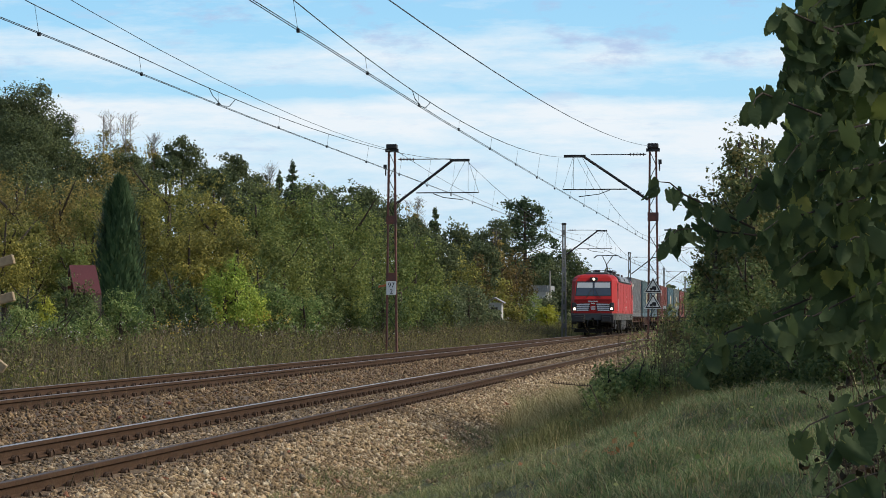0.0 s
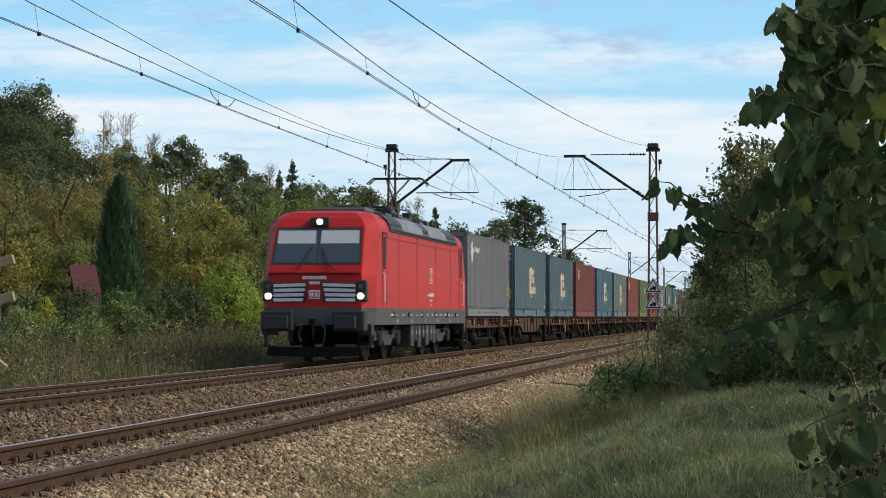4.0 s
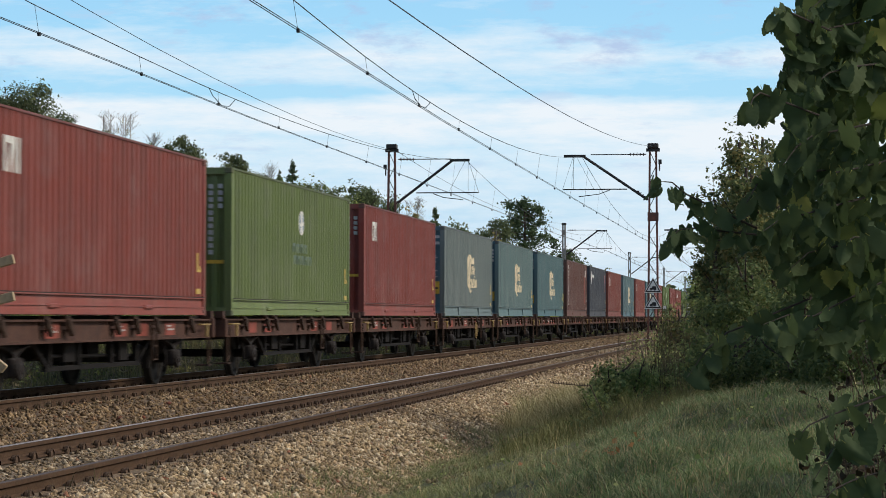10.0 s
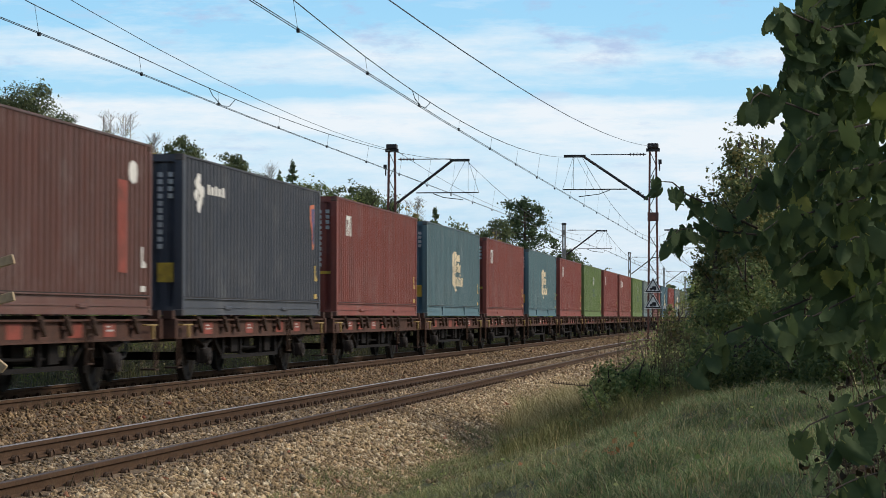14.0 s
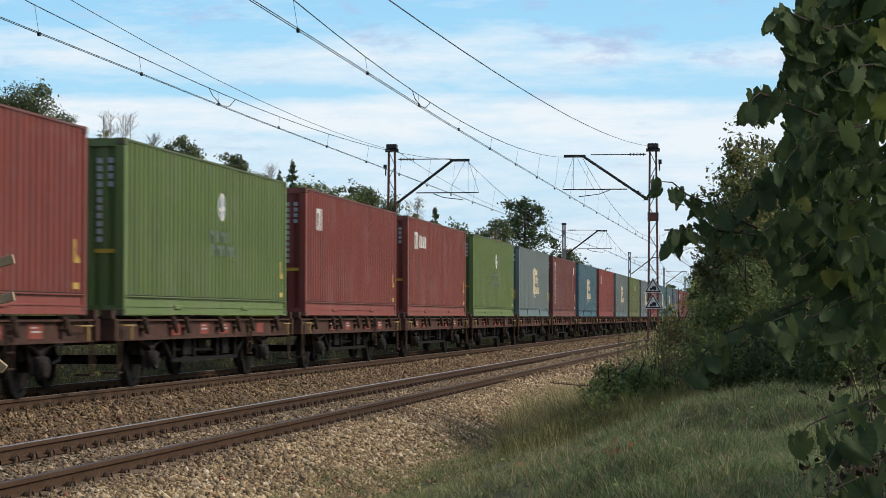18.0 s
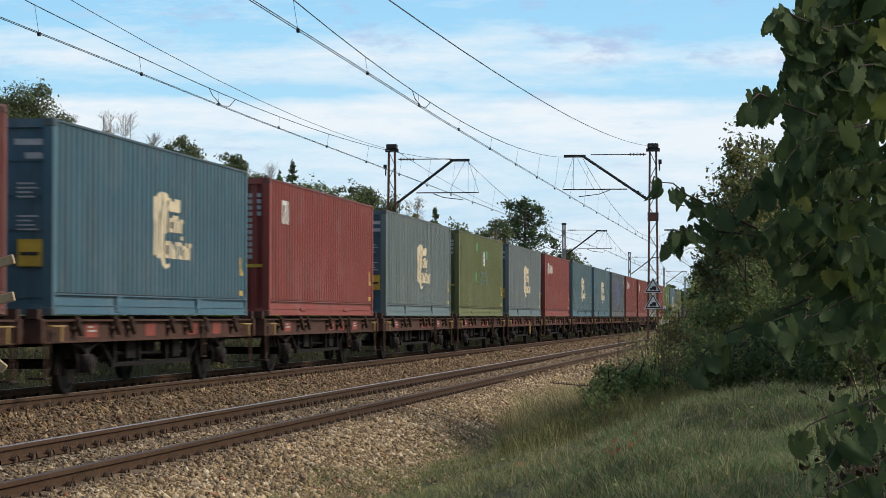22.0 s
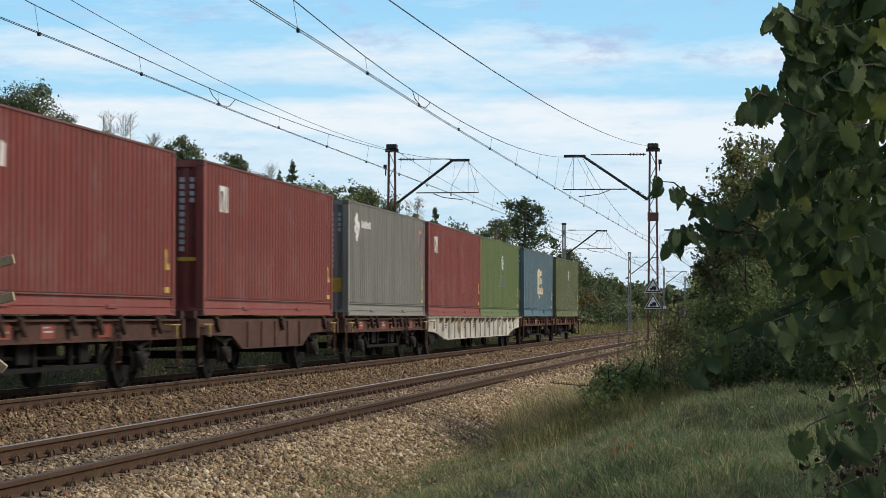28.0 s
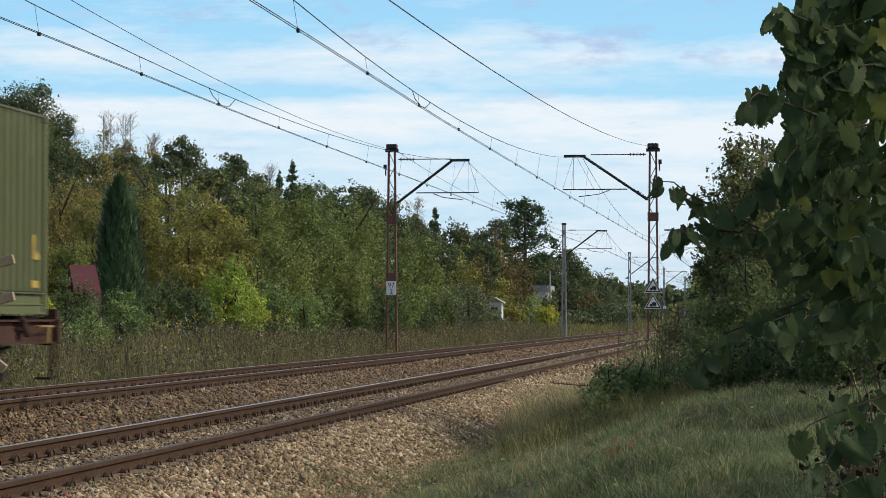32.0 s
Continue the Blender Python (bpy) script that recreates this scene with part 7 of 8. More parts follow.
def field(name, n, x0, x1, y0, y1, power, h0, h1, w, lean, mat, label, seed, keep=None, zf=ground_z, bend=0.5):
    r = np.random.default_rng(seed)
    x = r.uniform(x0, x1, n)
    y = y0 + (y1 - y0) * r.random(n) ** power
    if keep is not None:
        k = keep(x, y, r)
        x, y = x[k], y[k]
    n = len(x)
    tuft = 0.8 + 0.75 * patch_noise(x, y, 3.4, seed + 1) + 0.4 * patch_noise(x, y, 9.0, seed + 2)
    h = r.uniform(h0, h1, n) * np.clip(tuft, 0.25, 1.9)
    me = index_mesh(name, *blades(n, x, y, zf(x, y) - 0.02, h, w * r.uniform(0.6, 1.3, n), lean, r, bend))
    me.materials.append(mat)
    return tagged(new(name, me), label, "grass", kind="stuff")


def bank_z(x, y):
    return np.maximum(ground_z(x, y), np.where(x < -4.1, bed_z(x), -9.0))


def dry_zone(x, y, r):
    return (patch_noise(x, y, 0.9, 3) + 0.5 * np.clip((-1.2 - x) / 3, -1, 1) > 0.1) | (r.random(len(x)) < 0.12)


def fresh_zone(x, y, r):
    return x > -4.75 - 0.3 * np.clip((32 - y) / 14, 0, 1) + 0.42 * patch_noise(x, y, 1.7, 9) + r.normal(0, 0.12, len(x))


def tussocks(name, count, per, x0, x1, y0, y1, power, h0, h1, w, spread, mat, label, seed, keep=None):
    """Tufts of grass whose long blades arch outwards from a common root."""
    r = np.random.default_rng(seed)
    cx, cy = r.uniform(x0, x1, count), y0 + (y1 - y0) * r.random(count) ** power
    if keep is not None:
        k = keep(cx, cy, r)
        cx, cy = cx[k], cy[k]
    big = np.clip(0.95 + 0.55 * patch_noise(cx, cy, 2.2, seed + 1) + r.normal(0, 0.22, len(cx)), 0.4, 1.8)
    n = len(cx) * per
    a, q = r.uniform(0, 2 * np.pi, n), r.random(n) ** 0.6
    sz = np.repeat(big, per)
    sway = np.repeat(r.normal(0, 0.36, (len(cx), 2)), per, 0)
    x, y = np.repeat(cx, per) + np.cos(a) * q * spread * sz, np.repeat(cy, per) + np.sin(a) * q * spread * sz
    out = np.abs(r.normal(0.55, 0.38, n)) * (0.4 + q)
    lean = np.stack([np.cos(a) * out, np.sin(a) * out], 1) + sway + r.normal(0, 0.12, (n, 2))
    h = r.uniform(h0, h1, n) * sz
    me = index_mesh(name, *blades(n, x, y, bank_z(x, y) - 0.02, h, w * r.uniform(0.6, 1.3, n), lean, r, 0.55))
    me.materials.append(mat)
    return tagged(new(name, me), label, "grass", kind="stuff")


def weed_leaves(name, n, x0, x1, y0, y1, power, h, size, mat, label, seed, cut=-9.0, s=0.8):
    """Small leaves of weeds in drifts, up to the height h above the ground."""
    r = np.random.default_rng(seed)
    x, y = r.uniform(x0, x1, n), y0 + (y1 - y0) * r.random(n) ** power
    drift = patch_noise(x, y, s, seed)
    k = drift > cut
    x, y, drift = x[k], y[k], drift[k]
    z = ground_z(x, y) + h * np.clip(0.75 + drift, 0.25, 1.4) * r.random(len(x)) ** 0.6
    nn = r.normal(size=(len(x), 3)) * 0.8 + np.array([0, -0.1, 0.6])
    me = quads_mesh(name, leaf_cards(np.stack([x, y, z], 1), nn / np.linalg.norm(nn, axis=1)[:, None], size, 0.5, r), 4)
    me.materials.append(mat)
    return tagged(new(name, me), label, "weeds", kind="stuff")


G_BANK = foliage("grass_bank", [(0.119, 0.162, 0.072), (0.223, 0.268, 0.124), (0.350, 0.368, 0.193), (0.175, 0.217, 0.103), (0.461, 0.398, 0.241)], trans=0.3, patch=0.9, contrast=1.3)
G_KNOLL = foliage("grass_knoll", [(0.078, 0.132, 0.062), (0.141, 0.217, 0.097), (0.232, 0.314, 0.155), (0.112, 0.177, 0.081), (0.337, 0.389, 0.233), (0.422, 0.295, 0.187)], trans=0.35, patch=0.8, contrast=1.7)
field("bank_grass", 70000, -5.1, 3.0, 12.5, 46, 1.5, 0.05, 0.14, 0.007, 0.65, G_BANK, "short dull green grass on the bank in shade", 21, fresh_zone, bank_z)
tussocks("knoll_grass", 4000, 26, -2.3, 2.6, 12.5, 27.5, 1.1, 0.06, 0.17, 0.0072, 0.085, G_KNOLL, "lush green grass tussocks on the knoll", 201, lambda x, y, r: x > -1.75 + 0.5 * patch_noise(x, y, 1.4, 5))
tussocks("brown_tussocks", 420, 24, -3.9, 2.2, 13, 30, 1.1, 0.06, 0.17, 0.006, 0.09, G_DRY, "withered brown tufts among the bank grass", 204, lambda x, y, r: patch_noise(x, y, 1.6, 31) > 0.12)
tussocks("flank_grass", 4300, 20, -5.2, -1.3, 14, 46, 1.35, 0.06, 0.15, 0.0055, 0.07, G_BANK, "grey-green rough grass on the bank flank", 202, fresh_zone)
field("dry_grass", 13000, -4.8, 0.2, 13, 60, 1.3, 0.10, 0.26, 0.0045, 0.5, G_DRY, "dry straw-coloured grass tufts on the bank", 22, lambda x, y, r: fresh_zone(x, y, r) & dry_zone(x, y, r), bank_z)
tussocks("straw_tufts", 560, 40, -4.7, -2.7, 38, 56, 1.0, 0.25, 0.62, 0.0065, 0.12, G_DRY, "tall pale straw grass beside the near track", 203, lambda x, y, r: patch_noise(x, y, 0.7, 8) > -0.28)
field("track_side_straw", 26000, -5.1, -2.4, 50, 88, 1.0, 0.25, 0.6, 0.008, 0.35, G_DRY, "pale straw grass further along the near track", 23)
field("verge_grass", 52000, -22.0, -14.2, 36, 190, 1.25, 0.3, 0.85, 0.014, 0.3, G_VERGE, "tall rough grass on the far verge", 24)
field("verge_weeds", 36000, -21.0, -14.0, 36, 170, 1.2, 0.4, 1.15, 0.012, 0.2, G_WEED, "tall brown seeding weeds on the far verge", 25)
weed_leaves("verge_weed_leaves", 30000, -22.0, -14.3, 40, 190, 1.2, 0.85, 0.038, G_WEED, "brown and purple seed heads of verge weeds", 61)
weed_leaves("verge_green_leaves", 24000, -22.0, -14.3, 40, 190, 1.2, 0.6, 0.042, F_OLIVE, "low olive green verge weeds", 62, -0.1)
field("far_verge", 15000, -22.0, -14.2, 180, 420, 1.0, 0.4, 0.9, 0.06, 0.2, G_VERGE, "distant rough verge grass", 26)
field("track_weeds", 4200, -13.2, -5.6, 18, 90, 1.2, 0.06, 0.24, 0.010, 0.5, G_WEED, "sparse small weeds between the rails", 27, lambda x, y, r: patch_noise(x, y, 1.5, 4) > 0.05, lambda x, y: bed_z(x))
for xa, xb, ya, yb, count, seed in ((-8.30, -7.98, 20, 44, 420, 71), (-10.72, -10.35, 29, 60, 520, 72), (-6.25, -6.0, 17, 40, 160, 73), (-9.4, -8.6, 30, 70, 500, 74)):
    field("rail_side_weeds", count, xa, xb, ya, yb, 1.2, 0.10, 0.36, 0.006, 0.22, G_WEED, "thin brown weed stalks beside the rail", seed, lambda x, y, r: patch_noise(x, y, 1.2, 6) > -0.1, lambda x, y: bed_z(x), 0.2)
weed_leaves("clover_leaves", 9000, -3.8, 2.2, 13, 40, 1.5, 0.08, 0.011, F_BUSH, "short clover and nettle leaves among the grass", 64, 0.1, 1.1)


def blossoms(name, n, spots, size, mat, label, seed):
    """Small flower heads on stalks in loose groups: x, y, spread along y, height."""
    r = np.random.default_rng(seed)
    c, m = [], []
    for x, y, sp, h in spots:
        px, py = r.normal(x, 0.9, n), r.normal(y, sp, n)
        pz = ground_z(px, py) + h * r.uniform(0.75, 1.1, n)
        c.append(np.repeat(np.stack([px, py, pz], 1), 5, 0) + r.normal(0, size * 1.6, (n * 5, 3)))
    c = np.concatenate(c)
    nn = r.normal(size=c.shape) + np.array([0.3, -0.6, 0.8])
    me = quads_mesh(name, leaf_cards(c, nn / np.linalg.norm(nn, axis=1)[:, None], size, 0.4, r), 4)
    me.materials.append(mat)
    tagged(new(name, me), label, "flowers", kind="stuff")


M_PETAL = plain("white_petals", (0.46, 0.46, 0.40), 0.7, var=0.2)
M_GOLD = plain("goldenrod_petals", (0.42, 0.30, 0.03), 0.7, var=0.3)
blossoms("white_flowers", 13, [(-20.2, 60, 1.5, 0.8), (-18.6, 72, 3.0, 0.9), (-19.4, 80, 4.0, 1.1), (-18.4, 104, 5.0, 1.0), (-19.5, 66, 2.0, 1.0), (-19.0, 61, 2.0, 0.9), (-18.2, 88, 4.0, 1.0), (-17.5, 92, 5.0, 0.9), (-17.0, 98, 5.0, 0.9)], 0.024, M_PETAL, "small white flower heads among verge weeds", 41)
blossoms("goldenrod_flowers", 44, [(-19.6, 90, 1.6, 1.2), (-20.5, 86, 2.5, 1.3), (-20.8, 96, 3.0, 1.4), (-20.0, 78, 2.5, 1.0), (-20.0, 103, 3.0, 1.3)], 0.03, M_GOLD, "yellow goldenrod heads at the verge edge", 42)

# broad weeds and dead stems standing in the bank grass
r8 = np.random.default_rng(88)
n = 2600
wx, wy = r8.uniform(-4.2, 2.0, n), 13 + 33 * r8.random(n) ** 1.3
k = patch_noise(wx, wy, 1.3, 12) > 0.12
wx, wy = wx[k], wy[k]
wz = ground_z(wx, wy) + r8.uniform(0.03, 0.16, len(wx))
nn = r8.normal(size=(len(wx), 3)) * 0.7 + np.array([0, -0.2, 0.9])
bme = quads_mesh("broad_weeds", leaf_cards(np.stack([wx, wy, wz], 1), nn / np.linalg.norm(nn, axis=1)[:, None], 0.02, 0.5, r8), 4)
bme.materials.append(F_BUSH)
tagged(new("broad_weeds", bme), "broad-leaved green weeds among the grass", "weeds", kind="stuff")
field("dead_stems", 700, -3.8, 2.0, 14, 40, 1.2, 0.2, 0.5, 0.006, 0.25, G_DRY, "dead pale stems standing in the grass", 29, lambda x, y, r: patch_noise(x, y, 1.1, 15) > 0.15)
field("tall_weed_stems", 2000, -2.8, 0.4, 36, 54, 1.0, 0.8, 1.9, 0.008, 0.14, G_WEED, "tall thin brown weed stems before the thicket", 33, bend=0.2)
field("hollow_grass", 16000, -3.4, -0.6, 28, 44, 1.0, 0.15, 0.5, 0.009, 0.4, G_VERGE, "rank grass in the hollow beside the shrubs", 34)
weed_leaves("tall_weed_leaves", 8000, -2.6, 0.6, 38, 54, 1.0, 1.3, 0.024, F_MID, "thin grey-green leaves of tall weeds", 65, -0.2)


# ---- hazel bush close to the camera ----
F_HAZEL = foliage("hazel_leaf", [(0.061, 0.096, 0.046), (0.099, 0.148, 0.062), (0.145, 0.207, 0.078), (0.077, 0.116, 0.055), (0.239, 0.312, 0.102), (0.392, 0.406, 0.116)], rough=0.7, trans=0.45)
M_HAZEL_TWIG = plain("hazel_twig", (0.035, 0.026, 0.018), 0.85, var=0.3, scale=20)


LEAF_ROWS, LEAF_COLS = 17, 7


def hazel_leaf(seed):
    """A round, finely toothed, pointed leaf, pleated along its veins; its stalk at the origin, its tip along -z."""
    r = random.Random(seed)
    L, W = 0.088 + 0.008 * (seed % 3), 0.084 + 0.006 * (seed % 4)
    s = Shape()
    fold = r.uniform(-0.2, 0.6)
    curl = r.uniform(-0.2, 0.5)
    droop = r.uniform(-0.35, 0.55)
    twist = r.uniform(-0.45, 0.45)
    wave, ph = r.uniform(0.003, 0.010), r.uniform(0, 6)
    skew = r.uniform(-0.12, 0.12)
    verts = []
    for k in range(LEAF_ROWS):
        u = k / (LEAF_ROWS - 1)
        w = 1.22 * (u + 0.003) ** 0.26 * (1 - u) ** (0.62 if u < 0.8 else 0.75) + 0.006
        for c in range(LEAF_COLS):
            t = 2 * c / (LEAF_COLS - 1) - 1
            x = W / 2 * w * t
            tooth = r.uniform(0.0008, 0.0034) * (1 if k % 2 else -1) if abs(t) == 1 else 0.0
            lobe = 0.016 * abs(t) * max(0.0, 1 - u * 4.5)
            pleat = 0.0024 * abs(t) ** 0.5 * math.sin(2 * math.pi * (u * 5.0 - abs(t) * 1.3))
            y = -curl * L * u * u + fold * abs(x) - droop * x * x / W * 4 * u + wave * math.sin(7 * u + ph + 1.5 * t) * abs(t) + twist * x * u + pleat
            verts.append((x + tooth * (1 if t > 0 else -1) + skew * L * u * u, y, -L * u + lobe + 0.010 * abs(t) * (1 - u)))
    faces = []
    for k in range(LEAF_ROWS - 1):
        for c in range(LEAF_COLS - 1):
            a = k * LEAF_COLS + c
            faces.append((a, a + 1, a + LEAF_COLS + 1, a + LEAF_COLS))
    s.add(verts, faces)
    s.tube((0, 0, 0), (0, 0.01, 0.018), 0.0011, n=4)
    me = s.mesh("leaf", True)
    me.materials.append(F_HAZEL)
    return me


HAZEL = [hazel_leaf(k) for k in range(14)]
bush = thing("hazel_bush", "leafy dark green hazel bush overhanging the bank", "bush", at=pose(0.0, 0.0, 0.0))
rnd = random.Random(31)
BRANCHES = [  # tip, bend, root, leaves
    ((-0.293, 6.0, 1.543), (-0.224, 6.12, 1.515), (-0.045, 6.24, 1.431), 13),
    ((-0.278, 6.0, 1.388), (-0.203, 6.12, 1.428), (0.072, 6.24, 1.401), 22),
    ((-0.220, 6.0, 1.048), (-0.124, 6.12, 1.158), (0.086, 6.24, 1.246), 15),
    ((-0.029, 5.9, 1.181), (0.097, 6.02, 1.202), (0.271, 6.14, 1.289), 14),
    ((-0.003, 5.9, 1.931), (0.029, 6.02, 1.974), (0.159, 6.14, 1.929), 14),
    ((-0.067, 5.8, 1.692), (-0.035, 5.92, 1.757), (0.113, 6.04, 1.709), 12),
    ((0.019, 6.1, 1.796), (0.059, 6.22, 1.873), (0.194, 6.34, 1.907), 14),
    ((0.031, 6.0, 1.872), (0.072, 6.12, 1.928), (0.22, 6.24, 1.969), 14),
    ((-0.071, 6.1, 1.492), (-0.015, 6.22, 1.571), (0.163, 6.34, 1.592), 16),
    ((0.014, 6.0, 1.572), (0.1, 6.12, 1.666), (0.248, 6.24, 1.703), 18),
    ((-0.028, 5.9, 1.412), (0.07, 6.02, 1.458), (0.229, 6.14, 1.506), 18),
    ((0.042, 6.1, 1.325), (0.13, 6.22, 1.378), (0.28, 6.34, 1.411), 16),
    ((0.069, 6.0, 1.145), (0.156, 6.12, 1.173), (0.275, 6.24, 1.202), 12),
    ((0.031, 5.7, 0.892), (0.134, 5.82, 0.962), (0.272, 5.94, 1.007), 9),
    ((0.091, 5.7, 0.812), (0.174, 5.82, 0.914), (0.281, 5.94, 0.951), 9),
    ((0.089, 5.6, 0.747), (0.184, 5.72, 0.812), (0.283, 5.84, 0.832), 9),
    ((0.085, 6.0, 1.77), (0.187, 6.12, 1.839), (0.306, 6.24, 1.864), 22),
    ((0.087, 6.1, 1.983), (0.19, 6.22, 2.056), (0.312, 6.34, 2.1), 20),
    ((0.112, 6.0, 1.528), (0.2, 6.12, 1.578), (0.32, 6.24, 1.614), 22),
    ((0.167, 6.0, 1.372), (0.228, 6.12, 1.404), (0.334, 6.24, 1.437), 18),
]
SWAY = []
for tip, mid, base, n in BRANCHES:
    tip, mid, base = Vector(tip), Vector(mid), Vector(base)
    bow = mid.lerp(tip, 0.5) + Vector((0, 0, 0.014))
    branch = Shape().tube(base, mid, 0.0030, 0.0024, 6, False).tube(mid, bow, 0.0024, 0.0018, 5, False).tube(bow, tip, 0.0018, 0.0009, 5, False)
    bo = part("branch", branch, M_HAZEL_TWIG, bush)
    SWAY.append(bo)
    for k in range(n):
        u = min(0.999, (k + rnd.random() * 0.7) / n)
        p = (tip.lerp(mid, u * 2) if u < 0.5 else mid.lerp(base, u * 2 - 1)) + Vector((rnd.uniform(-.012, .012), rnd.uniform(-.06, .06), rnd.uniform(-.02, .012)))
        o = part("leaf", HAZEL[rnd.randrange(14)], None, bo)
        sc = rnd.uniform(0.5, 0.95) * (0.75 if u < 0.2 else 1.0) * (0.72 if tip.x < -0.25 else 1.0)
        o.matrix_basis = Matrix.Translation(p) @ pose(0, 0, 0, rnd.uniform(-45, 45), rnd.uniform(-45, 45), rnd.uniform(-60, 60)) @ Matrix.Scale(sc, 4)
rest = []
rng = np.random.default_rng(8)
for k in range(1050):
    z = 2.4 - 1.75 * rng.random() ** 1.35
    edge = float(np.interp(z, [0.55, 0.95, 1.05, 1.2, 1.3, 1.4, 1.5, 1.65, 1.75, 1.9, 2.1, 2.35], [0.5, 0.45, 0.34, 0.2, 0.1, 0.0, 0.03, 0.045, 0.03, 0.05, 0.07, 0.12]))
    x = edge + abs(rng.normal(0, 0.3))
    y = rng.uniform(6.2, 7.4)
    x *= y / 6.0
    src = HAZEL[rng.integers(14)]
    co = np.empty(len(src.vertices) * 3, np.float32)
    src.vertices.foreach_get("co", co)
    rot = np.array(pose(0, 0, 0, rng.uniform(-50, 50), rng.uniform(-55, 55), rng.uniform(-65, 65)).to_3x3())
    rest.append((co.reshape(-1, 3) @ rot.T) * rng.uniform(0.65, 1.1) + np.array([x, y, z]))
grid = np.array([(k * LEAF_COLS + t, k * LEAF_COLS + t + 1, (k + 1) * LEAF_COLS + t + 1, (k + 1) * LEAF_COLS + t) for k in range(LEAF_ROWS - 1) for t in range(LEAF_COLS - 1)])
nv = len(rest[0])
rme = index_mesh("foliage", np.concatenate(rest), np.concatenate([grid + k * nv for k in range(len(rest))]))
rme.polygons.foreach_set("use_smooth", [True] * len(rme.polygons))
tagged(part("foliage", rme, F_HAZEL, bush), kind="stuff")
stem = Shape()
for x0, x1, z1 in ((0.9, 0.5, 1.9), (1.0, 0.7, 1.5), (0.8, 0.6, 2.3), (1.1, 0.8, 1.2)):
    stem.tube((x0, 6.6, float(ground_z(x0, 6.6)) - 0.1), (x0 * 0.7 + x1 * 0.3, 6.5, z1 * 0.5), 0.02, 0.015, 7, False)
    stem.tube((x0 * 0.7 + x1 * 0.3, 6.5, z1 * 0.5), (x1, 6.3, z1), 0.015, 0.008, 7, False)
part("stem", stem, M_HAZEL_TWIG, bush)

# withered weeds under the hazel
M_WITHERED = plain("withered_stem", (0.10, 0.065, 0.042), 0.9, var=0.4, scale=20)
F_WITHERED = foliage("withered_leaf", [(0.021, 0.020, 0.013), (0.038, 0.034, 0.018), (0.098, 0.059, 0.032)], trans=0.15)
r9 = np.random.default_rng(91)
for wx, wy, hh in ((0.36, 7.2, 0.95), (0.55, 7.6, 1.05), (0.22, 7.9, 0.72), (0.5, 7.0, 0.9), (0.72, 8.3, 1.25), (0.42, 8.6, 0.85), (0.62, 9.2, 1.2), (0.9, 9.0, 1.4), (0.75, 7.4, 1.3)):
    weed = thing("withered_weed", "withered brown weed with thin tangled stems", "weed", at=pose(wx, wy, float(ground_z(wx, wy)) - 0.03))
    stalks, lp = Shape(), []
    for k in range(16):
        a = r9.uniform(0, 6.28)
        tipv = Vector((math.cos(a) * hh * r9.uniform(0.05, 0.45), math.sin(a) * hh * r9.uniform(0.05, 0.45), hh * r9.uniform(0.6, 1.05)))
        midv = tipv * 0.5 + Vector((r9.normal(0, 0.05), r9.normal(0, 0.05), 0.08))
        stalks.tube((r9.normal(0, 0.04), r9.normal(0, 0.04), 0), midv, 0.004, 0.003, 4, False).tube(midv, tipv, 0.003, 0.0012, 4, False)
        for q in range(4):
            o = midv.lerp(tipv, r9.random())
            e = o + Vector(tuple(r9.normal(0, 0.07, 3)))
            stalks.tube(o, e, 0.0016, 0.0009, 3, False)
            lp += [tuple(e)] * 3
    tagged(part("stalk", stalks, M_WITHERED, weed), kind="stuff")
    lp = np.array(lp) + r9.normal(0, 0.02, (len(lp), 3))
    nn = r9.normal(size=lp.shape)
    tagged(part("leaf", quads_mesh("leaf", leaf_cards(lp, nn / np.linalg.norm(nn, axis=1)[:, None], 0.014, 0.5, r9), 4), F_WITHERED, weed), kind="stuff")


# ---- wooden crossing marker at the edge of view ----
M_PLANK = plain("weathered_plank", (0.36, 0.27, 0.16), 0.8, var=0.35, scale=8)
marker = thing("wooden_marker", "weathered wooden post with angled boards", "sign post", at=pose(-4.73, 13.5, float(ground_z(-4.73, 13.5))))
zg = float(ground_z(-4.73, 13.5))
part("post", Shape().soft_box(-0.12, -0.04, -0.04, 0.04, -0.1, 1.75 - zg, 0.006), M_PLANK, marker)
for z, ang in ((1.455, 16), (1.245, 14), (1.07, -38)):
    o = part("board", Shape().soft_box(-0.3, 0.3, -0.018, 0.018, -0.028, 0.028, 0.004), M_PLANK, marker)
    o.matrix_basis = pose(0.0, -0.06, z - zg, 0, -ang, 0)

# ---- buildings glimpsed between the trees ----
M_ROOF_RED = plain("red_metal_roof", (0.10, 0.022, 0.022), 0.6, var=0.2, scale=2)
M_ROOF_PALE = plain("pale_roof_sheet", (0.30, 0.31, 0.31), 0.6, var=0.2, scale=1.5)
M_WALL_PALE = plain("pale_wall", (0.5, 0.49, 0.46), 0.8, var=0.15, scale=1)
hut = thing("garden_shed", "small shed with faded red sloping roof among shrubs", "shed", at=pose(-20.9, 70.0, float(ground_z(-20.9, 70.0)) - 0.05, 0, 0, 25))
part("wall", Shape().box(-0.42, 0.42, -0.7, 0.9, 0, 1.85), M_SLEEPER, hut)
part("roof", Shape().prism([(-0.95, 1.85), (0.3, 2.72), (1.1, 1.9), (1.1, 1.84), (0.3, 2.64), (-0.95, 1.79)], 'x', -0.42, 0.38), M_ROOF_RED, hut, "faded red sheet roof")
house = thing("low_building", "low pale building with flat light roof behind trees", "building", at=pose(-25.5, 255.0, float(ground_z(-25.5, 255)), 0, 0, 0))
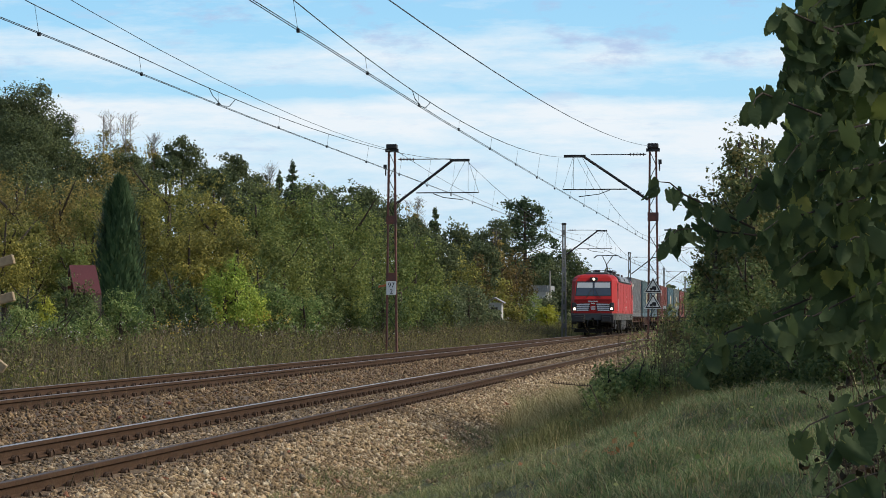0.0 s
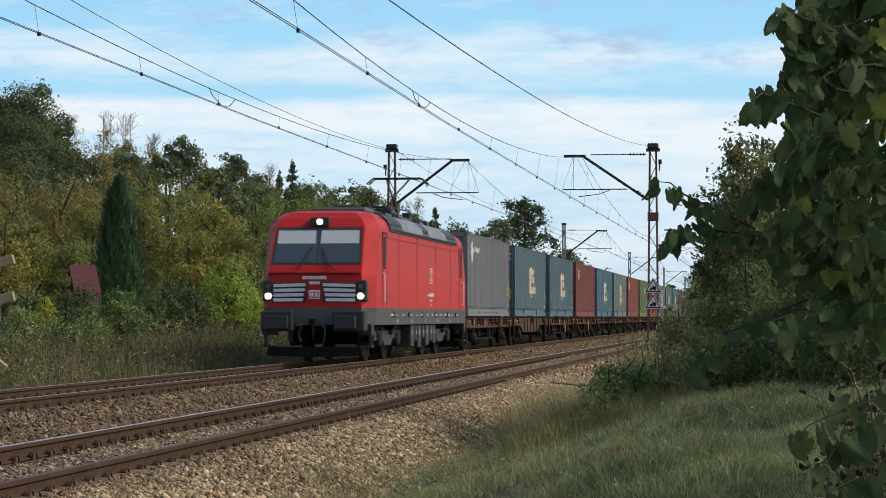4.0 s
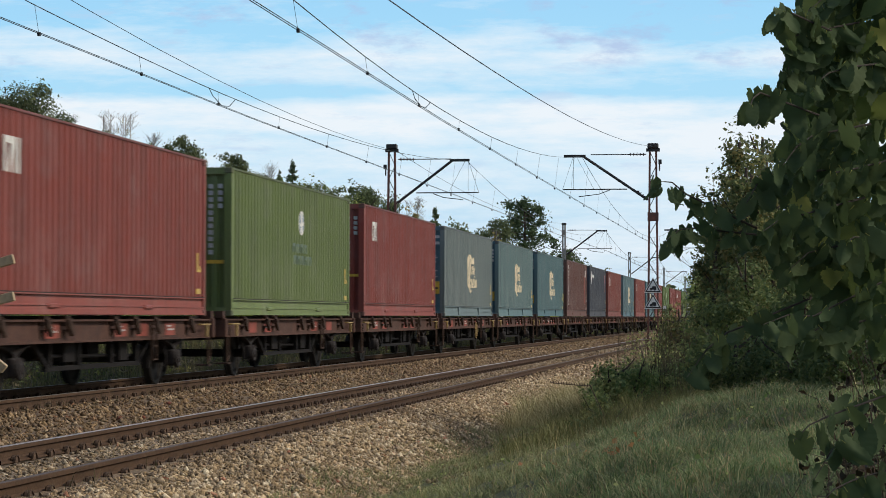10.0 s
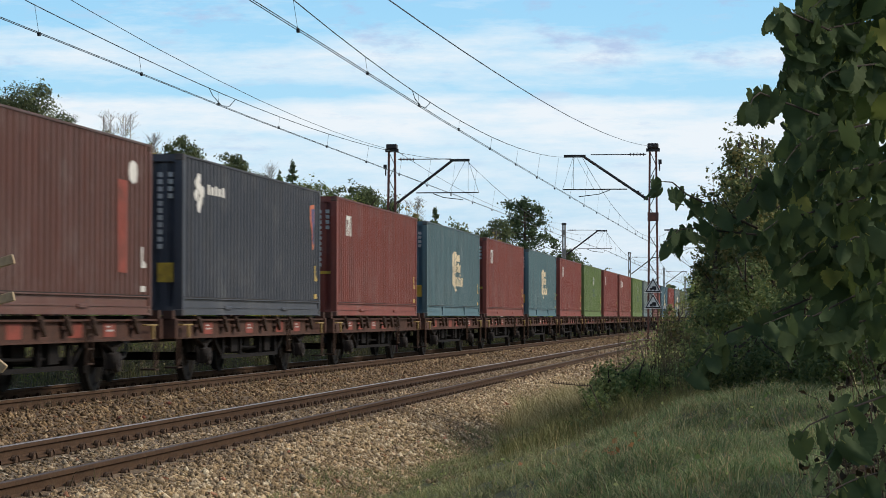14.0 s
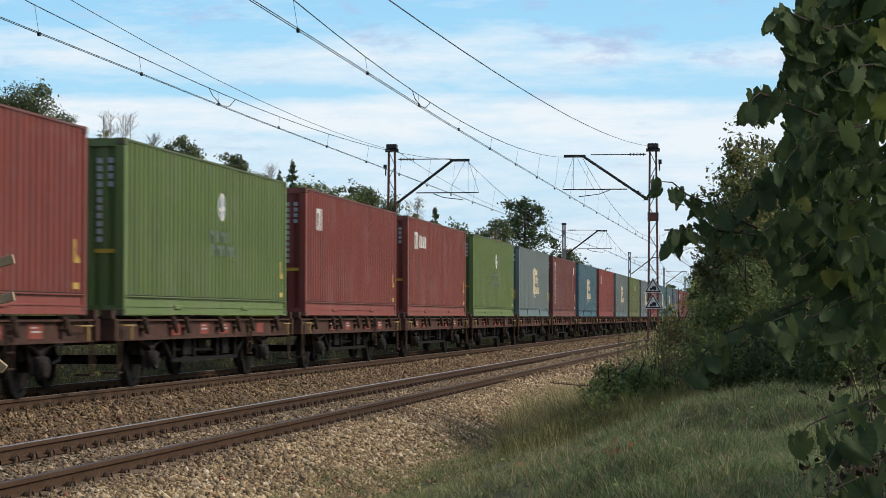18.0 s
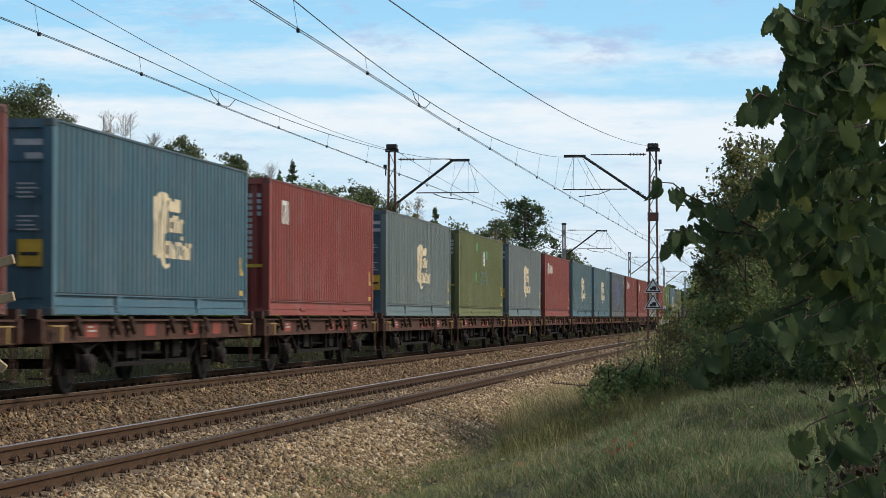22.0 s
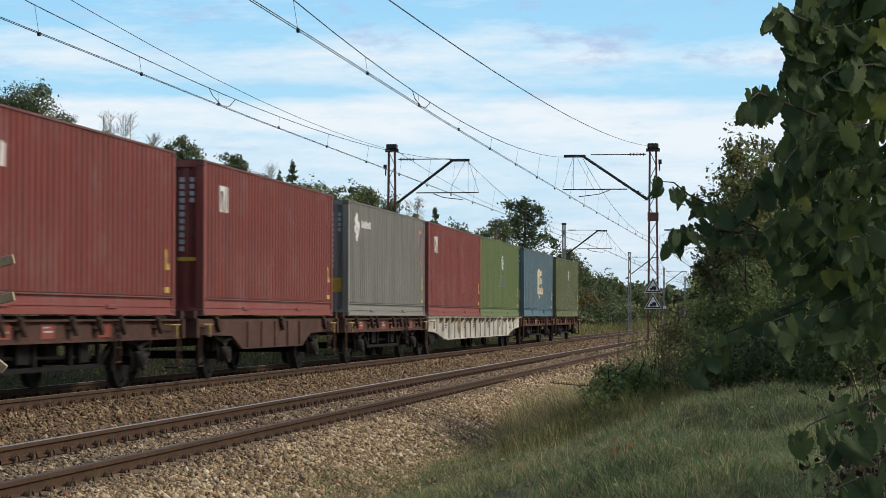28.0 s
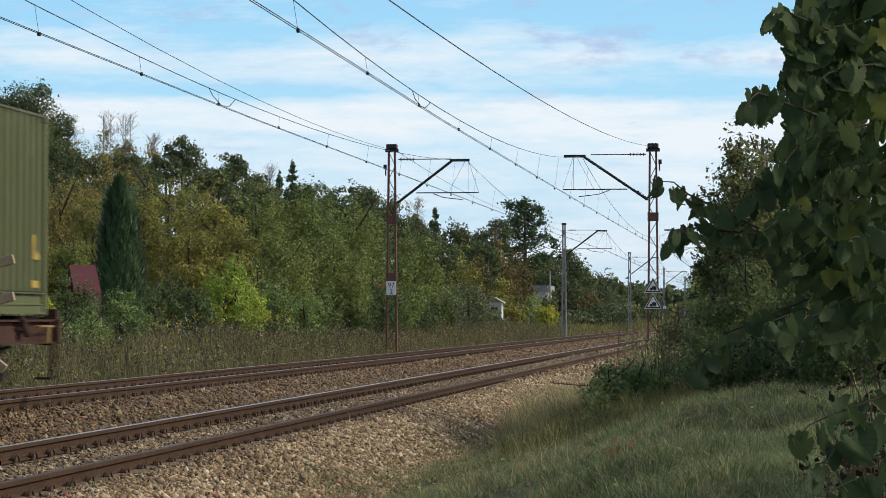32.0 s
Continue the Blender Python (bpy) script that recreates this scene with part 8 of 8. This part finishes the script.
part("wall", Shape().box(-3.6, 1.3, -3, 3, 0, 3.5), M_WALL_PALE, house)
sheet = Shape()
for k in range(27):
    sheet.prism([(-3.9 + k * 0.2, 3.52), (-3.74 + k * 0.2, 3.52), (-3.76 + k * 0.2, 4.15), (-3.88 + k * 0.2, 4.15)], 'y', -3.25, -3.1)
part("roof", Shape().box(-3.9, 1.6, -3.1, 3.3, 3.5, 4.15), M_ROOF_PALE, house, "pale grey sheet roof edge")
part("roof_sheet", sheet, M_ROOF_PALE, house, "ribbed pale fascia sheets")
lamp_post = thing("utility_pole", "thin pale pole beside the low building", "pole", at=pose(-22.2, 235.0, float(ground_z(-22.2, 235))))
part("pole", Shape().tube((0, 0, 0), (0, 0, 5.6), 0.09, 0.07, 8), M_CONCRETE, lamp_post)

hut2 = thing("white_hut", "small white hut half hidden by trees at the verge", "hut", at=pose(-21.45, 182.0, float(ground_z(-21.45, 182)) - 0.05))
part("wall", Shape().box(-0.55, 0.55, -0.6, 0.6, 0, 2.15), M_WALL_PALE, hut2)
part("roof", Shape().prism([(-0.75, 2.1), (0.0, 2.5), (0.75, 2.1), (0.75, 2.16), (0.0, 2.57), (-0.75, 2.16)], 'y', -0.75, 0.75), M_ROOF_PALE, hut2)
part("door", Shape().box(-0.25, 0.25, -0.63, -0.58, 0.05, 1.8), M_MAST_DARK, hut2)

# a dry dock stalk leaning out of the brambles, and fallen leaves on the knoll
zs = float(ground_z(-2.1, 30.0))
stalk = thing("dry_stalk", "dark dry weed stalk with seed knots leaning from brambles", "weed", at=pose(-2.1, 30.0, zs))
sp = [(0.0, 0.0, 0.0), (-0.06, 0.0, 0.22), (-0.22, 0.0, 0.32 - zs), (-0.45, 0.0, 0.335 - zs), (-0.72, 0.0, 0.36 - zs)]
part("stem", Shape().path(sp, 0.006, 5), M_WITHERED, stalk)
knots = Shape()
for k in range(16):
    u = 0.22 + 0.5 * k / 15
    knots.tube((-u, 0.004, 0.325 + 0.04 * (u - 0.22) / 0.5 - zs - 0.012), (-u - 0.008, -0.004, 0.345 + 0.04 * (u - 0.22) / 0.5 - zs), 0.009, 0.004, 5)
tagged(part("seed_knot", knots, M_WITHERED, stalk), kind="stuff")
rl = np.random.default_rng(55)
fx, fy = np.concatenate([rl.normal(-1.45, 0.12, 12), rl.normal(-1.12, 0.10, 8), rl.normal(-1.9, 0.3, 8)]), np.concatenate([rl.normal(19.5, 0.5, 12), rl.normal(17.6, 0.4, 8), rl.normal(21, 1.2, 8)])
fn = rl.normal(size=(28, 3)) * 0.6 + np.array([0.1, -0.7, 0.5])
fme = quads_mesh("fallen_leaves", leaf_cards(np.stack([fx, fy, ground_z(fx, fy) + 0.10], 1), fn / np.linalg.norm(fn, axis=1)[:, None], 0.034, 0.4, rl), 4)
fme.materials.append(foliage("fallen_leaf", [(0.34, 0.13, 0.06), (0.44, 0.20, 0.09), (0.30, 0.20, 0.10)], trans=0.2))
tagged(new("fallen_leaves", fme), "fallen orange-brown leaves caught in the grass", "leaves", kind="stuff")

# ---- sky beyond everything ----
def sky_material():
    m, nt, bs = nodes_of("sky_with_clouds")
    tc = nt.nodes.new("ShaderNodeTexCoord")
    sep = nt.nodes.new("ShaderNodeSeparateXYZ")
    nt.links.new(tc.outputs["Object"], sep.inputs[0])
    mr = nt.nodes.new("ShaderNodeMapRange")
    mr.inputs[1].default_value, mr.inputs[2].default_value = 0.0, 470.0
    nt.links.new(sep.outputs[2], mr.inputs[0])
    blue = ramp(nt, mr.outputs[0], [(0.0, (0.58, 0.72, 0.82)), (0.25, (0.52, 0.74, 0.90)), (0.5, (0.45, 0.75, 0.95)), (0.75, (0.38, 0.71, 0.96)), (1.0, (0.32, 0.64, 0.94))])
    band = grain(nt, 1.0, 8.0, 0.62, stretch=(0.0019, 0.0019, 0.012))
    wisp = grain(nt, 1.0, 7.0, 0.68, stretch=(0.006, 0.006, 0.030))
    amt = ramp(nt, mr.outputs[0], [(0.0, (0.10, 0.10, 0.10)), (0.30, (0.16, 0.16, 0.16)), (0.42, (0.13, 0.13, 0.13)), (0.52, (0.26, 0.26, 0.26)), (0.575, (0.21, 0.21, 0.21)), (0.61, (0.0, 0.0, 0.0)),
                                    (0.66, (0.13, 0.13, 0.13)), (0.71, (0.20, 0.20, 0.20)), (0.76, (0.10, 0.10, 0.10)), (0.82, (0.0, 0.0, 0.0)), (0.9, (0.05, 0.05, 0.05))])
    add = nt.nodes.new("ShaderNodeMath")
    add.operation = 'ADD'
    nt.links.new(mix(nt, 0.35, band, wisp), add.inputs[0])
    nt.links.new(amt, add.inputs[1])
    fac = ramp(nt, add.outputs[0], [(0.54, (0, 0, 0)), (0.76, (1, 1, 1))])
    col = mix(nt, fac, blue, (0.84, 0.91, 0.97))
    puff = ramp(nt, grain(nt, 1.0, 7.0, 0.62, stretch=(0.0058, 0.0058, 0.016)), [(0.54, (0, 0, 0)), (0.64, (0.75, 0.75, 0.75))])
    high = ramp(nt, mr.outputs[0], [(0.60, (0, 0, 0)), (0.72, (1, 1, 1))])
    puff = mix(nt, 1.0, puff, high, 'MULTIPLY')
    col = mix(nt, puff, col, (0.43, 0.55, 0.80))
    veil = ramp(nt, grain(nt, 1.0, 6.0, 0.6, stretch=(0.010, 0.010, 0.045)), [(0.58, (0, 0, 0)), (0.70, (0.45, 0.45, 0.45))])
    col = mix(nt, veil, col, (0.52, 0.66, 0.86))
    em = nt.nodes.new("ShaderNodeEmission")
    nt.links.new(col, em.inputs[0])
    nt.links.new(em.outputs[0], nt.nodes["Material Output"].inputs["Surface"])
    return m


backdrop = new("backdrop", Shape().add([(-1500, 0, -120), (1500, 0, -120), (1500, 0, 1100), (-1500, 0, 1100)], [(0, 1, 2, 3)]).mesh("backdrop"))
backdrop.data.materials.append(sky_material())
tagged(backdrop, "pale blue sky with drifting white cloud bands", "sky", kind="structure")

# ---- small pieces of the tracks ----
for tr, cx, top, cant in track_jobs:
    y0, y1 = (14.0, 90.0) if cx == NEAR_X else (29.0, 92.0)
    n = int((y1 - y0) / 0.6)
    for k in range(n):
        y = y0 + k * 0.6
        o = part("sleeper", SLEEPER_ME, None, tr)
        o.matrix_basis = pose(cx, y, top - 0.185)
        for side in (-1, 1):
            c = part("rail_clip", CLIP_ME, None, tr)
            c.matrix_basis = pose(cx + side * GAUGE / 2 + 0.055, y, top - side * cant - 0.142, 0, 0, 0)
    # the fastenings further along the line, joined
    lumps = Shape()
    for k in range(150):
        y = y0 + (n + k) * 0.6
        for side in (-1, 1):
            x, z = cx + side * GAUGE / 2 + 0.07, top - side * cant - 0.15
            lumps.loft([[(x - 0.04, y - 0.066, z), (x + 0.035, y - 0.066, z), (x + 0.035, y + 0.066, z), (x - 0.04, y + 0.066, z)], [(x - 0.02, y - 0.03, z + 0.05), (x + 0.01, y - 0.03, z + 0.05), (x + 0.01, y + 0.03, z + 0.05), (x - 0.02, y + 0.03, z + 0.05)]])
    tagged(part("far_rail_clip", lumps, M_CLIP, tr), kind="stuff")


def motions():
    for root, s, z in CONTAINER_KEYS:
        walk(root, [(0.0, pose(FAR_X, s, z)), (CLIP, pose(FAR_X, s - SPEED * CLIP, z))])
    for root, s in VEHICLE_KEYS:
        walk(root, [(0.0, pose(FAR_X, s, 0)), (CLIP, pose(FAR_X, s - SPEED * CLIP, 0))])
    # the light breeze shifts the outer hazel sprays a little
    for k, dx in ((0, 0.010), (1, 0.008), (4, -0.009), (5, -0.010)):
        walk(SWAY[k], [(t, pose(dx * a, 0, 0.002 * math.sin(t))) for t, a in ((0.0, -0.6), (3.0, -0.55), (6.0, -0.45), (9.0, -0.1), (13.0, 0.05), (19.0, 0.1), (23.0, 0.25), (28.0, 0.4), (CLIP, 0.4))])
    d = 3000.0
    turn = radians(7.99)
    cx, cy = -math.sin(turn) * d, math.cos(turn) * d
    walk(backdrop, [(0.0, pose(cx, cy, 0, 0, 0, 7.99)), (CLIP, pose(cx - 28.0 * math.cos(turn), cy - 28.0 * math.sin(turn), 1.0, 0, 0, 7.99))])


motions()
